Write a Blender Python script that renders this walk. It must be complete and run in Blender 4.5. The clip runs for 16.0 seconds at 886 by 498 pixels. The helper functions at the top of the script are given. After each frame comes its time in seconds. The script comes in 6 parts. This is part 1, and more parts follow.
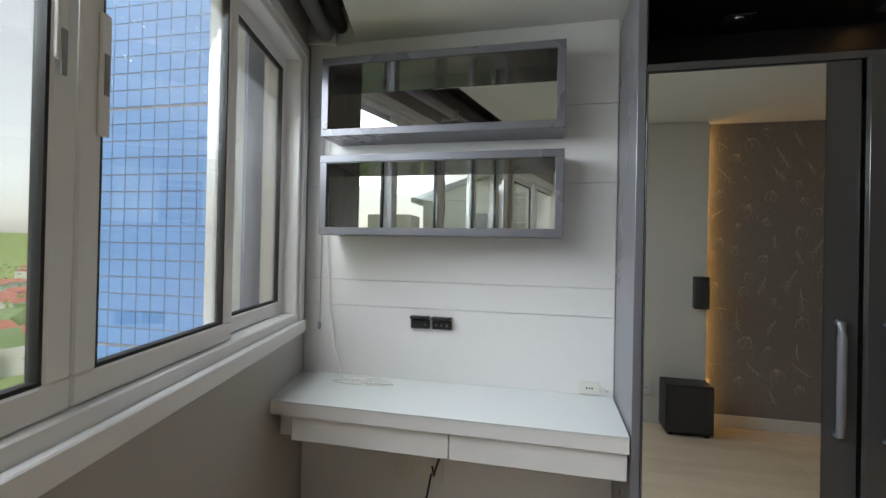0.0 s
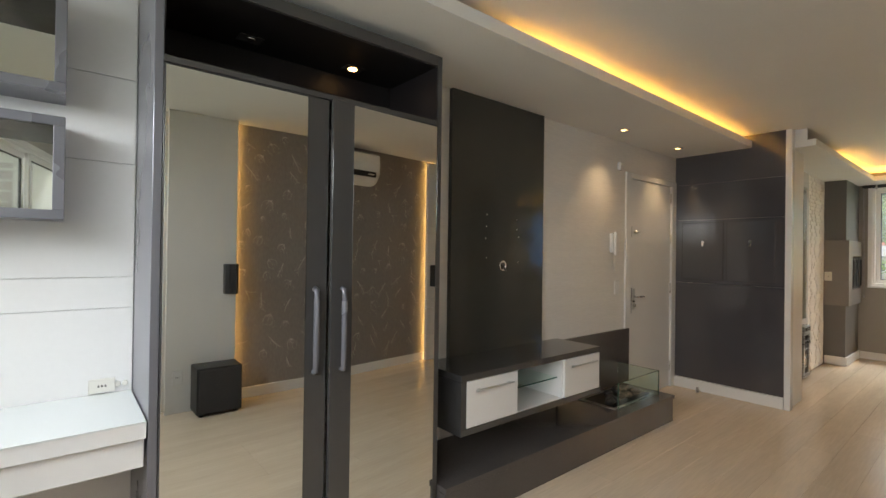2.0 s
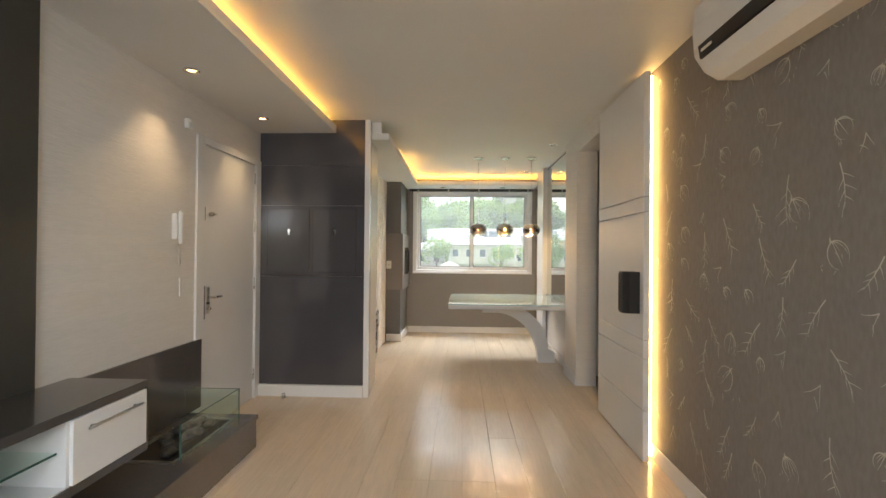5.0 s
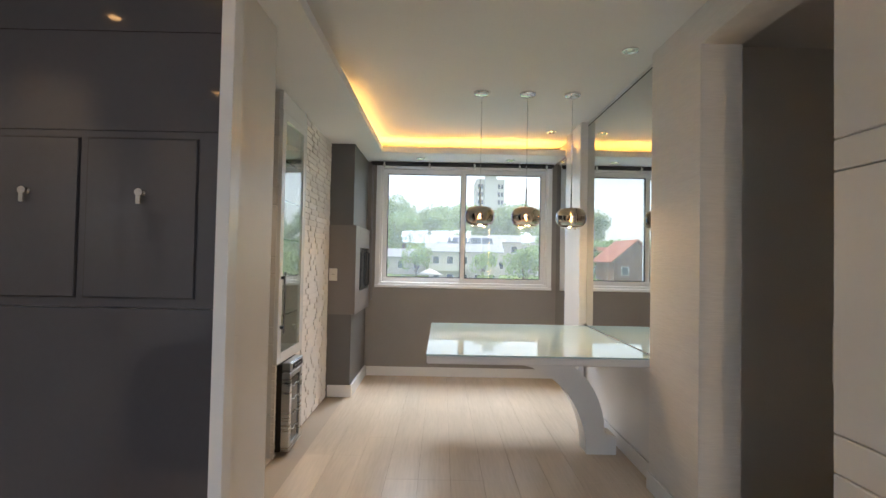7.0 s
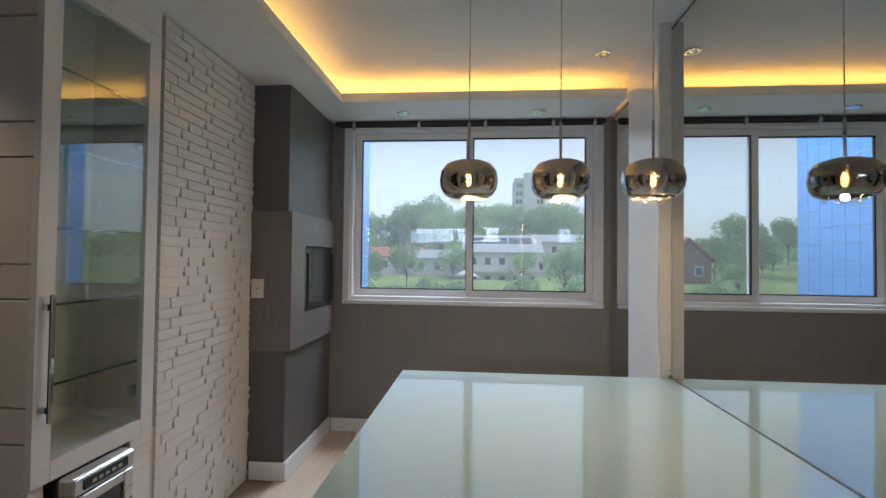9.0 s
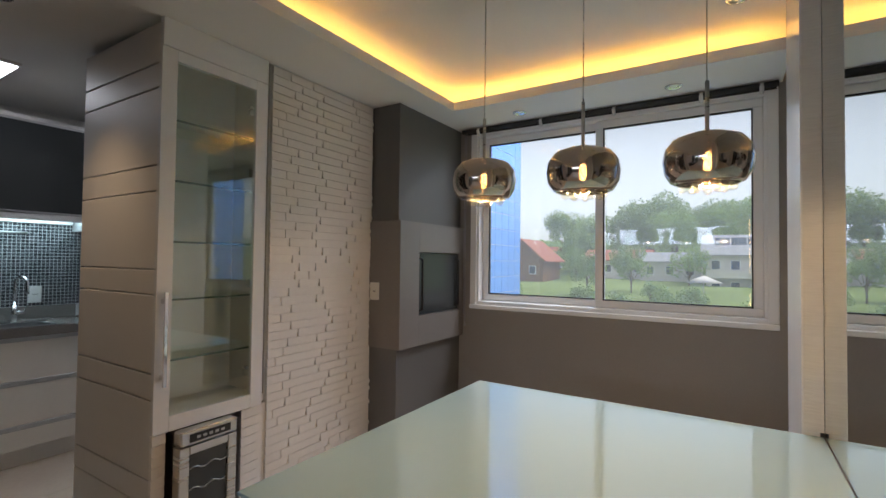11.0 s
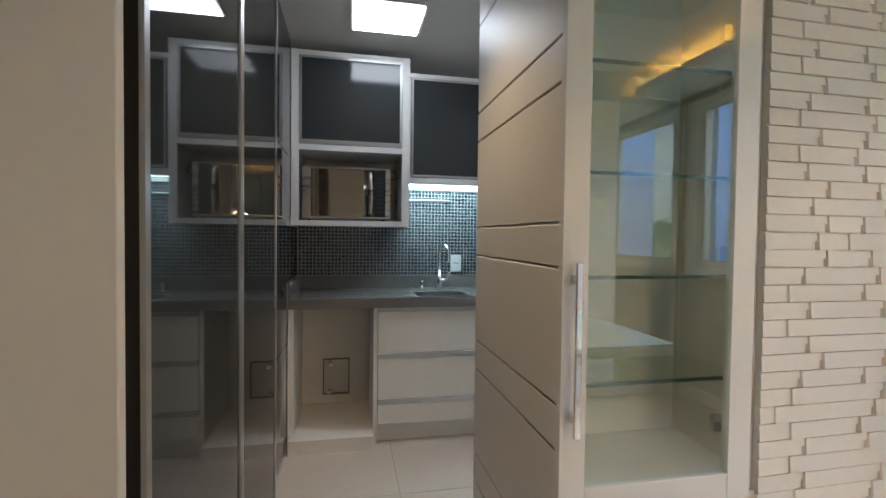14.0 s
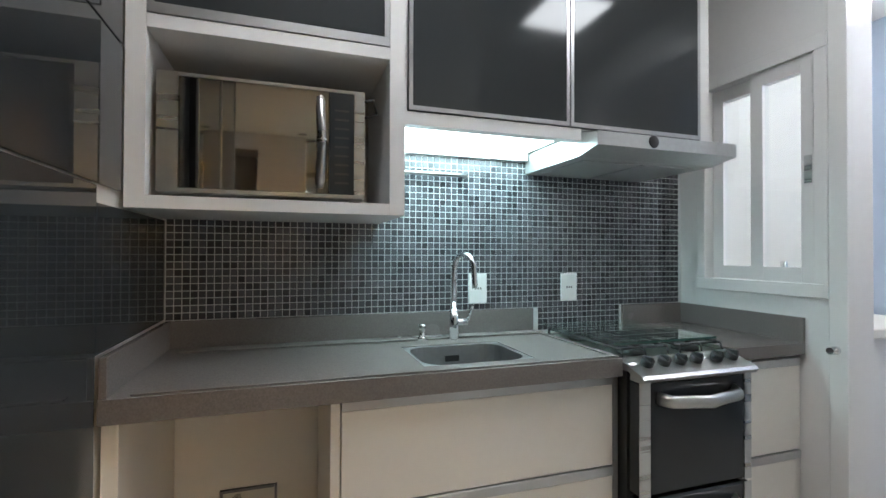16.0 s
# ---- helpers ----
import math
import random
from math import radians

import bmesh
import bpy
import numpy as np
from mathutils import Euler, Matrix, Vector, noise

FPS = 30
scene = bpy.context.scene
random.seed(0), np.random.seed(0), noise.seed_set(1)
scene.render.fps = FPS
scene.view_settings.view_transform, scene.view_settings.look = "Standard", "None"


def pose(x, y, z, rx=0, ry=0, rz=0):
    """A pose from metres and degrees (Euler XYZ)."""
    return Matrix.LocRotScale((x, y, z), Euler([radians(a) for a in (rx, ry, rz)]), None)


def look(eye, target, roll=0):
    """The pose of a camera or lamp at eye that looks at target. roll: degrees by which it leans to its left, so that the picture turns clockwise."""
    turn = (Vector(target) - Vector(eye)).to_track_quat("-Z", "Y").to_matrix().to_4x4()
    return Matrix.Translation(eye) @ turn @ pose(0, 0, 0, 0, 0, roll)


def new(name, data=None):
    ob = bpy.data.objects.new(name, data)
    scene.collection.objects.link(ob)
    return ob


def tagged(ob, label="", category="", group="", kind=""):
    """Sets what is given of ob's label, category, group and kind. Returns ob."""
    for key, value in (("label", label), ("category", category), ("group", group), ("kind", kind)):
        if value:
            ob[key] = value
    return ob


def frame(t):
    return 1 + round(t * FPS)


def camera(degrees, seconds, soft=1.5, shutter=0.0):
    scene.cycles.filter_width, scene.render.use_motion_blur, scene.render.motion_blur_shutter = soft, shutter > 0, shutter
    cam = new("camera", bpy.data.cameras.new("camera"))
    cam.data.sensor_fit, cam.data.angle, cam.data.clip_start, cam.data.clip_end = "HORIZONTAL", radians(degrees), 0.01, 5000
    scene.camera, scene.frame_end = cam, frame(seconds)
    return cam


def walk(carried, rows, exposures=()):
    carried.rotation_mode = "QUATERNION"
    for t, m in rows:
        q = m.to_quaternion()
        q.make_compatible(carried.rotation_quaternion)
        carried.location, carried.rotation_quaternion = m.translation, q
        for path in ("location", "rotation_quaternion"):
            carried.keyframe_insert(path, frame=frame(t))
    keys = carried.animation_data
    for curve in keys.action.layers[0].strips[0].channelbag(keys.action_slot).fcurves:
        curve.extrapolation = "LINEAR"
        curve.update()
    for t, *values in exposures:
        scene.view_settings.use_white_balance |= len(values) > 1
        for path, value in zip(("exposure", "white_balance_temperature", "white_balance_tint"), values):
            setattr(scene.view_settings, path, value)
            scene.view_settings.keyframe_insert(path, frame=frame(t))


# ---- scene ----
cam = camera(87.6, 16.0)
PATH = [
    (0, (-0.101, -0.13, 1.41), (-0.56, 1.817, 1.423), 1.2),
    (0.5, (-0.067, -0.219, 1.416), (-0.173, 1.779, 1.436), 1.3),
    (1, (-0.058, -0.257, 1.401), (0.306, 1.71, 1.414), 1.1),
    (1.5, (-0.071, -0.279, 1.392), (0.802, 1.52, 1.404), 0.9),
    (2, (-0.066, -0.302, 1.386), (1.208, 1.239, 1.398), 0.8),
    (2.5, (-0.085, -0.25, 1.375), (1.488, 0.984, 1.378), 0.7),
    (3, (-0.106, -0.202, 1.365), (1.679, 0.7, 1.36), 0.5),
    (3.5, (-0.122, -0.153, 1.358), (1.791, 0.432, 1.342), 0.6),
    (4, (-0.015, -0.117, 1.347), (1.958, 0.212, 1.32), 0.6),
    (4.5, (0.332, -0.054, 1.333), (2.324, 0.121, 1.301), 0.6),
    (5, (0.799, 0.063, 1.334), (2.798, 0.142, 1.347), 0.5),
    (7.5, (3.961, 0.126, 1.268), (5.96, 0.1, 1.33), 0.9),
    (7.6, (4.084, 0.125, 1.262), (6.082, 0.096, 1.329), 0.8),
    (8, (4.434, 0.1, 1.285), (6.433, 0.074, 1.344), 0.8),
    (10.5, (5.263, -0.783, 1.338), (7.088, 0.032, 1.395), 0.6),
    (11, (5.275, -0.877, 1.346), (6.969, 0.185, 1.396), 0.7),
    (11.5, (5.286, -0.937, 1.35), (6.791, 0.379, 1.385), 0.7),
    (12, (5.353, -0.952, 1.353), (6.653, 0.568, 1.365), 0.7),
    (12.5, (5.463, -0.791, 1.328), (6.552, 0.886, 1.322), 0.7),
    (13, (5.593, -0.486, 1.313), (6.451, 1.321, 1.278), 0.6),
    (13.5, (5.706, -0.143, 1.302), (6.336, 1.755, 1.254), 0.6),
    (14, (5.798, 0.184, 1.254), (6.199, 2.143, 1.201), 0.7),
    (14.5, (5.873, 0.488, 1.23), (6.052, 2.479, 1.195), 0.6),
    (15, (5.916, 0.922, 1.225), (5.954, 2.921, 1.2), 0.2),
    (15.3, (5.859, 1.169, 1.172), (5.941, 3.167, 1.202), 0.1),
    (15.6, (5.85, 1.48, 1.165), (6.109, 3.463, 1.198), 0.1),
    (16, (5.848, 1.745, 1.2), (6.477, 3.643, 1.222), 0.2),
]
walk(cam, [(t, look(eye, aim, lean)) for t, eye, aim, lean in PATH], exposures=[(0.0, 0.92, 6900, 10), (1.0, 1.33, 7050, 10), (2.0, 1.55, 7250, 10), (3.0, 1.85, 7050, 10), (3.5, 1.95, 6950, 10), (5.2, 1.9, 6950, 10), (7.4, 1.35, 6000, 12), (8.2, 0.9, 5600, 11), (10.5, 0.72, 6150, 15), (11.5, 0.9, 6350, 15), (12.5, 1.22, 6300, 13), (13.2, 1.62, 6200, 11), (14.4, 1.6, 6050, 9), (15.0, 2.25, 6400, 11), (15.5, 2.35, 6250, 10), (16.0, 2.15, 6450, 10)])

# ---- world, sun, exposure ----
world = bpy.data.worlds.new("overcast_sky")
scene.world = world
world.use_nodes = True
wn, wl = world.node_tree.nodes, world.node_tree.links
sky = wn.new("ShaderNodeTexSky")
sky.sky_type = "NISHITA"
sky.sun_disc = False
sky.sun_elevation, sky.sun_rotation = radians(55), radians(200)
sky.air_density, sky.dust_density, sky.ozone_density = 1.0, 1.6, 1.0
pale = wn.new("ShaderNodeHueSaturation")
pale.inputs["Saturation"].default_value = 0.32
wl.new(sky.outputs[0], pale.inputs["Color"])
wl.new(pale.outputs[0], wn["Background"].inputs["Color"])
wn["Background"].inputs["Strength"].default_value = 0.115
sun_data = bpy.data.lights.new("sun", "SUN")
sun_data.energy, sun_data.angle, sun_data.color = 1.4, radians(25), (1.0, 0.97, 0.92)
sun = new("sun", sun_data)
sun.matrix_world = look((0, 0, 30), (-6, 16, 0))
WARM = (1.0, 0.50, 0.10)


def sky_fill(name, at, aim, w, h, power, tint=(0.85, 0.93, 1.0)):
    """An area lamp added to strengthen the sky light of a window."""
    d = bpy.data.lights.new(name, "AREA")
    d.shape, d.size, d.size_y, d.energy, d.color = "RECTANGLE", w, h, power, tint
    d.spread = radians(125)
    o = new(name, d)
    o.matrix_world = look(at, aim)


sky_fill("window_light_west", (-1.00, 0.42, 2.02), (0.0, 0.68, 1.36), 2.6, 0.45, 14.5, (0.77, 0.87, 1.0))
sky_fill("window_light_southwest", (-0.40, -2.0, 2.02), (0.6, -1.75, 1.72), 1.6, 0.45, 3.0)
# added lamp outside, above what the window shows, aimed down into the room
sky_fill("sky_light_east", (9.75, -0.15, 3.45), (7.4, -0.10, 1.0), 2.2, 1.3, 54.0)


# ---- helpers of this scene ----
ORIG = {}
KS = Vector((0, 0, 0))  # set while the kitchen fittings are built


def box(bm, x0, y0, z0, x1, y1, z1, bevel=0.0, seg=1):
    x0, x1, y0, y1, z0, z1 = min(x0, x1), max(x0, x1), min(y0, y1), max(y0, y1), min(z0, z1), max(z0, z1)
    vs = [bm.verts.new((x, y, z)) for z in (z0, z1) for x, y in ((x0, y0), (x1, y0), (x1, y1), (x0, y1))]
    fs = [bm.faces.new([vs[i] for i in f]) for f in ((3, 2, 1, 0), (4, 5, 6, 7), (0, 1, 5, 4), (1, 2, 6, 5), (2, 3, 7, 6), (3, 0, 4, 7))]
    if bevel:
        es = list({e for f in fs for e in f.edges})
        bmesh.ops.bevel(bm, geom=es, offset=bevel, segments=seg, affect="EDGES", profile=0.5)
    return bm


def boxes(*rows, bevel=0.0):
    bm = bmesh.new()
    for r in rows:
        box(bm, *r, bevel=bevel)
    return bm


def prism(bm, pts, axis, a, b):
    """Extrude the outline pts (two coordinates) along an axis from a to b."""
    def put(p, q):
        return {"x": (q, p[0], p[1]), "y": (p[0], q, p[1]), "z": (p[0], p[1], q)}[axis]
    va = [bm.verts.new(put(p, a)) for p in pts]
    vb = [bm.verts.new(put(p, b)) for p in pts]
    bm.faces.new(va)
    bm.faces.new(list(reversed(vb)))
    n = len(pts)
    for i in range(n):
        bm.faces.new((va[i], vb[i], vb[(i + 1) % n], va[(i + 1) % n]))
    return bm


def lathe(bm, prof, cx, cy, seg=24, axis="z", cz=0.0):
    """Turn the profile (radius, height) round an upright axis."""
    rings = []
    for r, h in prof:
        ring = []
        for i in range(seg):
            a = 2 * math.pi * i / seg
            c, s = r * math.cos(a), r * math.sin(a)
            p = {"z": (cx + c, cy + s, cz + h), "y": (cx + c, cy + h, cz + s), "x": (cx + h, cy + c, cz + s)}[axis]
            ring.append(bm.verts.new(p))
        rings.append(ring)
    for ra, rb in zip(rings, rings[1:]):
        for i in range(seg):
            bm.faces.new((ra[i], ra[(i + 1) % seg], rb[(i + 1) % seg], rb[i])).smooth = True
    if prof[0][0] > 1e-4:
        bm.faces.new(rings[0])
    if prof[-1][0] > 1e-4:
        bm.faces.new(list(reversed(rings[-1])))
    return bm


def rod(bm, x, y, z0, z1, r, seg=12):
    return lathe(bm, [(r, z0), (r, z1)], x, y, seg)


def tube(bm, pts, r, seg=8):
    """A round tube along a chain of points."""
    pts = [Vector(p) for p in pts]
    rings = []
    for i, p in enumerate(pts):
        d = (pts[min(i + 1, len(pts) - 1)] - pts[max(i - 1, 0)]).normalized()
        side = d.cross(Vector((0.31, 0.17, 0.93))).normalized()
        up = side.cross(d)
        rings.append([bm.verts.new(p + r * (math.cos(2 * math.pi * k / seg) * side + math.sin(2 * math.pi * k / seg) * up)) for k in range(seg)])
    for ra, rb in zip(rings, rings[1:]):
        for k in range(seg):
            bm.faces.new((ra[k], ra[(k + 1) % seg], rb[(k + 1) % seg], rb[k])).smooth = True
    bm.faces.new(rings[0])
    bm.faces.new(list(reversed(rings[-1])))
    return bm


def finish(name, bm, mat):
    bmesh.ops.recalc_face_normals(bm, faces=bm.faces[:])
    me = bpy.data.meshes.new(name)
    bm.to_mesh(me)
    bm.free()
    me.materials.append(mat)
    return me


def thing(name, at, label, category, group="", kind=""):
    at = Vector(at) + KS
    ob = new(name)
    ob.location = at
    ob.empty_display_size = 0.1
    ORIG[ob.name] = Vector(at)
    return tagged(ob, label, category, group, kind)


def part(name, bm, mat, parent, label=""):
    """One mesh, given in world metres, under a thing or a part."""
    o = ORIG[parent.name]
    bmesh.ops.translate(bm, verts=bm.verts[:], vec=KS - o)
    ob = new(name, finish(name, bm, mat))
    ob.parent = parent
    ORIG[ob.name] = o
    return tagged(ob, label)


def solo(name, bm, mat, label, category, group="", kind=""):
    """A thing of one mesh, its origin at its base."""
    vs = [v.co for v in bm.verts]
    lo = Vector([min(v[i] for v in vs) for i in range(3)])
    hi = Vector([max(v[i] for v in vs) for i in range(3)])
    o = Vector(((lo.x + hi.x) / 2, (lo.y + hi.y) / 2, lo.z))
    bmesh.ops.translate(bm, verts=bm.verts[:], vec=-o)
    ob = new(name, finish(name, bm, mat))
    ob.location = o + KS
    ORIG[ob.name] = o + KS
    return tagged(ob, label, category, group, kind)


def setting(name, bm, mat, label=""):
    return solo(name, bm, mat, label, name.rstrip("0123456789").split("_")[0], kind="structure")


# the window wall of the living room stands askew
WEST = 14.5
WU = Vector((math.sin(radians(WEST)), -math.cos(radians(WEST)), 0))
WN = Vector((-math.cos(radians(WEST)), -math.sin(radians(WEST)), 0))
W0 = Vector((-1.29, 1.95, 0))


def west(bm):
    """From (along the wall, outwards, up) to the world."""
    for v in bm.verts:
        v.co = W0 + WU * v.co.x + WN * v.co.y + Vector((0, 0, v.co.z))
    return bm


# ---- materials ----
def material(name, color, rough=0.5, metal=0.0, spec=0.5, grain=0.0, grain_size=40.0, stain=0.06, stain_size=1.5, bump=0.0, coat=0.0,
             stretch=(1, 1, 1), vary=0.0, emission=None, power=0.0):
    m = bpy.data.materials.new(name)
    m.use_nodes = True
    nt = m.node_tree
    n, l = nt.nodes, nt.links
    b = n["Principled BSDF"]
    b.inputs["Roughness"].default_value = rough
    b.inputs["Metallic"].default_value = metal
    b.inputs["Specular IOR Level"].default_value = spec
    b.inputs["Coat Weight"].default_value = coat
    b.inputs["Coat Roughness"].default_value = 0.05
    co = n.new("ShaderNodeTexCoord")
    mp = n.new("ShaderNodeMapping")
    mp.inputs["Scale"].default_value = stretch
    geo = n.new("ShaderNodeNewGeometry")
    l.new(geo.outputs["Position"], mp.inputs["Vector"])
    big = n.new("ShaderNodeTexNoise")
    big.inputs["Scale"].default_value = stain_size
    big.inputs["Detail"].default_value = 4
    l.new(mp.outputs[0], big.inputs["Vector"])
    fine = n.new("ShaderNodeTexNoise")
    fine.inputs["Scale"].default_value = grain_size
    fine.inputs["Detail"].default_value = 3
    l.new(mp.outputs[0], fine.inputs["Vector"])

    def gain(src, amount):
        mr = n.new("ShaderNodeMapRange")
        mr.inputs["From Min"].default_value, mr.inputs["From Max"].default_value = 0.25, 0.75
        mr.inputs["To Min"].default_value, mr.inputs["To Max"].default_value = 1 - amount, 1 + amount
        l.new(src, mr.inputs["Value"])
        return mr.outputs[0]
    mul = n.new("ShaderNodeMath")
    mul.operation = "MULTIPLY"
    l.new(gain(big.outputs["Fac"], stain), mul.inputs[0])
    l.new(gain(fine.outputs["Fac"], grain), mul.inputs[1])
    out = mul.outputs[0]
    if vary:
        oi = n.new("ShaderNodeObjectInfo")
        mr = n.new("ShaderNodeMapRange")
        mr.inputs["To Min"].default_value, mr.inputs["To Max"].default_value = 1 - vary, 1 + vary
        l.new(oi.outputs["Random"], mr.inputs["Value"])
        m2 = n.new("ShaderNodeMath")
        m2.operation = "MULTIPLY"
        l.new(out, m2.inputs[0])
        l.new(mr.outputs[0], m2.inputs[1])
        out = m2.outputs[0]
    vm = n.new("ShaderNodeVectorMath")
    vm.operation = "SCALE"
    vm.inputs[0].default_value = color[:3]
    l.new(out, vm.inputs["Scale"])
    l.new(vm.outputs[0], b.inputs["Base Color"])
    rr = n.new("ShaderNodeMapRange")
    rr.inputs["To Min"].default_value, rr.inputs["To Max"].default_value = max(rough * 0.8, 0.0), min(rough * 1.25, 1.0)
    l.new(big.outputs["Fac"], rr.inputs["Value"])
    l.new(rr.outputs[0], b.inputs["Roughness"])
    if bump:
        bp = n.new("ShaderNodeBump")
        bp.inputs["Strength"].default_value = 0.5
        bp.inputs["Distance"].default_value = bump
        l.new(fine.outputs["Fac"], bp.inputs["Height"])
        l.new(bp.outputs[0], b.inputs["Normal"])
    if emission:
        b.inputs["Emission Color"].default_value = (*emission, 1)
        b.inputs["Emission Strength"].default_value = power
    return m


def glow(name, color, power):
    m = bpy.data.materials.new(name)
    m.use_nodes = True
    n, l = m.node_tree.nodes, m.node_tree.links
    n.clear()
    e = n.new("ShaderNodeEmission")
    e.inputs[0].default_value, e.inputs[1].default_value = (*color, 1), power
    o = n.new("ShaderNodeOutputMaterial")
    l.new(e.outputs[0], o.inputs[0])
    return m


def pane_glass(name, tint=(0.97, 0.99, 0.98), gloss=1.0, rough=0.0, base=0.03, sheen=(1, 1, 1), haze=0.0):
    m = bpy.data.materials.new(name)
    m.use_nodes = True
    n, l = m.node_tree.nodes, m.node_tree.links
    n.clear()
    t = n.new("ShaderNodeBsdfTransparent")
    t.inputs[0].default_value = (*tint, 1)
    g = n.new("ShaderNodeBsdfGlossy")
    g.inputs["Roughness"].default_value = rough
    g.inputs["Color"].default_value = (*sheen, 1)
    f = n.new("ShaderNodeLayerWeight")
    f.inputs[0].default_value = 0.5
    w = n.new("ShaderNodeMath")
    w.operation = "POWER"
    w.inputs[1].default_value = 4.0
    l.new(f.outputs["Facing"], w.inputs[0])
    k = n.new("ShaderNodeMath")
    k.operation = "MULTIPLY_ADD"
    k.use_clamp = True
    k.inputs[1].default_value = 0.8 * gloss
    k.inputs[2].default_value = base
    mix = n.new("ShaderNodeMixShader")
    o = n.new("ShaderNodeOutputMaterial")
    l.new(w.outputs[0], k.inputs[0])
    l.new(k.outputs[0], mix.inputs[0])
    l.new(t.outputs[0], mix.inputs[1])
    l.new(g.outputs[0], mix.inputs[2])
    last = mix
    # a translucent share puts the outdoor haze into the pane as a pale veil
    if haze:
        veil = n.new("ShaderNodeBsdfTranslucent")
        veil.inputs[0].default_value = (0.9, 0.93, 0.95, 1)
        last = n.new("ShaderNodeMixShader")
        last.inputs[0].default_value = haze
        l.new(mix.outputs[0], last.inputs[1])
        l.new(veil.outputs[0], last.inputs[2])
    l.new(last.outputs[0], o.inputs[0])
    return m


M_WHITE = material("white_wall_paint", (0.78, 0.76, 0.73), 0.55, grain=0.02, stain=0.03, bump=0.0006, grain_size=120)
M_CEIL = material("ceiling_paint", (0.80, 0.79, 0.77), 0.75, grain=0.015, stain=0.03, bump=0.0004, grain_size=90)
M_LACQ = material("white_lacquer", (0.80, 0.79, 0.78), 0.22, grain=0.01, stain=0.02)
M_LACQW = material("warm_white_lacquer", (0.70, 0.665, 0.625), 0.42, grain=0.01, stain=0.03)
M_KLACQ = material("cream_kitchen_lacquer", (0.82, 0.79, 0.74), 0.40, grain=0.01, stain=0.03)
M_RIB = material("ribbed_wall_cladding", (0.72, 0.695, 0.665), 0.6, grain=0.05, grain_size=14, stretch=(1.2, 1.2, 14), bump=0.003, stain=0.03)
M_BBQ = material("dark_taupe_hood_paint", (0.125, 0.117, 0.110), 0.45, grain=0.03, stain=0.06, bump=0.0005, grain_size=100)
M_GREYWALL = material("taupe_wall_paint", (0.27, 0.245, 0.225), 0.5, grain=0.03, stain=0.06, bump=0.0005, grain_size=100)
M_SILLWALL = material("grey_sill_wall_paint", (0.42, 0.40, 0.375), 0.6, grain=0.02, stain=0.06, bump=0.0006, grain_size=100)
M_GRAPH = material("graphite_lacquer", (0.055, 0.053, 0.053), 0.16, spec=0.5, coat=0.4, stain=0.06, grain=0.02)
M_GREYMET = material("grey_metallic_lacquer", (0.19, 0.19, 0.215), 0.28, metal=0.35, stain=0.05)
M_BROWNGLOSS = material("dark_taupe_gloss_panel", (0.076, 0.074, 0.083), 0.10, spec=0.6, coat=0.5, stain=0.08, grain=0.02)
M_TVPANEL = material("black_brown_gloss_panel", (0.050, 0.049, 0.043), 0.10, spec=0.45, coat=0.25, stain=0.12, grain=0.02)
M_STONE = material("dark_brown_stone", (0.085, 0.075, 0.072), 0.13, spec=0.6, stain=0.1, grain=0.12, grain_size=160)
M_COUNTER = material("brown_grey_quartz", (0.19, 0.172, 0.162), 0.25, stain=0.06, grain=0.15, grain_size=220)
M_BLACK = material("black_plastic", (0.018, 0.018, 0.019), 0.4, stain=0.05, grain=0.04)
M_BLACKIN = material("black_cabinet_lining", (0.012, 0.010, 0.011), 0.45, stain=0.05)
M_MIRROR = material("mirror", (0.68, 0.695, 0.675), 0.012, metal=1.0, stain=0.01)
M_CHROME = material("chrome", (0.75, 0.75, 0.76), 0.08, metal=1.0, stain=0.02)
M_STEEL = material("brushed_steel", (0.55, 0.55, 0.54), 0.28, metal=1.0, stain=0.05, grain=0.06, grain_size=60, stretch=(1, 1, 30))
M_ALU = material("aluminium_profile", (0.52, 0.52, 0.53), 0.35, metal=0.8, stain=0.04)
M_PVC = material("white_window_frame", (0.82, 0.82, 0.82), 0.35, stain=0.04)
M_GASKET = material("black_gasket", (0.02, 0.02, 0.02), 0.7)
M_OUTLET = material("ivory_plastic", (0.74, 0.72, 0.66), 0.4, stain=0.03)
M_GLASS = pane_glass("window_glass", base=0.04, haze=0.012)
# dining window: stronger veil in the glass, standing in for haze over the valley
M_HAZEGLASS = pane_glass("haze_veiled_window_glass", base=0.035, haze=0.05)
M_SHELFGLASS = pane_glass("shelf_glass", (0.90, 0.97, 0.94), 1.0)
M_GLASSEDGE = material("glass_edge", (0.03, 0.09, 0.075), 0.1, spec=0.8)
M_VITRINE = pane_glass("vitrine_glass", (0.93, 0.98, 0.95), 1.0, base=0.09)
M_LED = glow("warm_led", WARM, 15.5)
M_SPOT = glow("spot_bulb", (1.0, 0.55, 0.2), 5.0)
M_COOL = glow("cool_panel", (0.92, 0.96, 1.0), 4.2)
M_LEDWALL = glow("warm_wall_led", (1.0, 0.60, 0.20), 8.5)
M_UNDER = glow("cool_under_light", (0.66, 0.95, 1.0), 3.8)
M_SOCKET = material("socket_hole", (0.05, 0.045, 0.04), 0.6)
M_TABLEGLASS = material("white_backed_glass", (0.50, 0.67, 0.68), 0.02, spec=0.8, stain=0.01, coat=0.35)
M_SATIN = material("satin_steel", (0.52, 0.53, 0.53), 0.38, metal=0.55, stain=0.05, grain=0.05, grain_size=60)
M_SINK = material("brushed_sink_steel", (0.30, 0.31, 0.31), 0.5, metal=0.9, stain=0.06, grain=0.06, grain_size=60)
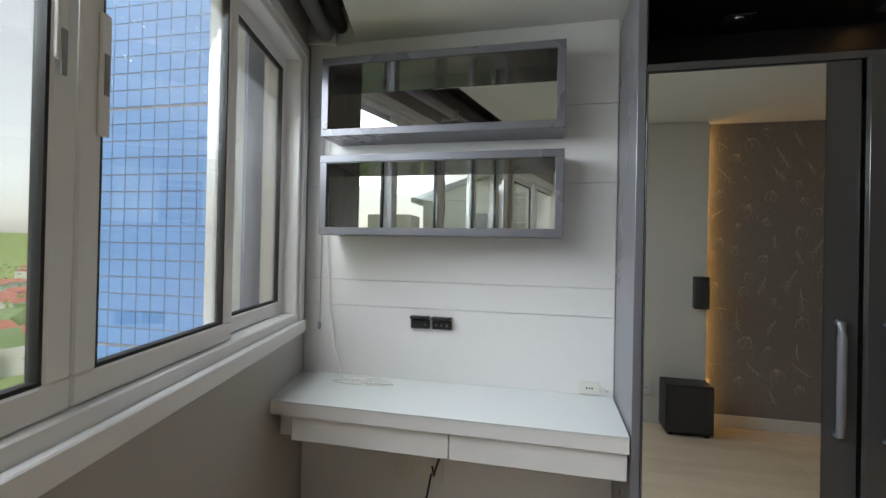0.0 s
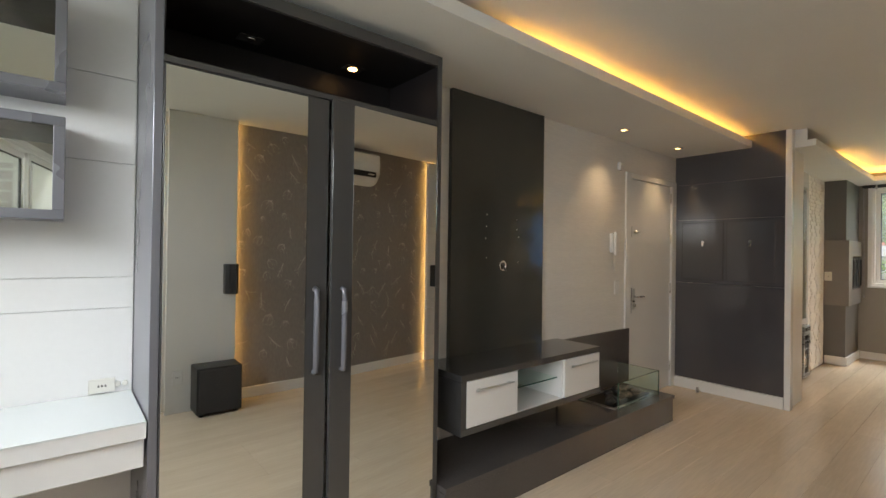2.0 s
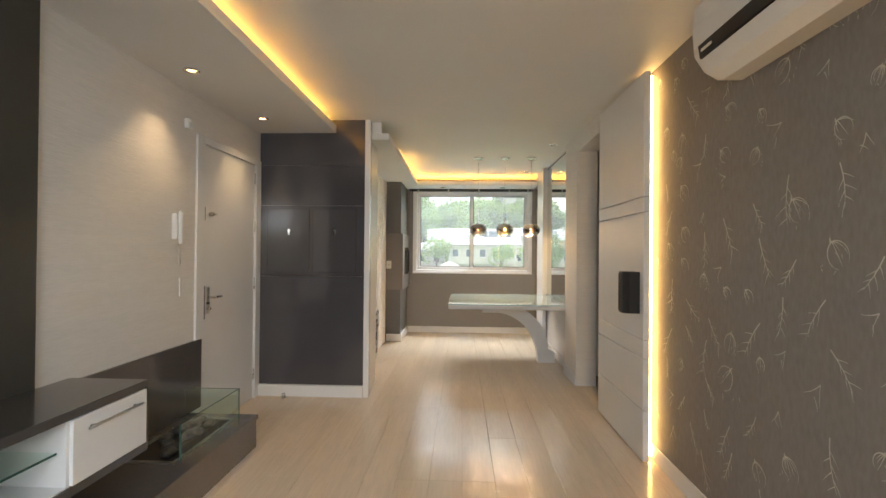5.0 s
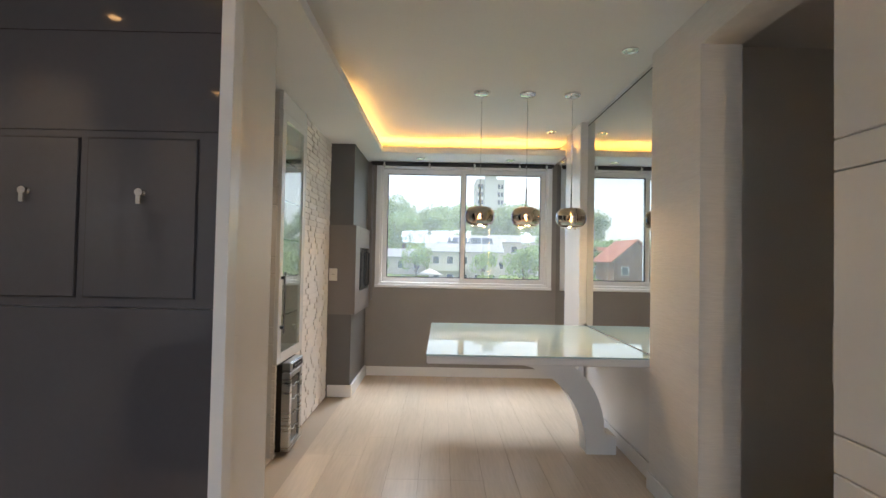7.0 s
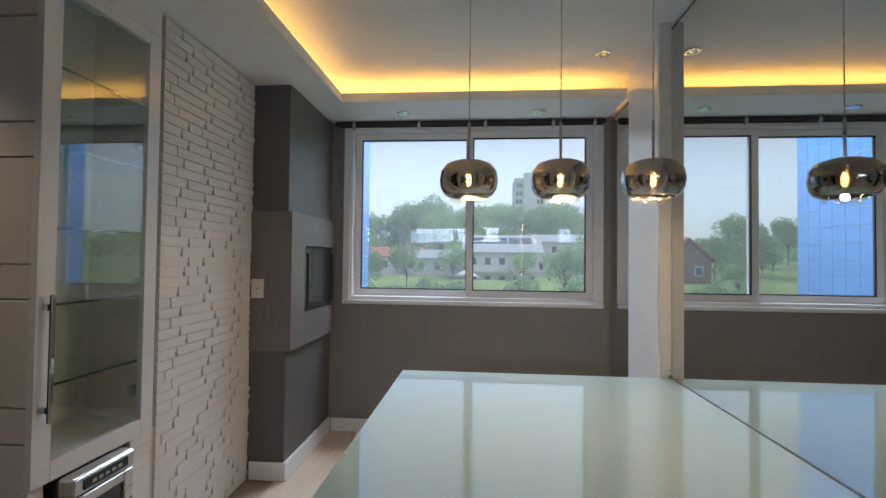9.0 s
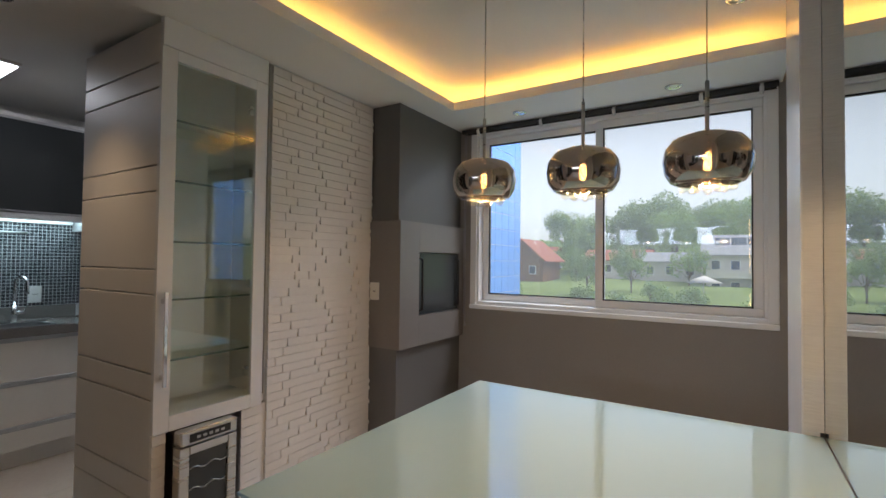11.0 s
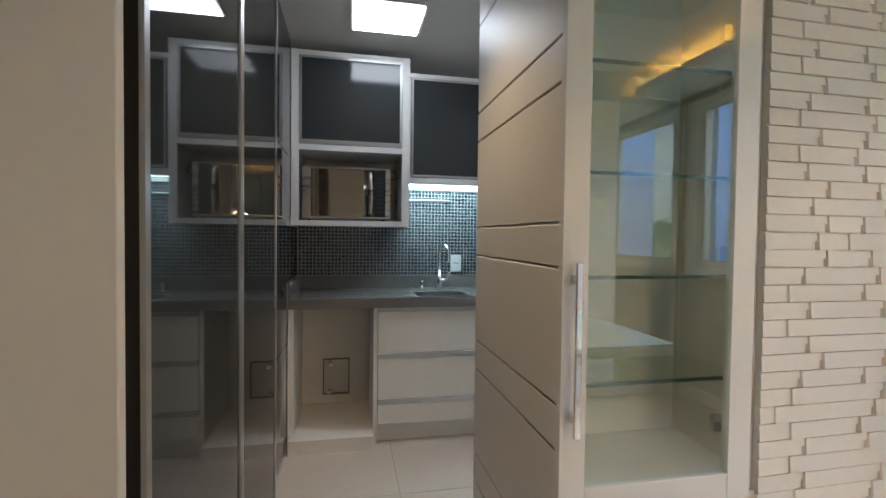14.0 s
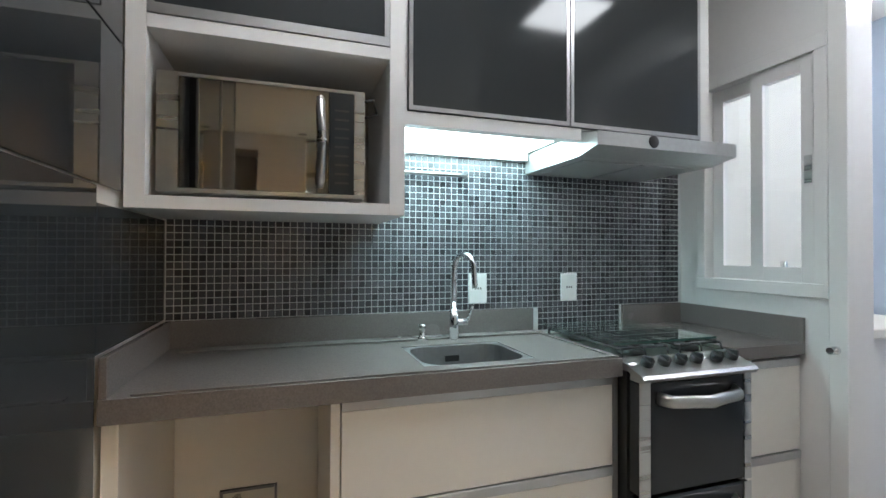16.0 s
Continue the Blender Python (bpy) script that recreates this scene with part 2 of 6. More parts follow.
# glow of the lamp added out of view in the laundry
M_LAUNDRYFILL = glow("laundry_fill", (0.94, 0.95, 1.0), 15.0)
M_DESKGLASS = material("desk_glass", (0.70, 0.735, 0.73), 0.03, spec=0.7, stain=0.01, coat=0.3)
M_LACQM = material("satin_white_lacquer", (0.78, 0.765, 0.745), 0.42, grain=0.01, stain=0.03)
M_DARKGLASS = material("black_lacquered_glass", (0.028, 0.032, 0.035), 0.03, spec=0.38, stain=0.02)
M_GREYGLASS = material("grey_lacquered_glass", (0.040, 0.044, 0.046), 0.10, spec=0.4, coat=0.1, stain=0.03)
M_PRINT = material("silver_leaf_print", (0.60, 0.57, 0.52), 0.35, metal=0.2, stain=0.2, stain_size=9)
M_WALLPAPER = material("taupe_wallpaper", (0.25, 0.225, 0.21), 0.55, grain=0.12, grain_size=60, stain=0.08, bump=0.0008, stretch=(1, 1, 0.4))
M_PLANK = material("pale_laminate", (0.68, 0.555, 0.425), 0.20, spec=0.5, grain=0.06, grain_size=22, stain=0.07, stain_size=3, stretch=(0.25, 3.0, 1), vary=0.03, bump=0.0002)
M_JOINT = material("joint_shadow", (0.44, 0.35, 0.26), 0.6)
M_KTILE = material("beige_porcelain_tile", (0.60, 0.54, 0.47), 0.16, grain=0.03, stain=0.05, vary=0.02)
M_GROUT = material("tile_grout", (0.36, 0.32, 0.28), 0.8)
M_BLIND = material("dark_blind_fabric", (0.045, 0.043, 0.045), 0.8, grain=0.1, grain_size=150)
M_TUBE = material("grey_blind_tube", (0.30, 0.30, 0.32), 0.4)
M_CLIP = material("white_blind_clip", (0.6, 0.59, 0.56), 0.5)
M_SHUTTER = material("brown_wood_slat", (0.10, 0.045, 0.030), 0.45, grain=0.2, grain_size=20, stretch=(1, 1, 8))
M_TAUPE = material("taupe_stone_surround", (0.19, 0.168, 0.155), 0.3, stain=0.06, grain=0.06, grain_size=140)
M_SMOKE = pane_glass("smoked_mirror_glass", (0.50, 0.43, 0.37), 0.5, rough=0.01, base=0.50, sheen=(0.84, 0.81, 0.78))
M_CRYSTAL = pane_glass("crystal", (0.98, 0.95, 0.88), 2.5)
M_BULB = glow("halogen_bulb", (1.0, 0.55, 0.2), 60.0)
M_BOWL = material("sink_bowl_steel", (0.34, 0.34, 0.34), 0.42, metal=0.95, stain=0.06, grain=0.06, grain_size=60)
M_TINTMIRROR = material("tinted_mirror", (0.50, 0.56, 0.53), 0.02, metal=1.0, stain=0.02)
M_DARKMIRROR = material("dark_mirror_glass", (0.34, 0.31, 0.28), 0.03, metal=1.0, stain=0.02)
M_RELIEF = material("cream_relief_gypsum", (0.80, 0.75, 0.70), 0.5, grain=0.02, stain=0.03, bump=0.0003, vary=0.015)
M_PALEGROUT = material("pale_grout", (0.72, 0.74, 0.74), 0.8, stain=0.05)


def mosaic(name, per_object):
    m = material(name, (0.055, 0.06, 0.066), 0.12, spec=0.6, stain=0.05)
    n, l = m.node_tree.nodes, m.node_tree.links
    b = n["Principled BSDF"]
    src = n.new("ShaderNodeObjectInfo").outputs["Random"] if per_object else n.new("ShaderNodeNewGeometry").outputs["Random Per Island"]
    r = n.new("ShaderNodeValToRGB")
    r.color_ramp.elements[0].color, r.color_ramp.elements[1].color = (0.020, 0.021, 0.026, 1), (0.105, 0.107, 0.120, 1)
    l.new(src, r.inputs[0])
    l.new(r.outputs[0], b.inputs["Base Color"])
    return m


M_MOSAIC = mosaic("grey_mosaic", True)
M_MOSAICF = mosaic("grey_mosaic_field", False)
M_GRASS = material("lawn", (0.19, 0.25, 0.085), 0.9, grain=0.25, grain_size=3, stain=0.35, stain_size=0.05, spec=0.1)
M_LEAF = material("leaves", (0.12, 0.17, 0.085), 0.8, grain=0.3, grain_size=1.2, stain=0.3, stain_size=0.15, spec=0.1, vary=0.3)
ln, ll = M_LEAF.node_tree.nodes, M_LEAF.node_tree.links
thin = ln.new("ShaderNodeBsdfTranslucent")
thin.inputs[0].default_value = (0.16, 0.22, 0.07, 1)
both = ln.new("ShaderNodeAddShader")
ll.new(ln["Principled BSDF"].outputs[0], both.inputs[0])
ll.new(thin.outputs[0], both.inputs[1])
ll.new(both.outputs[0], ln["Material Output"].inputs["Surface"])
M_BARK = material("bark", (0.12, 0.09, 0.065), 0.9, grain=0.2, grain_size=12)
M_HOUSE = material("white_render", (0.60, 0.575, 0.54), 0.8, grain=0.03, stain=0.06, stain_size=0.3)
M_SLATE = material("grey_roof", (0.30, 0.31, 0.33), 0.6, grain=0.08, grain_size=3)
M_REDROOF = material("red_roof_tiles", (0.34, 0.12, 0.075), 0.7, grain=0.12, grain_size=4)
M_TIMBER = material("brown_timber", (0.20, 0.11, 0.065), 0.7, grain=0.1, grain_size=3)
M_SOLAR = material("dark_window", (0.04, 0.055, 0.08), 0.15, spec=0.6)
M_CONCRETE = material("pale_concrete", (0.52, 0.52, 0.51), 0.8, grain=0.04, grain_size=1, stain=0.06, stain_size=0.2)
M_ASPHALT = material("asphalt", (0.16, 0.15, 0.14), 0.9, grain=0.1, grain_size=3)
M_BRICK = material("garden_brick", (0.30, 0.15, 0.10), 0.85, grain=0.15, grain_size=6)
M_BLUETILE = material("blue_glazed_tile", (0.14, 0.31, 0.68), 0.16, spec=0.5, grain=0.05, stain=0.06, stain_size=2.0)
M_PALEBLUE = material("pale_facade_grout", (0.42, 0.50, 0.62), 0.8)
M_BLUEGROUT = material("facade_grout", (0.24, 0.25, 0.33), 0.8)

# ---- large structure ----
X0, XE, YT, YS = -1.4, 8.475, 1.93, -1.20
CEIL, SOF, DSOF = 2.54, 2.42, 2.378
T = 0.15

setting("subfloor", boxes((-2.2, -3.2, -0.25, 9.0, 3.7, -0.012)), M_JOINT, "concrete slab under the pale laminate boards")

# window wall of the living room: sill wall, head, piers
bm = bmesh.new()
box(bm, -0.25, 0.0, -0.012, 5.2, 0.2, 1.04)
box(bm, -0.25, 0.0, 2.36, 5.2, 0.2, 2.75)
box(bm, -0.25, 0.0, 1.04, 0.07, 0.2, 2.36)
box(bm, 2.86, 0.0, 1.04, 3.02, 0.2, 2.36)
box(bm, 4.9, 0.0, 1.04, 5.2, 0.2, 2.36)
setting("wall_west", west(bm), M_SILLWALL, "grey painted sill wall below the sliding windows")


def sliding_window(name, make, s0, s1, z0, z1, sashes, d_in, label, f=0.05, g=0.058, drop=0.045, glass=None):
    """A frame with sliding sashes; make turns (along, outwards, up) into the world."""
    at = make(boxes((s0, d_in, z0, s0 + 0.01, d_in + 0.01, z0 + 0.01)))
    vs = [v.co.copy() for v in at.verts]
    at.free()
    w = thing(name, vs[0], label, "window", kind="structure")
    bm = bmesh.new()
    box(bm, s0, d_in, z0, s1, d_in + 0.11, z0 + f, 0.004)
    box(bm, s0, d_in, z1 - f, s1, d_in + 0.11, z1, 0.004)
    box(bm, s0, d_in, z0 + f, s0 + f, d_in + 0.11, z1 - f, 0.004)
    box(bm, s1 - f, d_in, z0 + f, s1, d_in + 0.11, z1 - f, 0.004)
    part("window_frame", make(bm), M_PVC, w)
    sill = bmesh.new()
    box(sill, s0 - 0.03, d_in - 0.028, z0 - drop, s1 + 0.03, d_in + 0.0, z0 + 0.012, 0.004)
    part("window_sill", make(sill), M_PVC, w)
    trim = bmesh.new()
    box(trim, s0 - 0.03, d_in - 0.014, z0 + 0.014, s0 + 0.022, d_in - 0.001, z1 + 0.03, 0.003)
    box(trim, s1 - 0.022, d_in - 0.014, z0 + 0.014, s1 + 0.03, d_in - 0.001, z1 + 0.03, 0.003)
    box(trim, s0 + 0.024, d_in - 0.014, z1 - 0.022, s1 - 0.024, d_in - 0.001, z1 + 0.03, 0.003)
    part("window_trim", make(trim), M_PVC, w)
    for a, b, d in sashes:
        sb = bmesh.new()
        za, zb = z0 + f + 0.002, z1 - f - 0.002
        box(sb, a, d, za, b, d + 0.03, za + g, 0.004)
        box(sb, a, d, zb - g, b, d + 0.03, zb, 0.004)
        box(sb, a, d, za + g, a + g, d + 0.03, zb - g, 0.004)
        box(sb, b - g, d, za + g, b, d + 0.03, zb - g, 0.004)
        s = part("sash", make(sb), M_PVC, w)
        gk = bmesh.new()
        k = 0.008
        for r in ((a + g, za + g, b - g, za + g + k), (a + g, zb - g - k, b - g, zb - g), (a + g, za + g + k, a + g + k, zb - g - k), (b - g - k, za + g + k, b - g, zb - g - k)):
            box(gk, r[0], d + 0.004, r[1], r[2], d + 0.026, r[3])
        part("gasket", make(gk), M_GASKET, s)
        pb = bmesh.new()
        box(pb, a + g + k, d + 0.012, za + g + k, b - g - k, d + 0.017, zb - g - k)
        p = part("pane", make(pb), glass or M_GLASS, s)
        p.visible_shadow = False
    return w


win1 = sliding_window("window_1", west, 0.10, 2.84, 1.06, 2.34, [(0.14, 0.83, 0.065), (0.79, 1.455, 0.02), (1.46, 2.14, 0.02), (2.09, 2.80, 0.065)], 0.0, "white sliding window with rain drops on the glass")
win2 = sliding_window("window_2", west, 3.04, 4.88, 1.06, 2.34, [(3.08, 3.99, 0.065), (3.95, 4.84, 0.02)], 0.0, "white sliding window beside the dark shutter")
# latches where two sashes meet
for s in (1.40, 1.505):
    bm = bmesh.new()
    box(bm, s - 0.014, 0.012, 1.62 + (s - 1.40), s + 0.014, 0.02, 1.86 + (s - 1.40), 0.004, 2)
    lk = part("latch", west(bm), M_PVC, win1)
    part("latch_slot", west(boxes((s - 0.006, 0.0095, 1.70, s + 0.006, 0.0125, 1.78))), M_TUBE, lk)

# the south end behind the start of the walk
setting("wall_southwest", boxes((-0.6, -2.80, -0.012, 0.75, -2.65, 2.75)), M_WHITE, "plain white end wall of the window niche")
setting("wall_niche", boxes((0.60, -2.65, -0.012, 0.75, -1.365, 2.75)), M_WHITE, "plain white side wall of the window niche")
setting("wall_south", boxes((0.60, -1.36, -0.012, 4.77, YS, 2.75)), M_WHITE, "white wall behind the wallpaper")
setting("wall_desk", boxes((-1.6, 1.95, -0.012, 1.41, 2.1, 2.75)), M_LACQ, "white panelled wall behind the desk")
setting("wall_north", boxes((1.41, YT, -0.012, 3.965, 2.1, 2.75), (3.965, YT, 2.16, 5.0, 2.1, 2.75)), M_RIB, "cream wall with fine horizontal ribs")
setting("wall_block", boxes((5.02, 0.95, -0.012, 5.449, 3.66, 2.75)), M_LACQW, "cream block between hall and kitchen")
setting("wall_kitchen", boxes((5.449, 3.484, -0.012, 9.0, 3.66, 2.75)), M_WHITE, "white kitchen wall")
setting("wall_hall", boxes((5.50, -1.30, -0.012, 6.015, -1.10, 2.75), (4.77, -1.30, 2.36, 5.50, -1.10, 2.75)), M_RIB, "cream ribbed wall with the passage opening")
setting("wall_dining", boxes((6.015, -1.30, -0.012, 8.67, -1.155, 2.75)), M_LACQ, "white wall under and beside the mirror")
setting("wall_passage", boxes((4.3, -2.6, -0.012, 5.9, -2.45, 2.75), (4.15, -2.6, -0.012, 4.3, -1.365, 2.75), (5.9, -2.6, -0.012, 6.05, -1.305, 2.75)), M_WHITE, "plain walls of the side passage")
bm = bmesh.new()
box(bm, XE, -1.155, -0.012, XE + 0.2, 1.6, 0.99)
box(bm, XE, -1.155, 2.36, XE + 0.2, 1.6, 2.75)
box(bm, XE, -1.155, 0.99, XE + 0.2, -1.075, 2.36)
box(bm, XE, 0.845, 0.99, XE + 0.2, 1.6, 2.36)
setting("wall_east", bm, M_GREYWALL, "taupe painted wall around the dining window")


def east(bm):
    for v in bm.verts:
        v.co = Vector((XE + v.co.y, v.co.x, v.co.z))
    return bm


sliding_window("window_3", east, -1.07, 0.84, 0.997, 2.355, [(-1.03, -0.08, 0.03), (-0.133, 0.80, 0.07)], 0.004, "white sliding window over the green valley", 0.04, 0.050, 0.02, M_HAZEGLASS)
setting("wall_relief", boxes((6.86, 1.20, -0.012, 7.66, 1.35, 2.75), (7.66, 1.20, -0.012, 8.475, 1.35, 2.75)), M_LACQW, "wall behind the relief panel")
setting("wall_laundry", boxes((7.618, 1.35, -0.012, 7.718, 1.92, 2.75), (7.618, 1.92, 2.15, 7.718, 2.79, 2.75), (7.618, 2.79, -0.012, 7.718, 3.484, 1.09),
        (7.618, 2.79, 1.93, 7.718, 3.484, 2.75), (7.618, 2.79, 1.09, 7.718, 2.87, 1.93), (7.618, 3.33, 1.09, 7.718, 3.484, 1.93)), M_LACQ, "white partition to the laundry")
setting("wall_laundry_end", boxes((8.85, 1.35, -0.012, 9.0, 3.484, 2.75)), M_WHITE, "white end wall of the laundry")

# ceilings
cb = bmesh.new()
prism(cb, [(W0.x + 0.25 + 0.0, 2.1), (5.02, 2.1), (5.02, -2.65), ((W0 + WU * 4.75).x + 0.22, -2.65)], "z", CEIL, 2.75)
setting("ceiling_1", cb, M_CEIL, "smooth white living room ceiling")
setting("ceiling_2", boxes((5.02, -2.6, CEIL, XE, 1.2, 2.75)), M_CEIL, "smooth white dining ceiling")
setting("ceiling_3", boxes((5.449, 1.2, 2.41, 9.0, 3.66, 2.56)), M_CEIL, "white kitchen ceiling")
rb = bmesh.new()
prism(rb, [(-1.5, 2.1), (W0.x + 0.248, 2.1), ((W0 + WU * 4.75).x + 0.218, -2.65), ((W0 + WU * 4.75).x - 0.2, -2.65)], "z", 2.60, 2.75)
setting("ceiling_recess", rb, M_BLIND, "dark blind recess above the window")
# dropped soffits with open coves
sb = bmesh.new()
prism(sb, [(W0.x + 0.25, 1.95), (5.0, 1.95), (5.0, 1.22), (W0.x + 0.44, 1.22)], "z", SOF, SOF + 0.03)
prism(sb, [(W0.x + 0.25, 1.95), (W0.x + 0.268, 1.95), (W0.x + 0.455, 1.24), (W0.x + 0.44, 1.22)], "z", SOF + 0.03, CEIL)
box(sb, W0.x + 0.45, 1.22, SOF + 0.03, 5.0, 1.245, SOF + 0.065)
setting("soffit_1", sb, M_CEIL, "white dropped soffit with a lit cove")
sb = bmesh.new()
prism(sb, [(5.08, 0.75), (7.99, 0.75), (7.99, -1.12), (8.473, -1.12), (8.473, 1.20), (5.08, 1.20)], "z", DSOF, DSOF + 0.03)
setting("soffit_2", sb, M_CEIL, "white dropped soffit with a lit cove")
sb = bmesh.new()
prism(sb, [(5.08, 0.75), (7.99, 0.75), (7.99, -1.12), (8.015, -1.12), (8.015, 0.775), (5.10, 0.775), (5.10, 0.95), (5.08, 0.95)], "z", DSOF + 0.03, DSOF + 0.058)
box(sb, 5.08, 0.815, DSOF + 0.059, 5.10, 0.948, CEIL - 0.001)
setting("trim_cove", sb, M_CEIL, "white lip of the dining cove")

# the coves' strips of light
part_led = thing("led_strip", (3.0, 1.45, SOF + 0.03), "warm yellow light strip lying in the ceiling cove", "light strip", "cove light strips")
part("strip", boxes((1.75, 1.44, SOF + 0.032, 4.95, 1.46, SOF + 0.04)), M_LED, part_led)
led2 = thing("led_strip", (6.5, 0.98, DSOF + 0.03), "warm yellow light strip lying in the ceiling cove", "light strip", "cove light strips")
part("strip", boxes((6.55, 0.96, DSOF + 0.032, 8.18, 0.98, DSOF + 0.04)), M_LED, led2)
part("strip", boxes((8.16, -1.05, DSOF + 0.032, 8.18, 0.955, DSOF + 0.04)), M_LED, led2)

# skirting boards
def skirting(*rows):
    bm = bmesh.new()
    for r in rows:
        box(bm, *r, bevel=0.003)
    return bm


setting("baseboard", skirting((1.19, -1.196, 0, 3.98, -1.183, 0.10), (4.975, 0.95, 0, 4.996, 1.925, 0.104), (8.457, -1.13, 0, 8.473, 0.94, 0.10),
        (6.02, -1.152, 0, 8.455, -1.138, 0.10), (5.51, -1.098, 0, 6.013, -1.085, 0.10), (7.65, 0.942, 0, 8.455, 0.963, 0.11), (7.635, 0.944, 0, 7.648, 1.17, 0.11)), M_LACQ, "white skirting board")

# ---- living room: desk corner ----
# lining boards of the desk wall
lin = bpy.data.objects["wall_desk"]
zs = [0.0, 1.145, 1.268, 1.72, 2.06, SOF]
for a, b in zip(zs, zs[1:]):
    bm = boxes((-1.285, 1.943, a + 0.0015, 0.163, 1.9495, b - 0.0015), bevel=0.001)
    part("panel", bm, M_LACQ, lin)

desk = thing("desk", (-0.55, 1.7, 0.6), "white lacquered wall desk with two drawers and glass top", "desk")
bm = bmesh.new()
prism(bm, [(-1.285, 1.942), (0.160, 1.942), (0.160, 1.50), (-1.185, 1.50)], "z", 0.755, 0.805)
part("top", bm, M_LACQ, desk)
bm = bmesh.new()
prism(bm, [(-1.283, 1.940), (0.160, 1.940), (0.160, 1.497), (-1.183, 1.497)], "z", 0.806, 0.812)
part("glass_top", bm, M_DESKGLASS, desk, "clear glass sheet over the white top")
part("drawer", boxes((-1.09, 1.515, 0.655, -0.455, 1.92, 0.751), bevel=0.003), M_LACQ, desk)
part("drawer", boxes((-0.451, 1.515, 0.655, 0.157, 1.92, 0.751), bevel=0.003), M_LACQ, desk)
part("side_block", boxes((-1.165, 1.56, 0.655, -1.094, 1.93, 0.753)), M_LACQ, desk)


def mirror_shelf(z0, z1, label):
    x0, x1, y0, y1 = -1.117, -0.06, 1.75, 1.9425
    s = thing("wall_shelf", ((x0 + x1) / 2, y1, z0), label, "wall shelf", "mirror-backed wall shelves")
    b = 0.032
    part("bottom_board", boxes((x0, y0, z0, x1, y1, z0 + b), bevel=0.0015), M_GREYMET, s)
    part("top_board", boxes((x0, y0, z1 - b, x1, y1, z1), bevel=0.0015), M_GREYMET, s)
    part("side_board", boxes((x0, y0, z0 + b, x0 + b, y1, z1 - b), bevel=0.0015), M_GREYMET, s)
    part("side_board", boxes((x1 - b, y0, z0 + b, x1, y1, z1 - b), bevel=0.0015), M_GREYMET, s)
    part("mirror_back", boxes((x0 + b, y1 - 0.01, z0 + b, x1 - b, y1 - 0.004, z1 - b)), M_MIRROR, s, "mirror glass back")
    part("lining", boxes((x0 + b, y0 + 0.004, z1 - b - 0.004, x1 - b, y1 - 0.011, z1 - b - 0.001), (x0 + b + 0.001, y0 + 0.01, z0 + b, x0 + b + 0.004, y1 - 0.011, z1 - b - 0.005)), M_TVPANEL, s, "black glossy lining")
    return s


mirror_shelf(1.915, 2.265, "grey metallic open shelf box with a mirror back")
mirror_shelf(1.478, 1.83, "grey metallic open shelf box with a mirror back")


def socket_plate(name, at, face, w, h, mat, label, holes=3, depth=0.009):
    """A wall plate; face is the way it looks: 'y-', 'y+', 'x-', 'x+'."""
    x, y, z = at
    s = thing(name, at, label, "socket", "wall plates")
    sg = -1 if face[1] == "-" else 1

    def b(a0, a1, z0, z1, d0, d1, bev=0.0):
        bm = bmesh.new()
        if face[0] == "y":
            box(bm, x + a0, y + sg * d0, z + z0, x + a1, y + sg * d1, z + z1, bev)
        else:
            box(bm, x + sg * d0, y + a0, z + z0, x + sg * d1, y + a1, z + z1, bev)
        return bm
    p = part("plate", b(-w / 2, w / 2, -h / 2, h / 2, 0.0, depth, 0.002), mat, s)
    for i in range(holes):
        c = (i - (holes - 1) / 2) * 0.011
        part("hole", b(c - 0.003, c + 0.003, -0.004, 0.004, depth, depth + 0.0008), M_SOCKET, p)
    if not holes:
        part("rocker", b(-w * 0.2, w * 0.2, -h * 0.22, h * 0.22, depth, depth + 0.003, 0.001), mat, p)
    return s


socket_plate("wall_socket", (0.065, 1.9425, 0.843), "y-", 0.085, 0.055, M_OUTLET, "ivory double socket above the desk")
socket_plate("wall_socket", (-0.62, 1.9425, 0.42), "y-", 0.11, 0.13, M_OUTLET, "ivory socket plate under the desk", 0)
socket_plate("wall_socket", (-0.75, 1.9425, 0.42), "y-", 0.10, 0.13, M_OUTLET, "ivory socket plate under the desk", 0)
for x in (0.125, 0.15):
    solo("cable_grommet", lathe(bmesh.new(), [(0.011, 0.0), (0.011, -0.005), (0.008, -0.007)], x - 0.01, 1.9425, 12, "y", 0.842), M_OUTLET, "small ivory round cap above the desk", "cap")
for x in (-0.688, -0.585):
    bk = thing("hinge_bracket", (x, 1.94, 1.09), "black metal fold-down bracket on the white wall", "bracket", "black wall brackets")
    part("plate", boxes((x - 0.045, 1.925, 1.055, x + 0.045, 1.9425, 1.095), bevel=0.003), M_BLACK, bk)
    part("arm", boxes((x - 0.045, 1.905, 1.10, x + 0.045, 1.9425, 1.112), bevel=0.003), M_BLACK, bk)
    for dx in (-0.025, 0.0, 0.025):
        part("screw", lathe(bmesh.new(), [(0.005, 0.0), (0.004, -0.003)], x + dx, 1.925, 8, "y", 1.075), M_CHROME, bk)
tv_cable = bmesh.new()
tube(tv_cable, [(-1.17, 1.935, 2.28), (-1.172, 1.934, 1.9), (-1.165, 1.932, 1.5), (-1.15, 1.93, 1.15), (-1.11, 1.92, 0.95), (-1.06, 1.88, 0.84), (-1.03, 1.85, 0.817)], 0.0025, 6)
pts = [(-1.03 + 0.10 * math.cos(a) * (1 + 0.25 * math.sin(2.3 * a)) + 0.05 + 0.012 * a, 1.80 + 0.05 * math.sin(a) + 0.006 * a, 0.816) for a in [0.35 * i for i in range(34)]]
tube(tv_cable, [(-1.03, 1.85, 0.817)] + pts, 0.0022, 6)
solo("antenna_cable", tv_cable, M_OUTLET, "thin grey cable hanging and coiled on the desk", "cable")
cord = bmesh.new()
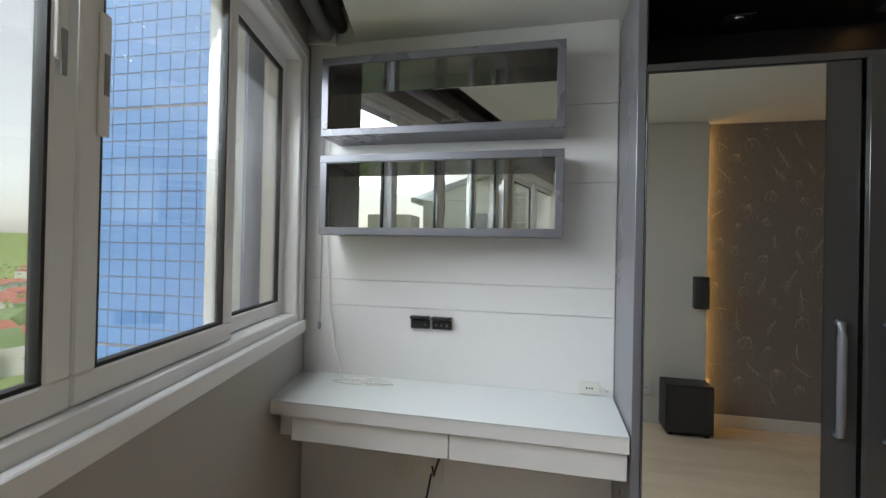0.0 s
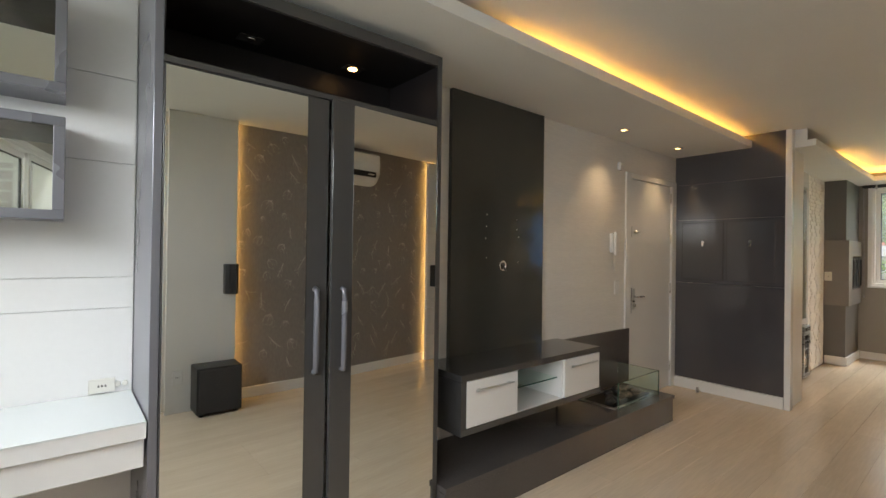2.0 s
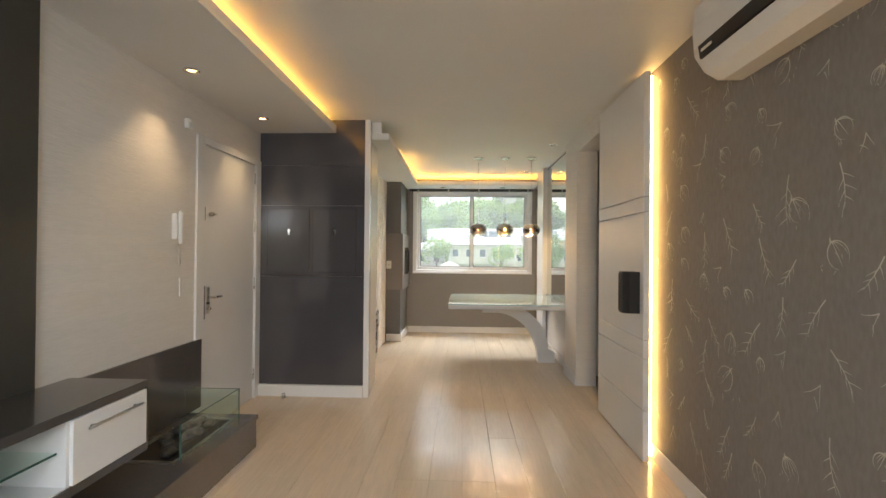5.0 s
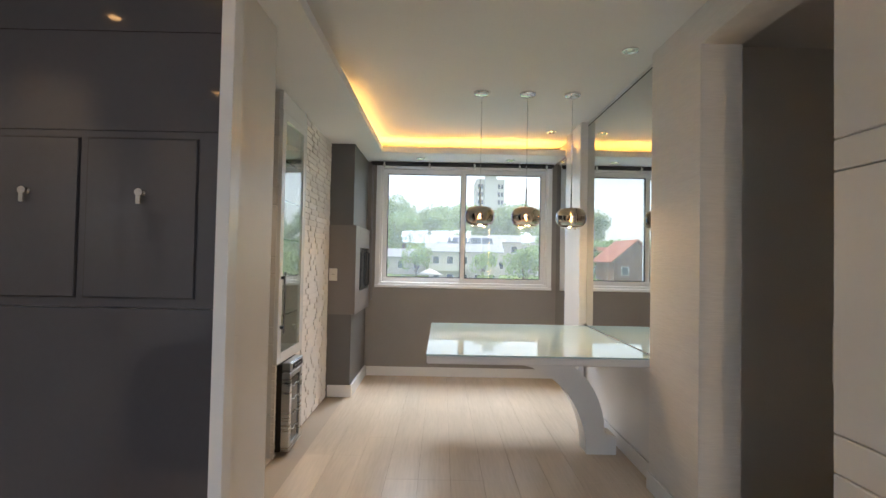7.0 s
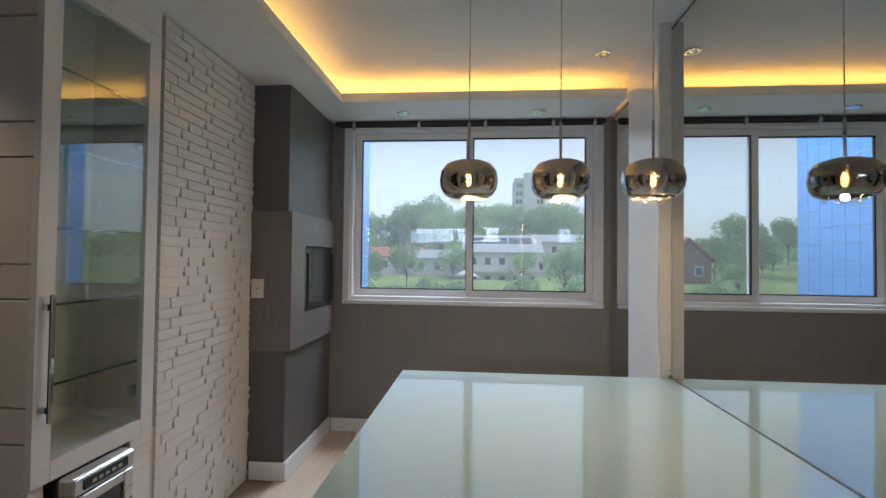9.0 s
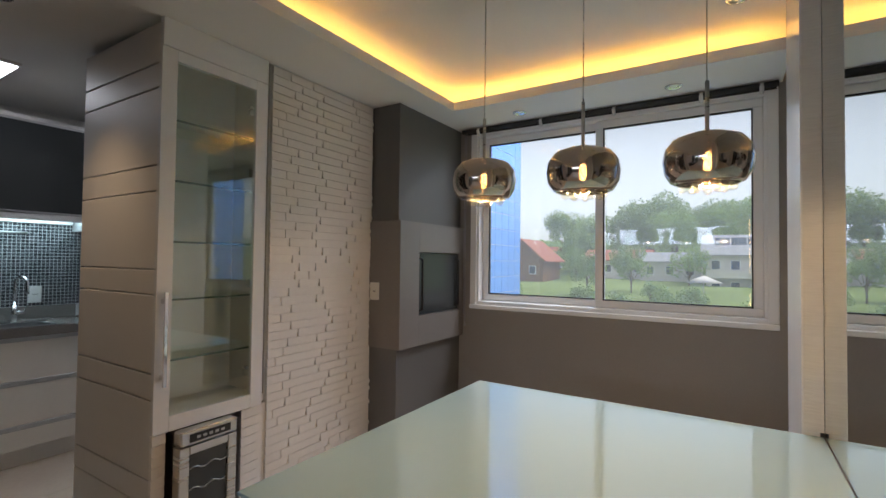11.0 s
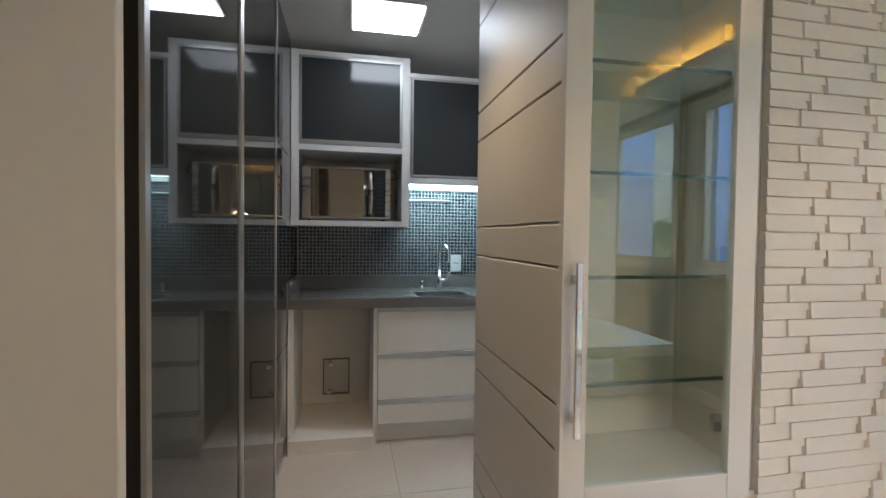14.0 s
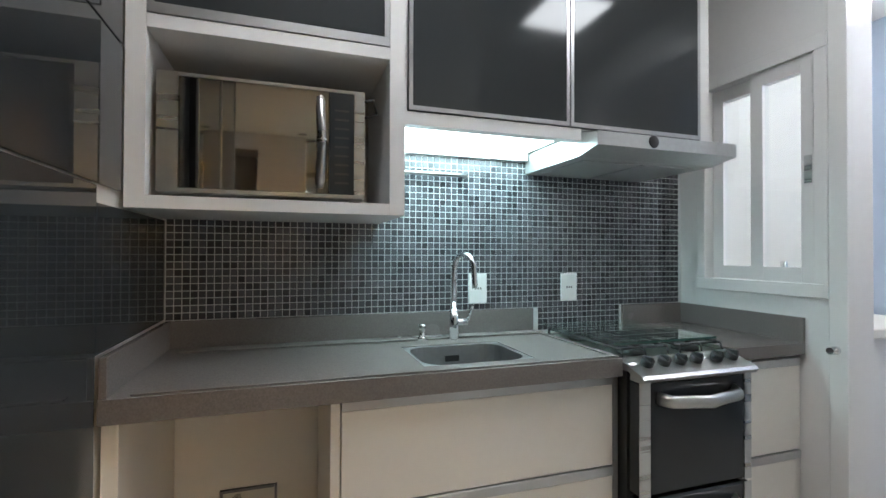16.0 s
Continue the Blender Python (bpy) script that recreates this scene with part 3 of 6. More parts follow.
tube(cord, [(-1.20, 1.937, 2.36), (-1.199, 1.937, 1.75), (-1.20, 1.937, 1.05)], 0.0015, 5)
lathe(cord, [(0.002, 1.06), (0.008, 1.055), (0.009, 1.03), (0.004, 1.02)], -1.20, 1.934, 8)
solo("blind_cord", cord, M_TUBE, "thin blind cord with a small weight beside the window", "cord")
bm = bmesh.new()
tube(bm, [(-0.62, 1.938, 0.43), (-0.60, 1.90, 0.40), (-0.58, 1.86, 0.46), (-0.53, 1.84, 0.60), (-0.50, 1.83, 0.66)], 0.005, 6)
tube(bm, [(-0.62, 1.938, 0.40), (-0.63, 1.89, 0.30), (-0.66, 1.88, 0.1), (-0.70, 1.87, 0.012)], 0.005, 6)
solo("power_cable", bm, M_BLACK, "black power cable hanging under the desk", "cable")

# roller blind over the slanted window
bl = thing("roller_blind", W0 + WU * 1.4 - WN * 0.09 + Vector((0, 0, 2.42)), "rolled-up grey roller blind in the dark recess", "roller blind")
p = [W0 + WU * s - WN * 0.09 + Vector((0, 0, 2.45)) for s in (0.03, 2.8)]
part("tube", tube(bmesh.new(), p, 0.035, 14), M_TUBE, bl)
p = [W0 + WU * s - WN * 0.16 + Vector((0, 0, 2.50)) for s in (0.03, 2.8)]
part("roll", tube(bmesh.new(), p, 0.03, 14), M_BLIND, bl)
for s in (0.05, 1.4, 2.76):
    bm = boxes((s, -0.14, 2.40, s + 0.02, -0.001, 2.50), bevel=0.004)
    part("bracket", west(bm), M_CLIP, bl)

# brown shutter at the end of the niche
sh = thing("shutter", (0.33, -2.64, 0), "brown wooden slatted shutter standing open", "shutter")
part("frame", boxes((0.08, -2.648, 0.0, 0.12, -2.61, 2.3), (0.55, -2.648, 0.0, 0.59, -2.61, 2.3), (0.12, -2.648, 2.24, 0.55, -2.61, 2.3), (0.12, -2.648, 0.0, 0.55, -2.61, 0.08)), M_SHUTTER, sh)
for i in range(18):
    z = 0.11 + i * 0.118
    bm = bmesh.new()
    prism(bm, [(-2.646, z), (-2.636, z), (-2.614, z + 0.10), (-2.624, z + 0.10)], "x", 0.12, 0.55)
    part("slat", bm, M_SHUTTER, sh)

# mirror wardrobe
wd = thing("mirror_wardrobe", (0.785, 1.72, 0), "graphite wardrobe with two mirror doors and an open top niche", "wardrobe")
y0, y1 = 1.50, 1.943
part("side_panel", boxes((0.165, y0, 0.0, 0.192, y1, 2.367), bevel=0.0015), M_GREYMET, wd)
part("side_panel", boxes((1.378, y0, 0.0, 1.405, 1.925, 2.367), bevel=0.0015), M_GRAPH, wd)
part("top_panel", boxes((0.193, y0, 2.317, 1.377, y1, 2.367), bevel=0.0015), M_GRAPH, wd)
part("shelf_board", boxes((0.193, y0, 2.018, 1.377, y1, 2.042), bevel=0.0015), M_GRAPH, wd)
part("plinth", boxes((0.193, y0 + 0.03, 0.0, 1.377, y1, 0.06)), M_GRAPH, wd)
part("niche_lining", boxes((0.194, y1 - 0.008, 2.043, 1.376, y1 - 0.001, 2.316), (0.1935, y0 + 0.005, 2.0435, 0.197, y1 - 0.009, 2.3155), (1.373, y0 + 0.005, 2.0435, 1.3765, y1 - 0.009, 2.3155), (0.198, y0 + 0.005, 2.3105, 1.372, y1 - 0.009, 2.3155)), M_BLACKIN, wd, "black niche lining")


def ajar(bm, side):
    """The door beside the television stands slightly open."""
    if side > 0.5:
        bmesh.ops.rotate(bm, verts=bm.verts[:], cent=(1.376, y0 + 0.02, 0), matrix=Matrix.Rotation(radians(3.0), 3, "Z"))
    return bm


for x0, x1, m0, m1, hx in ((0.194, 0.794, 0.199, 0.700, 0.742), (0.799, 1.376, 0.896, 1.371, 0.85)):
    d = part("door", ajar(boxes((x0, y0, 0.065, x1, y0 + 0.02, 2.014), bevel=0.001), x0), M_GRAPH, wd)
    part("mirror", ajar(boxes((m0, y0 - 0.0035, 0.10, m1, y0 + 0.001, 2.008)), x0), M_MIRROR, d, "mirror glass")
    hb = bmesh.new()
    tube(hb, [(hx, y0 - 0.001, 1.225), (hx, y0 - 0.018, 1.222), (hx, y0 - 0.022, 1.18), (hx, y0 - 0.022, 0.93), (hx, y0 - 0.018, 0.888), (hx, y0 - 0.001, 0.885)], 0.012, 10)
    part("handle", ajar(hb, x0), M_GREYMET, d, "long grey metal bar handle")


def downlight(x, y, z, label, lit=True, square=False, power=4.0):
    s = thing("downlight", (x, y, z), label, "downlight", "recessed downlights")
    bm = bmesh.new()
    if square:
        box(bm, x - 0.05, y - 0.04, z - 0.006, x + 0.05, y + 0.04, z - 0.001, 0.002)
    else:
        lathe(bm, [(0.026, -0.002), (0.048, -0.002), (0.048, -0.007), (0.034, -0.010), (0.026, -0.003)], x, y, 20, "z", z)
    part("ring", bm, M_CHROME, s)
    part("bulb", lathe(bmesh.new(), [(0.024, -0.0065), (0.020, -0.010), (0.0, -0.0105)] if square else [(0.025, -0.003), (0.015, -0.0045), (0.0, -0.005)], x, y, 16, "z", z), M_SPOT if lit else M_CHROME, s)
    if lit and power:
        d = bpy.data.lights.new("downlight_beam", "SPOT")
        d.energy, d.spot_size, d.spot_blend, d.shadow_soft_size, d.color = power, radians(95), 0.8, 0.03, (1.0, 0.72, 0.42)
        o = new("downlight_beam", d)
        o.location = (x, y, z - 0.02)
    return s


downlight(0.56, 1.80, 2.3105, "unlit square chrome downlight in the wardrobe niche", False, True, 0)
downlight(1.06, 1.80, 2.3105, "small square chrome downlight, lit, in the wardrobe niche", True, True, 0.6)
downlight(3.52, 1.70, SOF, "round chrome downlight, lit, in the soffit")
downlight(4.52, 1.70, SOF, "round chrome downlight, lit, in the soffit")

# ---- television wall ----
tvp = thing("media_wall", (2.27, 1.915, 0.72), "black-brown glossy television wall panel with cable hole", "wall panel")
part("panel", boxes((1.815, 1.897, 0.705, 2.728, 1.929, SOF - 0.001), bevel=0.002), M_TVPANEL, tvp)
part("cable_ring", lathe(bmesh.new(), [(0.036, 0.0), (0.036, -0.006), (0.026, -0.008), (0.026, 0.0)], 2.29, 1.897, 20, "y", 1.294), M_CHROME, tvp)
part("cable_hole", lathe(bmesh.new(), [(0.026, -0.001), (0.0, -0.0015)], 2.29, 1.897, 16, "y", 1.294), M_BLACKIN, tvp)
bm = bmesh.new()
tube(bm, [(2.283, 1.897, 1.30), (2.262, 1.868, 1.305), (2.268, 1.855, 1.275), (2.285, 1.862, 1.262), (2.29, 1.896, 1.285)], 0.004, 6)
tube(bm, [(2.296, 1.897, 1.285), (2.27, 1.86, 1.272), (2.258, 1.858, 1.29), (2.28, 1.87, 1.31), (2.296, 1.896, 1.305)], 0.004, 6)
part("cable", bm, M_BLACK, tvp)
for x, z in ((2.43, 1.62), (2.43, 1.55), (2.13, 1.64), (2.13, 1.56), (2.45, 1.50), (2.12, 1.48), (2.13, 1.35), (2.45, 1.32)):
    part("screw_hole", lathe(bmesh.new(), [(0.006, 0.0), (0.005, -0.0015), (0.0, -0.002)], x, 1.897, 10, "y", z), M_CHROME, tvp)

rk = thing("tv_cabinet", (2.24, 1.72, 0.40), "floating graphite television cabinet with white flap doors", "tv cabinet")
a, b, f = 1.577, 2.905, 1.517
part("top_board", boxes((a, f, 0.692, b, 1.896, 0.728), bevel=0.0015), M_GRAPH, rk)
part("bottom_board", boxes((a, f, 0.402, b, 1.928, 0.438), bevel=0.0015), M_GRAPH, rk)
part("side_board", boxes((a, f, 0.439, a + 0.038, 1.928, 0.691)), M_GRAPH, rk)
part("side_board", boxes((b - 0.014, f, 0.439, b, 1.928, 0.691)), M_GRAPH, rk)
part("back_board", boxes((a + 0.04, 1.915, 0.439, b - 0.016, 1.927, 0.691)), M_LACQ, rk)
part("divider", boxes((2.018, f + 0.01, 0.439, 2.036, 1.914, 0.691)), M_LACQ, rk)
part("divider", boxes((2.468, f + 0.01, 0.439, 2.486, 1.914, 0.691)), M_LACQ, rk)
part("niche_floor", boxes((2.037, f + 0.01, 0.4385, 2.467, 1.914, 0.444)), M_LACQ, rk)
gs = part("glass_shelf", boxes((2.037, f + 0.05, 0.565, 2.467, 1.913, 0.572)), M_SHELFGLASS, rk, "clear glass shelf")
part("glass_edge", boxes((2.037, f + 0.046, 0.5645, 2.467, f + 0.0495, 0.5725)), M_GLASSEDGE, gs)
for x0, x1 in ((1.617, 2.020), (2.483, 2.889)):
    d = part("flap_door", boxes((x0, f - 0.004, 0.442, x1, f + 0.014, 0.689), bevel=0.0015), M_LACQ, rk)
    hb = bmesh.new()
    c = (x0 + x1) / 2
    tube(hb, [(c - 0.15, f - 0.024, 0.64), (c + 0.15, f - 0.024, 0.64)], 0.006, 8)
    for s in (-0.12, 0.12):
        tube(hb, [(c + s, f - 0.004, 0.64), (c + s, f - 0.024, 0.64)], 0.005, 8)
    part("handle", hb, M_STEEL, d, "steel bar handle")

hp = thing("hearth_plinth", (2.64, 1.68, 0), "low dark brown stone plinth under the television cabinet", "plinth")
part("slab", boxes((1.41, 1.435, 0.186, 3.905, 1.928, 0.216), bevel=0.002), M_STONE, hp)
part("front", boxes((1.41, 1.445, 0.0, 3.895, 1.92, 0.185)), M_STONE, hp)
solo("hearth_back_panel", boxes((2.95, 1.908, 0.217, 4.03, 1.929, 0.70), bevel=0.0015), M_STONE, "dark brown stone upstand behind the fireplace", "stone panel")
fp = thing("fireplace_burner", (3.5, 1.68, 0.217), "steel ethanol burner tray with dark logs behind glass", "fireplace")
part("tray", boxes((3.15, 1.548, 0.2165, 3.80, 1.565, 0.224), (3.15, 1.835, 0.2165, 3.80, 1.86, 0.224), (3.15, 1.565, 0.2165, 3.175, 1.835, 0.224), (3.775, 1.565, 0.2165, 3.80, 1.835, 0.224), bevel=0.001), M_STEEL, fp)
part("bed", boxes((3.176, 1.566, 0.2165, 3.774, 1.834, 0.2195)), M_BLACKIN, fp)
rnd = random.Random(4)
for i in range(11):
    x, y = 3.24 + 0.045 * i + rnd.uniform(-0.02, 0.02), 1.69 + rnd.uniform(-0.08, 0.08)
    bm = bmesh.new()
    bmesh.ops.create_icosphere(bm, subdivisions=2, radius=1.0)
    for v in bm.verts:
        k = 1 + 0.25 * noise.noise(v.co * 1.7 + Vector((i, 0, 0)))
        v.co = Vector((x + v.co.x * 0.05 * k, y + v.co.y * 0.035 * k, 0.246 + v.co.z * 0.027 * k))
    part("coal", bm, M_BLACK, fp)
for r in ((3.19, 1.532, 0.217, 3.83, 1.54, 0.41), (3.822, 1.541, 0.217, 3.83, 1.90, 0.41)):
    g = part("glass_guard", boxes(r), M_SHELFGLASS, fp, "clear glass guard pane")
part("glass_edge", boxes((3.19, 1.532, 0.4105, 3.83, 1.54, 0.413), (3.822, 1.541, 0.4105, 3.83, 1.90, 0.413), (3.186, 1.532, 0.217, 3.1895, 1.54, 0.413), (3.83, 1.532, 0.217, 3.833, 1.54, 0.413)), M_GLASSEDGE, fp)

# ---- entrance door ----
dr = thing("door_1", (4.485, 1.93, 0), "closed white entrance door with steel locks and frame", "door", kind="structure")
part("door_frame", boxes((3.967, 1.915, 0, 4.065, 2.05, 2.155), (4.905, 1.915, 0, 4.998, 2.05, 2.155), (4.066, 1.915, 2.103, 4.904, 2.05, 2.155), bevel=0.003), M_LACQ, dr)
leaf = part("door_leaf", boxes((4.068, 1.935, 0.006, 4.902, 1.975, 2.10), bevel=0.002), M_LACQ, dr)
part("handle_plate", boxes((4.125, 1.928, 0.86, 4.165, 1.936, 1.06), bevel=0.003), M_STEEL, leaf)
hb = bmesh.new()
tube(hb, [(4.145, 1.93, 0.985), (4.145, 1.89, 0.985), (4.165, 1.882, 0.985), (4.245, 1.882, 0.985)], 0.009, 8)
part("lever", hb, M_CHROME, leaf)
part("lock_cylinder", lathe(bmesh.new(), [(0.013, 0.0), (0.013, -0.018), (0.009, -0.02)], 4.145, 1.93, 14, "y", 0.90), M_CHROME, leaf)
hb = lathe(bmesh.new(), [(0.016, 0.0), (0.016, -0.025), (0.01, -0.03)], 4.165, 1.935, 14, "y", 1.60)
tube(hb, [(4.165, 1.91, 1.60), (4.205, 1.905, 1.60)], 0.007, 8)
part("deadbolt", hb, M_STEEL, leaf)
part("lock_case", boxes((4.069, 1.926, 0.83, 4.098, 1.9345, 1.07), (4.069, 1.926, 1.55, 4.092, 1.9345, 1.65)), M_GREYMET, leaf)
for z in (0.22, 1.04, 1.55, 1.98):
    part("hinge", rod(bmesh.new(), 4.897, 1.928, z - 0.05, z + 0.05, 0.008, 10), M_STEEL, leaf)

ic = thing("intercom", (3.74, 1.92, 1.26), "white wall intercom handset with a coiled cord", "intercom")
part("base", boxes((3.70, 1.895, 1.40, 3.775, 1.929, 1.57), bevel=0.006), M_LACQ, ic)
part("handset", boxes((3.705, 1.868, 1.37, 3.745, 1.893, 1.585), bevel=0.01), M_LACQ, ic)
bm = bmesh.new()
pts = []
for i in range(90):
    u = i / 89
    x = 3.72 + 0.03 * math.sin(u * math.pi) + 0.02 * u
    z = 1.37 - 0.13 * math.sin(u * math.pi)
    pts.append((x + 0.006 * math.cos(i * 1.3), 1.905 + 0.006 * math.sin(i * 1.3), z))
tube(bm, pts, 0.0022, 5)
part("cord", bm, M_OUTLET, ic)
socket_plate("light_switch", (3.825, 1.9295, 1.085), "y-", 0.075, 0.12, M_LACQ, "white light switch beside the entrance door", 0)
sn = thing("alarm_sensor", (3.85, 1.91, 2.19), "small white alarm sensor above the intercom", "sensor")
part("body", boxes((3.82, 1.895, 2.15, 3.875, 1.929, 2.22), bevel=0.006), M_LACQ, sn)
part("lens", boxes((3.832, 1.890, 2.195, 3.862, 1.895, 2.212)), M_OUTLET, sn)

# ---- dark panel wall with two hatches ----
pw = thing("panel_wall", (5.01, 1.43, 0.0), "dark taupe glossy wall panels with two hatches", "wall panel")
for z0, z1 in ((0.106, 1.10), (1.10, 1.75), (1.75, 2.12), (2.12, 2.553)):
    part("panel", boxes((5.0, 0.952, z0 + 0.001, 5.018, 1.928, z1 - 0.001), bevel=0.001), M_BROWNGLOSS, pw)
for ya, yb, ky in ((1.462, 1.848, 1.64), (1.028, 1.426, 1.22)):
    part("hatch_gap", boxes((4.9965, ya - 0.005, 1.134, 4.9985, yb + 0.005, 1.724)), M_BLACKIN, pw)
    h = part("hatch", boxes((4.992, ya, 1.139, 4.9995, yb, 1.719), bevel=0.0015), M_BROWNGLOSS, pw)
    hb = lathe(bmesh.new(), [(0.012, 0.0), (0.012, -0.006), (0.007, -0.010), (0.007, -0.022), (0.014, -0.026), (0.014, -0.03)], 4.994, ky, 14, "x", 1.52)
    box(hb, 4.966, ky - 0.007, 1.478, 4.974, ky + 0.012, 1.51, 0.002)
    part("knob", hb, M_CHROME, h)
solo("door_stop", lathe(bmesh.new(), [(0.016, 0.0), (0.016, 0.03), (0.013, 0.045), (0.0, 0.046)], 4.93, 1.66, 14), M_STEEL, "small steel door stop on the laminate", "door stop")
trim = thing("trim_1", (5.2, 0.94, 0), "white corner post and cladding of the hall wall", "trim", kind="structure")
part("post", boxes((4.985, 0.90, 0, 5.06, 0.949, CEIL - 0.001), bevel=0.002), M_LACQ, trim)
part("cladding", boxes((5.061, 0.925, 0, 5.474, 0.9485, DSOF - 0.001), bevel=0.002), M_LACQW, trim)
socket_plate("light_switch", (5.085, 0.925, 1.05), "y-", 0.085, 0.125, M_LACQW, "white light switch on the hall wall", 0)

# ---- wallpaper wall ----
wp = thing("wallpaper_panel", (2.6, -1.19, 0.1), "taupe wallpaper with a silver leaf sprig print", "wallpaper", kind="structure")
part("paper", boxes((1.12, -1.1995, 0.0, 3.98, -1.1965, CEIL - 0.001)), M_WALLPAPER, wp)
rnd = random.Random(11)
pv, pf = [], []


def ribbon(pts, w):
    for i, (x, z) in enumerate(pts):
        x2, z2 = pts[min(i + 1, len(pts) - 1)]
        x1, z1 = pts[max(i - 1, 0)]
        d = math.hypot(x2 - x1, z2 - z1) or 1
        k = w * (1 - 0.75 * i / (len(pts) - 1))
        nx, nz = -(z2 - z1) / d * k, (x2 - x1) / d * k
        pv.append((x + nx, -1.1962, z + nz))
        pv.append((x - nx, -1.1962, z - nz))
        if i:
            n = len(pv)
            pf.append((n - 4, n - 3, n - 1, n - 2))


def curve(x, z, a, bend, ln, w, n=7):
    q = []
    for i in range(n):
        q.append((x, z))
        x += ln / (n - 1) * math.cos(a + bend * i / (n - 1))
        z += ln / (n - 1) * math.sin(a + bend * i / (n - 1))
    ribbon(q, w)
    return q


def leaf(x, z, s, tilt):
    """A skeleton leaf hanging from a bright stalk."""
    for side in (-1, 1):
        a = -1.57 + tilt
        s *= rnd.uniform(0.7, 1.1)
        curve(x, z, a + side * 1.25, -side * 2.3, s * 1.35, 0.0024 * rnd.uniform(0.6, 1.2), 9)
        if rnd.random() < 0.6:
            curve(x, z, a + side * 0.95, -side * rnd.uniform(0.6, 1.5), s * rnd.uniform(0.5, 1.0), 0.0019, 8)
        if rnd.random() < 0.5:
            curve(x, z, a + side * 0.5, -side * 0.6, s * rnd.uniform(0.4, 0.9), 0.0016)
    curve(x, z, -1.57 + tilt, 0.1, s * 1.05, 0.0017)
    curve(x + 0.004, z - 0.004, 1.57 + tilt * 0.6, 0.5, s * 0.22, 0.0045, 4)
    for k in range(5):
        curve(x + rnd.uniform(-0.6, 0.6) * s, z - s * rnd.uniform(0.3, 1.2), rnd.uniform(-2.4, -0.7), 0.3, s * 0.16, 0.0016, 3)


def twig(x, z, s, tilt):
    """A bare twig with side shoots."""
    q = curve(x, z, -1.57 + tilt, rnd.uniform(-0.5, 0.5), s * 1.7, 0.0028, 9)
    for i in range(2, 8):
        side = 1 if i % 2 else -1
        curve(q[i][0], q[i][1], -1.57 + tilt + side * rnd.uniform(0.6, 0.95), -side * 0.3, s * rnd.uniform(0.35, 0.65), 0.0018, 5)


def hook(x, z, s, tilt):
    """Two open strokes."""
    curve(x, z, -0.6 + tilt, 0.5, s * 0.9, 0.0026, 6)
    curve(x, z, -1.3 + tilt, -0.2, s * 0.8, 0.0018, 6)
    curve(x + s * 0.3, z - s * 0.5, -2.0 + tilt, 0.6, s * 0.5, 0.0017, 5)


for i in range(14):
    for j in range(13):
        x = 1.24 + i * 0.20 + rnd.uniform(-0.06, 0.06)
        z = 0.30 + j * 0.185 + (0.09 if i % 2 else 0) + rnd.uniform(-0.05, 0.05)
        if 1.2 < x < 3.86 and z < 2.5:
            rnd.choice((leaf, twig, leaf, hook, twig))(x, z, rnd.uniform(0.06, 0.12), rnd.uniform(-0.9, 0.9))
me = bpy.data.meshes.new("leaf_print")
me.from_pydata([Vector(v) - ORIG[wp.name] for v in pv], [], pf)
me.materials.append(M_PRINT)
ob = new("leaf_print", me)
ob.parent = wp
tagged(ob, "silver leaf sprigs", kind="stuff")

# white boards at both ends hide upright strips of light
be = thing("trim_2", (0.87, -1.15, 0), "white board with a hidden light strip behind its edge", "trim", kind="structure")
part("board", boxes((0.61, -1.135, 0, 1.155, -1.105, CEIL - 0.001), bevel=0.002), M_WHITE, be)
part("led_strip", boxes((1.118, -1.165, 0.12, 1.13, -1.150, 2.5)), M_LEDWALL, be)
sd = thing("sliding_door", (4.27, -1.12, 0), "white grooved sliding door standing open before the wall", "door")
zs = [0.01, 0.335, 0.665, 0.785, 1.60, 1.70, 2.505]
for i, (a, b) in enumerate(zip(zs, zs[1:])):
    part("board", boxes((3.79, -1.138, a + 0.002, 4.75, -1.098, b - 0.002), bevel=0.004), M_LACQM, sd)
part("core", boxes((3.80, -1.142, 0.012, 4.745, -1.139, 2.50)), M_LACQW, sd)
part("edge_handle", boxes((4.751, -1.13, 0.93, 4.76, -1.105, 1.12), bevel=0.002), M_STEEL, sd)
part("led_strip", boxes((3.862, -1.182, 0.02, 3.872, -1.168, 2.5)), M_LEDWALL, sd)


def speaker(x0, x1, z0, z1, label):
    s = thing("wall_speaker", ((x0 + x1) / 2, -1.1, z0), label, "speaker", "small black speakers")
    c = (x0 + x1) / 2
    bm = bmesh.new()
    prism(bm, [(x0, -1.097), (x1, -1.097), (x1, -1.03), (c + 0.03, -0.995), (c - 0.03, -0.995), (x0, -1.03)], "z", z0, z1)
    part("body", bm, M_BLACK, s)
    bm = bmesh.new()
    prism(bm, [(c - 0.028, -0.9945), (c + 0.028, -0.9945), (c + 0.028, -0.988), (c - 0.028, -0.988)], "z", z0 + 0.01, z1 - 0.01)
    part("grille", bm, M_BLIND, s)
    return s


speaker(3.845, 3.965, 0.945, 1.215, "black wall speaker at the edge of the white door")
speaker(1.045, 1.155, 0.99, 1.25, "black wall speaker beside the wallpaper")
sw = thing("subwoofer", (1.0, -1.0, 0), "black cube subwoofer standing on the laminate floor", "subwoofer")
part("cabinet", boxes((0.80, -1.10, 0.02, 1.15, -0.86, 0.40), bevel=0.006), M_BLACK, sw)
part("grille", boxes((0.815, -0.859, 0.035, 1.135, -0.850, 0.385), bevel=0.003), M_BLIND, sw)
for x in (0.84, 1.11):
    for y in (-1.06, -0.90):
        part("foot", rod(bmesh.new(), x, y, 0.0, 0.0195, 0.02, 10), M_BLACK, sw)
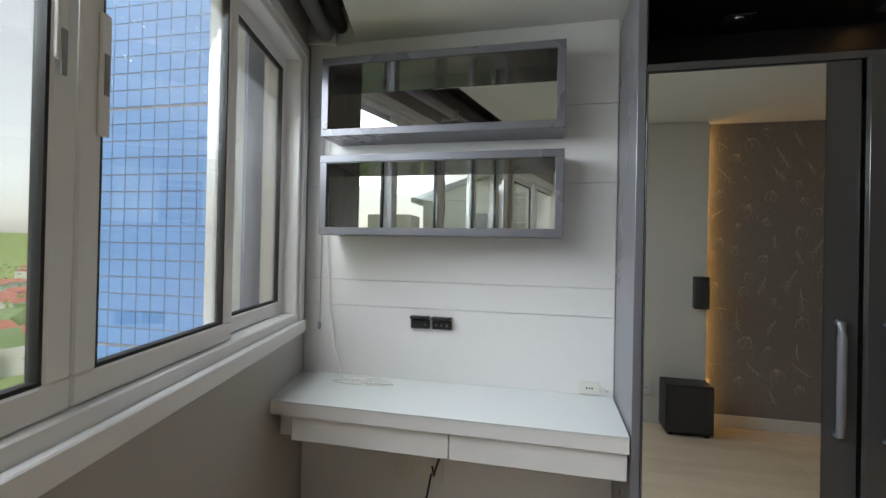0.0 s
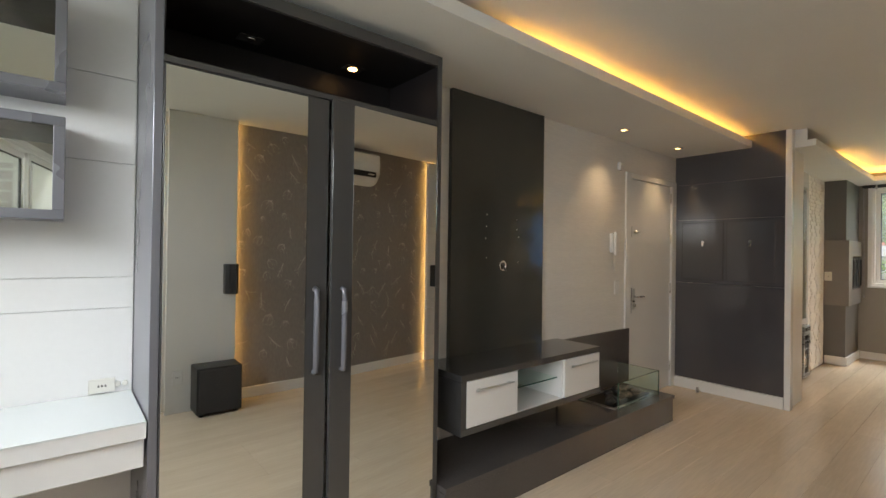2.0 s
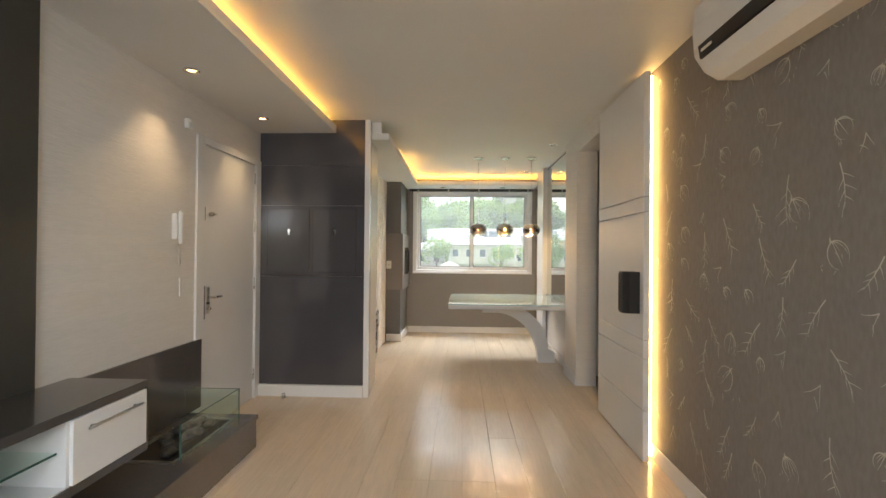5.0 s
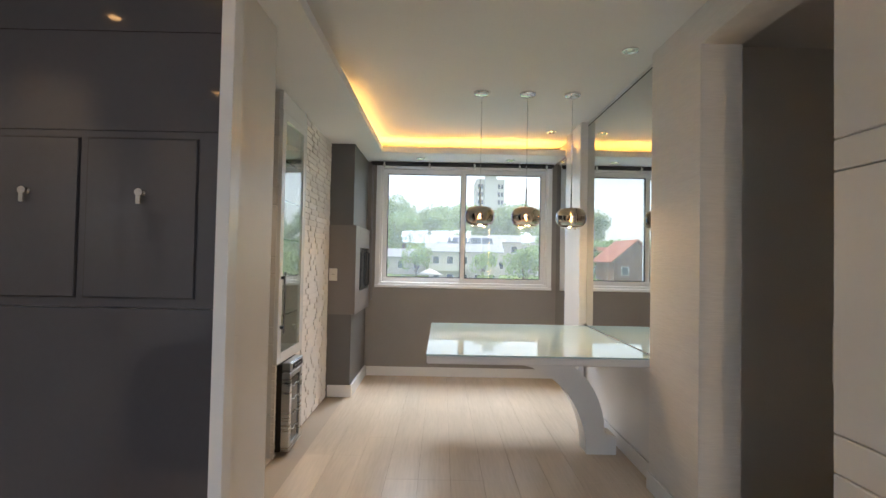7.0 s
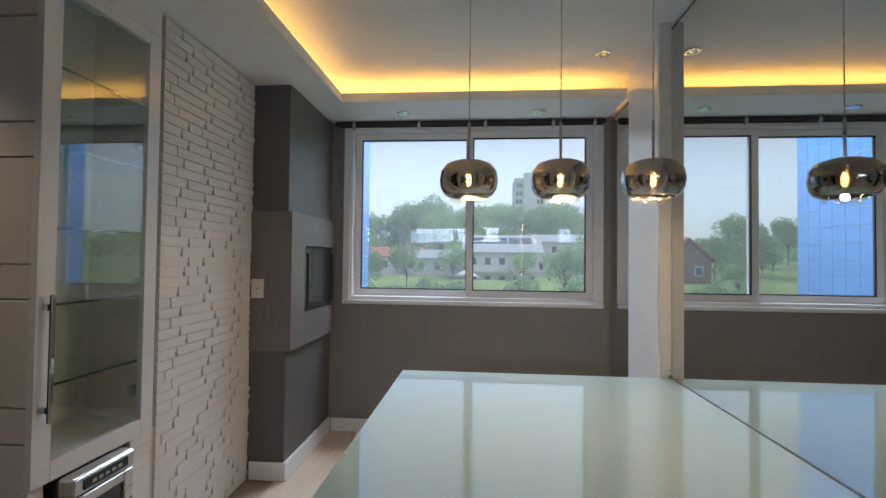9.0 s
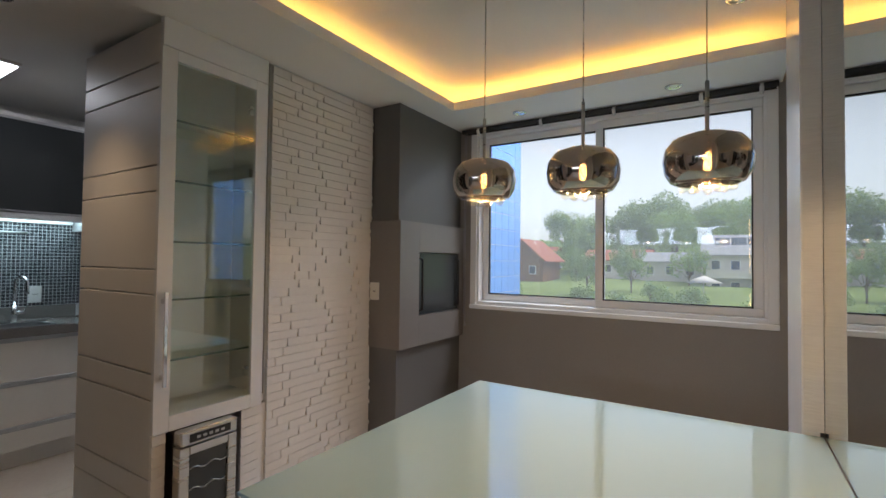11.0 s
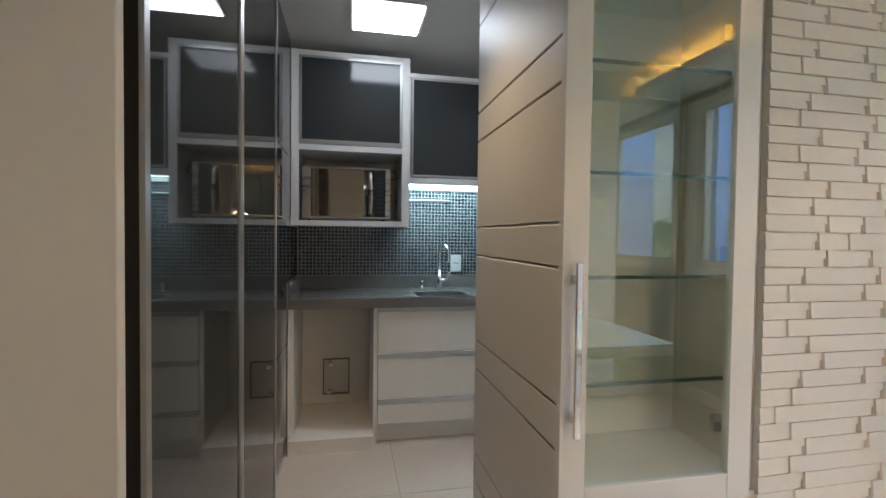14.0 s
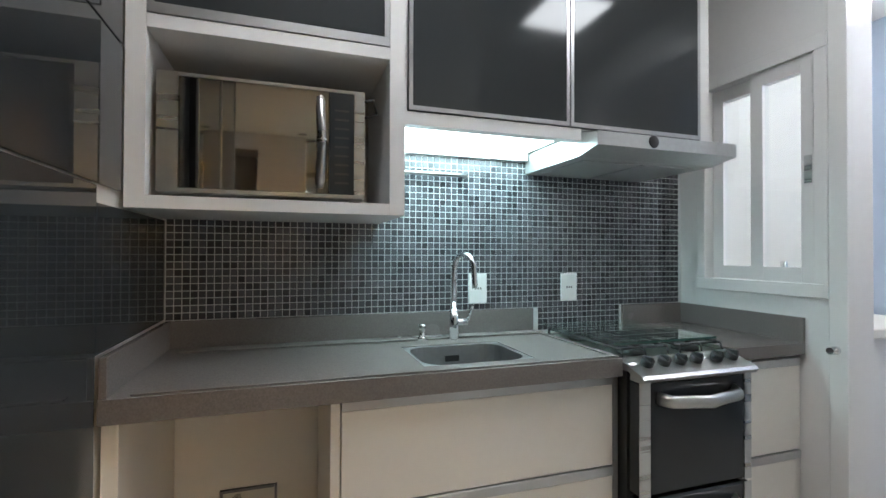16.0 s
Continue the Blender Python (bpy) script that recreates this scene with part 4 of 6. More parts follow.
socket_plate("wall_socket", (0.70, -1.105, 0.30), "y+", 0.075, 0.12, M_LACQ, "white wall socket near the subwoofer")

# air conditioner
ac = thing("air_conditioner", (2.5, -1.1, 2.17), "white split air conditioner with closed flap on the wallpaper", "air conditioner")
x0, x1 = 2.08, 2.93
prof = [(-1.196, 2.17), (-1.196, 2.46), (-1.03, 2.462), (-0.985, 2.44), (-0.975, 2.36), (-0.985, 2.26), (-1.03, 2.20), (-1.09, 2.17)]
body = part("body", prism(bmesh.new(), prof, "x", x0, x1), M_LACQW, ac)
part("front_panel", prism(bmesh.new(), [(-1.03, 2.464), (-0.983, 2.443), (-0.971, 2.36), (-0.978, 2.285), (-0.984, 2.285), (-0.977, 2.36), (-0.989, 2.438), (-1.031, 2.46)], "x", x0 + 0.012, x1 - 0.012), M_LACQ, ac)
part("flap", prism(bmesh.new(), [(-1.085, 2.163), (-1.025, 2.192), (-0.990, 2.232), (-0.985, 2.228), (-1.02, 2.184), (-1.083, 2.155)], "x", x0 + 0.05, x1 - 0.05), M_LACQ, ac)
part("outlet_slot", prism(bmesh.new(), [(-0.985, 2.235), (-0.976, 2.283), (-0.990, 2.283), (-1.0, 2.235)], "x", x0 + 0.05, x1 - 0.05), M_BLACKIN, ac)
part("display", boxes((2.77, -0.977, 2.252, 2.85, -0.973, 2.262)), M_OUTLET, ac)
for shell in ac.children:
    for v in shell.data.vertices:
        v.co.z = 0.29 - 1.17 * (0.29 - v.co.z)

# ---- dining room ----
mr = thing("wall_mirror", (6.75, -1.15, 0.76), "tall wall mirror above the table", "mirror", "dining mirrors")
part("glass", boxes((6.02, -1.1545, 0.75, 7.36, -1.148, 2.50)), M_MIRROR, mr)
part("edge", boxes((6.02, -1.1545, 2.501, 7.36, -1.146, 2.508)), M_BLACK, mr)
mr2 = thing("wall_mirror", (8.2, -1.15, 0.1), "narrow wall mirror beside the dining window", "mirror", "dining mirrors")
part("glass", boxes((7.845, -1.1545, 0.104, 8.453, -1.148, DSOF - 0.002)), M_MIRROR, mr2)
pl = thing("trim_3", (7.66, -1.12, 0), "white pilaster between the two mirrors", "trim", kind="structure")
part("board", boxes((7.37, -1.137, 0.104, 7.84, -1.085, CEIL - 0.002), bevel=0.002), M_LACQ, pl)
part("edge_strip", boxes((7.362, -1.147, 0.76, 7.3695, -1.09, CEIL - 0.003)), M_RIB, pl)

tb = thing("dining_table", (6.75, -0.5, 0), "white dining table with glass top and curved leg", "table")
tx0, tx1, ty0, ty1 = 6.02, 7.36, -1.146, 0.202
part("tabletop", boxes((tx0, ty0, 0.688, tx1, ty1, 0.735), bevel=0.008), M_LACQ, tb)
part("glass_top", boxes((tx0 - 0.003, ty0, 0.7355, tx1 + 0.003, ty1 + 0.003, 0.7455), bevel=0.0015), M_TABLEGLASS, tb, "pale green back-painted glass")
bm = bmesh.new()
outer = [(-0.20, 0.687), (-0.20, 0.60)]
for i in range(13):
    a = math.pi / 2 * i / 12
    outer.append((-0.36 - 0.52 * math.sin(a), 0.60 - 0.60 * (1 - math.cos(a)) if i < 12 else 0.0))
inner = []
for i in range(13):
    a = math.pi / 2 * i / 12
    inner.append((-0.50 - 0.50 * math.sin(a), 0.687 - 0.533 * (1 - math.cos(a))))
pts = outer + [(-1.08, 0.0), (-1.08, 0.12), (-1.02, 0.14)] + list(reversed(inner))
prism(bm, pts, "x", 6.46, 6.62)
part("leg", bm, M_LACQ, tb, "curved white leg")

for i, y in enumerate((-0.148, -0.488, -0.820)):
    x = 6.70
    p = thing("pendant_lamp", (x, y, 1.54), "smoked chrome glass pendant lamp, lit, with crystal drops", "pendant lamp", "pendants over the table")
    part("canopy", lathe(bmesh.new(), [(0.06, 0.0), (0.06, -0.012), (0.05, -0.02), (0.01, -0.024)], x, y, 24, "z", CEIL), M_CHROME, p)
    part("wire", rod(bmesh.new(), x, y, 1.84, CEIL - 0.024, 0.0022, 6), M_STEEL, p)
    part("stem", rod(bmesh.new(), x, y, 1.705, 1.84, 0.0055, 8), M_STEEL, p)
    prof = [(0.012, 1.705), (0.05, 1.702), (0.08, 1.690), (0.099, 1.664), (0.104, 1.630), (0.099, 1.598), (0.085, 1.575), (0.072, 1.568), (0.070, 1.570), (0.083, 1.579), (0.097, 1.600), (0.102, 1.630), (0.097, 1.662), (0.079, 1.687), (0.05, 1.699), (0.012, 1.702)]
    part("shade", lathe(bmesh.new(), [(r * 1.06, h - 0.008) for r, h in prof], x, y, 32), M_SMOKE, p, "smoked mirror glass")
    part("inner_glass", lathe(bmesh.new(), [(0.038, 1.585), (0.038, 1.668), (0.035, 1.668), (0.035, 1.585)], x, y, 20), M_CRYSTAL, p)
    part("bulb", lathe(bmesh.new(), [(0.0, 1.596), (0.009, 1.600), (0.011, 1.625), (0.008, 1.645), (0.0, 1.648)], x, y, 12), M_BULB, p, "glowing halogen bulb")
    part("socket", rod(bmesh.new(), x, y, 1.65, 1.70, 0.012, 12), M_CHROME, p)
    for k in range(9):
        a = 2 * math.pi * k / 9
        r = 0.06 if k % 3 else 0.03
        cb = bmesh.new()
        bmesh.ops.create_icosphere(cb, subdivisions=2, radius=0.0125)
        bmesh.ops.translate(cb, verts=cb.verts[:], vec=(x + r * math.cos(a), y + r * math.sin(a), 1.553 - 0.006 * (k % 3 == 0)))
        for fc in cb.faces:
            fc.smooth = True
        part("crystal", cb, M_CRYSTAL, p)
    d = bpy.data.lights.new("pendant_bulb", "POINT")
    d.energy, d.color, d.shadow_soft_size = 2.2, (1.0, 0.66, 0.34), 0.012
    o = new("pendant_bulb", d)
    o.location = (x, y, 1.56)

downlight(8.24, 0.37, DSOF, "round chrome downlight, unlit, in the dining soffit", False)
downlight(8.24, -0.59, DSOF, "round chrome downlight, unlit, in the dining soffit", False)
downlight(7.70, -0.90, CEIL, "round chrome downlight, unlit, in the dining ceiling", False)
downlight(5.97, -0.95, CEIL, "round chrome downlight, unlit, in the dining ceiling", False)

# roller blind above the dining window
rb = thing("roller_blind", (8.425, -0.05, 2.36), "dark roller blind rolled up above the window", "roller blind")
part("roll", tube(bmesh.new(), [(8.425, -1.10, 2.358), (8.425, 0.925, 2.358)], 0.017, 12), M_BLIND, rb)
part("fabric", boxes((8.447, -1.09, 2.335, 8.451, 0.92, 2.366)), M_BLIND, rb)
for y in (0.78, 0.28, -0.22, -0.72, -1.02):
    bm = bmesh.new()
    tube(bm, [(8.455, y, 2.363), (8.410, y, 2.363), (8.400, y, 2.350), (8.408, y, 2.330), (8.425, y, 2.318)], 0.012, 6)
    part("clip", bm, M_CLIP, rb)
bm = bmesh.new()
tube(bm, [(8.445, 0.915, 2.36), (8.443, 0.916, 1.6), (8.445, 0.914, 0.93)], 0.003, 5)
tube(bm, [(8.445, 0.900, 2.36), (8.441, 0.902, 1.5), (8.445, 0.901, 0.86)], 0.003, 5)
lathe(bm, [(0.003, 0.0), (0.009, -0.006), (0.009, -0.02), (0.003, -0.024)], 8.445, 0.901, 8, "z", 0.86)
part("cord", bm, M_TUBE, rb)

# barbecue unit
bq = thing("barbecue", (8.08, 1.08, 0), "taupe built-in barbecue with dark glass door", "barbecue")
part("lower_body", boxes((7.66, 0.965, 0.0, 8.470, 1.197, 0.765), bevel=0.002), M_BBQ, bq)
part("hood", boxes((7.665, 0.965, 1.605, 8.470, 1.197, DSOF - 0.001), bevel=0.002), M_BBQ, bq)
for r in ((7.645, 0.932, 0.766, 7.86, 1.197, 1.604), (8.41, 0.932, 0.766, 8.47, 1.197, 1.604), (7.861, 0.932, 1.402, 8.409, 1.197, 1.604), (7.861, 0.932, 0.766, 8.409, 1.197, 0.968)):
    part("surround_slab", boxes(r), M_TAUPE, bq, "taupe stone surround")
d = part("door", boxes((7.865, 0.948, 0.972, 8.41, 0.962, 1.398), bevel=0.001), M_GREYGLASS, bq, "dark glass door")
for x in (7.89, 8.375):
    hb = bmesh.new()
    tube(hb, [(x, 0.948, 1.36), (x, 0.925, 1.35), (x, 0.925, 1.01), (x, 0.948, 1.0)], 0.009, 8)
    part("handle", hb, M_BLACK, d)
socket_plate("wall_socket", (7.6445, 1.138, 1.138), "x-", 0.075, 0.115, M_OUTLET, "ivory socket beside the barbecue", 2)

# display cabinet tower
tw = thing("display_cabinet", (6.57, 1.5, 0), "tall cream display cabinet with glass door and grooved side", "cabinet")
zs = [0.0, 0.28, 0.392, 0.73, 0.843, 1.182, 1.292, 1.632, 1.745, 2.085, 2.195, 2.377]
for a, b in zip(zs, zs[1:]):
    part("side_board", boxes((6.300, 1.20, a + 0.0025, 6.318, 1.97, b - 0.0025), bevel=0.003), M_LACQW, tw)
part("side_core", boxes((6.3185, 1.20, 0.0, 6.335, 1.97, 2.377)), M_LACQW, tw)
part("side_wall", boxes((6.84, 1.20, 0.0, 6.858, 1.97, 2.377)), M_LACQW, tw)
part("back", boxes((6.336, 1.955, 0.0, 6.839, 1.97, 2.377)), M_LACQW, tw)
part("partition", boxes((6.336, 1.50, 0.6, 6.839, 1.515, 2.377)), M_LACQ, tw)
part("niche_top", boxes((6.336, 1.20, 0.605, 6.839, 1.499, 0.64)), M_LACQW, tw)
part("cornice", boxes((6.285, 1.170, 2.252, 6.81, 1.1985, DSOF - 0.001), bevel=0.002), M_LACQ, tw)
dr2 = part("door", boxes((6.28, 1.166, 0.60, 6.345, 1.190, 2.248), (6.739, 1.166, 0.60, 6.805, 1.190, 2.248), (6.346, 1.166, 0.60, 6.738, 1.190, 0.665), (6.346, 1.166, 2.20, 6.738, 1.190, 2.248), bevel=0.001), M_LACQ, tw, "cream frame door")
g = part("glass", boxes((6.346, 1.174, 0.666, 6.738, 1.179, 2.199)), M_VITRINE, dr2, "clear glass")
g.visible_shadow = False
hb = bmesh.new()
box(hb, 6.298, 1.130, 0.80, 6.314, 1.140, 1.20, 0.002)
box(hb, 6.300, 1.140, 0.83, 6.312, 1.166, 0.85)
box(hb, 6.300, 1.140, 1.15, 6.312, 1.166, 1.17)
part("handle", hb, M_CHROME, dr2)
for z in (1.95, 1.68, 1.41, 1.155, 0.89):
    s = part("glass_shelf", boxes((6.337, 1.215, z, 6.838, 1.498, z + 0.008)), M_SHELFGLASS, tw, "clear glass shelf")
    s.visible_shadow = False
    part("glass_edge", boxes((6.337, 1.2105, z - 0.0005, 6.838, 1.2145, z + 0.0085)), M_GLASSEDGE, s)
for z in (0.78, 1.22, 1.78, 2.10):
    part("hinge", boxes((6.726, 1.199, z - 0.02, 6.75, 1.215, z + 0.02)), M_STEEL, tw)

wc = thing("wine_cooler", (6.49, 1.3, 0), "small steel wine cooler with dark glass door", "wine cooler")
part("body", boxes((6.365, 1.16, 0.012, 6.625, 1.485, 0.585), bevel=0.006), M_BLACK, wc)
part("top_panel", boxes((6.362, 1.10, 0.535, 6.628, 1.159, 0.60), bevel=0.008), M_STEEL, wc)
part("control_panel", boxes((6.40, 1.096, 0.55, 6.59, 1.0995, 0.585), bevel=0.001), M_BLACK, wc)
for i in range(5):
    part("button", boxes((6.43 + i * 0.028, 1.0935, 0.562, 6.446 + i * 0.028, 1.0955, 0.573)), M_STEEL, wc)
dd = part("door", boxes((6.362, 1.105, 0.02, 6.405, 1.159, 0.53), (6.585, 1.105, 0.02, 6.628, 1.159, 0.53), (6.406, 1.105, 0.02, 6.584, 1.159, 0.06), (6.406, 1.105, 0.495, 6.584, 1.159, 0.53), bevel=0.003), M_STEEL, wc)
part("pane", boxes((6.406, 1.115, 0.061, 6.584, 1.12, 0.494)), M_GREYGLASS, dd)
for z in (0.14, 0.24, 0.34, 0.43):
    bm = bmesh.new()
    tube(bm, [(6.41 + 0.0172 * i, 1.111, z + 0.008 * math.sin(i * 1.25)) for i in range(11)], 0.0025, 5)
    part("rack", bm, M_STEEL, dd)

# ---- kitchen ----
tall = thing("tall_cabinet", (5.49, 1.95, 0), "tall cabinet with black glass doors in aluminium frames", "cabinet")
for ya, yb in ((0.985, 1.655), (1.660, 2.335)):
    d = part("door", boxes((5.4495, ya, 0.06, 5.478, yb, 2.40)), M_BLACKIN, tall)
    part("glass", boxes((5.4785, ya + 0.022, 0.082, 5.4825, yb - 0.022, 2.378)), M_DARKGLASS, d, "black lacquered glass")
    part("profile", boxes((5.4785, ya, 0.06, 5.487, ya + 0.02, 2.40), (5.4785, yb - 0.02, 0.06, 5.487, yb, 2.40), (5.4785, ya + 0.0205, 0.06, 5.487, yb - 0.0205, 0.08), (5.4785, ya + 0.0205, 2.38, 5.487, yb - 0.0205, 2.40)), M_ALU, d)
KS = Vector((-0.042, -0.027, 0))
for za, zb in ((0.06, 0.640), (0.645, 1.345), (1.35, 1.705), (1.71, 2.40)):
    part("glass_panel", boxes((5.480, 2.370, za, 5.4995, 2.935 if za < 1.0 else 3.085, zb), bevel=0.0015), M_DARKGLASS, tall, "black lacquered glass")
part("glass_panel", boxes((5.480, 2.938, 0.98, 5.4995, 3.505, 1.308), bevel=0.0015), M_DARKGLASS, tall, "black lacquered glass")
part("plinth", boxes((5.482, 1.02, 0.0, 5.495, 2.93, 0.058)), M_ALU, tall)

# base units
nb = thing("base_cabinet", (5.78, 3.2, 0), "open cream base unit with a raised floor", "cabinet", "kitchen base units")
part("side_panel", boxes((5.502, 2.965, 0.0, 5.535, 3.49, 0.842)), M_KLACQ, nb)
part("side_panel", boxes((5.99, 2.965, 0.0, 6.012, 3.49, 0.842)), M_KLACQ, nb)
for slab in ((5.536, 3.495, 0.40, 5.989, 3.507, 0.842), (5.536, 3.495, 0.09, 5.67, 3.507, 0.40), (5.855, 3.495, 0.09, 5.989, 3.507, 0.40), (5.67, 3.495, 0.09, 5.855, 3.507, 0.145)):
    part("back_panel", boxes(slab), M_KLACQ, nb)
part("floor_board", boxes((5.51, 2.90, 0.0, 5.99, 3.507, 0.088), bevel=0.003), M_KLACQ, nb)
pbx = thing("plumbing_box", (5.76, 3.50, 0.15), "white recessed plumbing box with two valves, its rim shade painted grey", "plumbing box")
# the recess is shallow; a grey rim paints the shade along its edges
part("frame", boxes((5.672, 3.487, 0.147, 5.68, 3.506, 0.398), (5.845, 3.487, 0.147, 5.853, 3.506, 0.398), (5.681, 3.487, 0.39, 5.844, 3.506, 0.398), (5.681, 3.487, 0.147, 5.844, 3.506, 0.155)), M_GREYMET, pbx)
part("back", boxes((5.681, 3.506, 0.156, 5.844, 3.509, 0.389)), M_OUTLET, pbx)
for x, z in ((5.725, 0.365), (5.715, 0.175)):
    v = lathe(bmesh.new(), [(0.012, 0.0), (0.012, -0.03), (0.02, -0.032), (0.02, -0.045), (0.008, -0.047)], x, 3.505, 12, "y", z)
    part("valve", v, M_CHROME, pbx)

db = thing("drawer_cabinet", (6.43, 3.2, 0), "cream drawer unit with grey grip profiles", "cabinet", "kitchen base units")
part("body", boxes((6.014, 2.985, 0.12, 6.838, 3.49, 0.69), (6.014, 2.985, 0.6905, 6.838, 3.0, 0.842), (6.014, 3.001, 0.6905, 6.03, 3.49, 0.842), (6.822, 3.001, 0.6905, 6.838, 3.49, 0.842)), M_KLACQ, db)
part("plinth", boxes((6.014, 3.02, 0.0, 6.838, 3.05, 0.119)), M_KLACQ, db)
part("end_panel", boxes((6.839, 2.962, 0.0, 6.855, 3.49, 0.842)), M_ALU, db)
for z0, z1 in ((0.555, 0.80), (0.275, 0.522), (0.125, 0.242)):
    d = part("drawer", boxes((6.016, 2.962, z0, 6.836, 2.984, z1), bevel=0.0015), M_KLACQ, db)
    part("grip", boxes((6.016, 2.958, z1 + 0.001, 6.836, 2.9845, z1 + 0.03), bevel=0.002), M_ALU, d)

ct = thing("worktop", (6.2, 3.2, 0.84), "brown-grey stone worktop with raised rims and sink cut-out", "worktop")
sx0, sx1, sy0, sy1 = 6.25, 6.60, 3.02, 3.30
bm = boxes((5.502, 2.945, 0.843, sx0, 3.508, 0.885), (sx1, 2.945, 0.843, 6.855, 3.508, 0.885), (sx0, 2.945, 0.843, sx1, sy0, 0.885), (sx0, sy1, 0.843, sx1, 3.508, 0.885))
part("slab", bm, M_COUNTER, ct)
part("front_edge", boxes((5.502, 2.938, 0.83, 6.855, 2.9445, 0.886), bevel=0.001), M_COUNTER, ct)
for r in ((5.56, 2.95, 0.8855, 6.85, 2.975, 0.891), (5.56, 3.395, 0.8855, 6.85, 3.41, 0.893), (6.83, 2.976, 0.8855, 6.85, 3.394, 0.891)):
    part("rim", boxes(r, bevel=0.001), M_COUNTER, ct)
for r in ((5.502, 3.492, 0.8855, 6.86, 3.508, 0.975), (5.502, 2.945, 0.8855, 5.518, 3.4915, 0.975)):
    part("upstand", boxes(r, bevel=0.001), M_COUNTER, ct)
sk = thing("sink", (6.42, 3.16, 0.70), "undermounted steel sink bowl with rounded corners", "sink")
bm = bmesh.new()


def rounded(x0, x1, y0, y1, r, z):
    out = []
    for cx, cy, a0 in ((x1 - r, y1 - r, 0), (x0 + r, y1 - r, 90), (x0 + r, y0 + r, 180), (x1 - r, y0 + r, 270)):
        for i in range(6):
            a = radians(a0 + 18 * i)
            out.append(bm.verts.new((cx + r * math.cos(a), cy + r * math.sin(a), z)))
    return out


r1 = rounded(sx0 - 0.004, sx1 + 0.004, sy0 - 0.004, sy1 + 0.004, 0.02, 0.884)
r2 = rounded(sx0 + 0.012, sx1 - 0.012, sy0 + 0.012, sy1 - 0.012, 0.06, 0.882)
r3 = rounded(sx0 + 0.016, sx1 - 0.016, sy0 + 0.016, sy1 - 0.016, 0.06, 0.74)
r4 = rounded(sx0 + 0.05, sx1 - 0.05, sy0 + 0.05, sy1 - 0.05, 0.05, 0.72)
for ra, rb_ in ((r1, r2), (r2, r3), (r3, r4)):
    for i in range(24):
        bm.faces.new((ra[i], ra[(i + 1) % 24], rb_[(i + 1) % 24], rb_[i]))
bm.faces.new(r4)
part("bowl", bm, M_BOWL, sk)
part("drain", lathe(bmesh.new(), [(0.04, 0.721), (0.035, 0.724), (0.0, 0.723)], 6.42, 3.16, 18), M_CHROME, sk)
part("overflow", boxes((6.40, 3.279, 0.83, 6.45, 3.2835, 0.85)), M_BLACK, sk)
fa = thing("faucet", (6.464, 3.386, 0.885), "chrome swan-neck kitchen faucet with side lever", "faucet")
bm = bmesh.new()
rod(bm, 6.464, 3.372, 0.886, 1.0, 0.017, 14)
tube(bm, [(6.464, 3.372, 1.0), (6.464, 3.372, 1.14)] + [(6.464 + 0.03 * (1 - math.cos(a)) * 0.6, 3.372 - 0.055 * (1 - math.cos(a)), 1.14 + 0.06 * math.sin(a)) for a in [0.3 * i for i in range(1, 10)]] + [(6.50, 3.262, 1.10), (6.50, 3.26, 1.08)], 0.0105, 10)
part("spout", bm, M_CHROME, fa)
bm = bmesh.new()
tube(bm, [(6.464, 3.372, 0.95), (6.515, 3.372, 0.95)], 0.013, 10)
tube(bm, [(6.515, 3.372, 0.95), (6.525, 3.36, 0.985), (6.53, 3.35, 1.01)], 0.006, 8)
part("lever", bm, M_CHROME, fa)
solo("soap_dispenser", lathe(bmesh.new(), [(0.016, 0.0), (0.016, 0.01), (0.011, 0.012), (0.011, 0.04), (0.013, 0.042), (0.013, 0.055), (0.0, 0.056)], 6.34, 3.365, 14, "z", 0.893), M_CHROME, "small chrome soap dispenser beside the faucet", "soap dispenser")
socket_plate("wall_socket", (6.61, 3.503, 1.062), "y-", 0.078, 0.12, M_LACQ, "white socket on the mosaic wall", 3)
socket_plate("wall_socket", (7.035, 3.503, 1.06), "y-", 0.078, 0.12, M_LACQ, "white socket on the mosaic wall", 3)

# microwave cabinet
mc = thing("microwave_cabinet", (5.86, 3.3, 1.31), "cream wall cabinet with grey glass flap above open niche", "cabinet", "kitchen wall units")
mx0, mx1, my = 5.502, 6.208, 3.09
part("side_panel", boxes((mx0, my, 1.312, mx0 + 0.045, 3.505, 2.355)), M_LACQ, mc)
part("side_panel", boxes((mx1 - 0.045, my, 1.312, mx1, 3.505, 2.355)), M_LACQ, mc)
part("bottom_board", boxes((mx0 + 0.0455, my, 1.312, mx1 - 0.0455, 3.505, 1.345)), M_LACQ, mc)
part("middle_board", boxes((mx0 + 0.0455, my, 1.765, mx1 - 0.0455, 3.505, 1.80)), M_LACQ, mc)
part("top_board", boxes((mx0 + 0.0455, my, 2.325, mx1 - 0.0455, 3.505, 2.355)), M_LACQ, mc)
part("back_board", boxes((mx0 + 0.046, 3.485, 1.3455, mx1 - 0.046, 3.50, 1.7645)), M_LACQW, mc)
d = part("flap_door", boxes((mx0 + 0.047, my + 0.004, 1.802, mx1 - 0.047, my + 0.02, 2.323)), M_BLACKIN, mc)
part("glass", boxes((mx0 + 0.062, my - 0.002, 1.83, mx1 - 0.062, my + 0.0035, 2.31)), M_GREYGLASS, d, "grey lacquered glass")
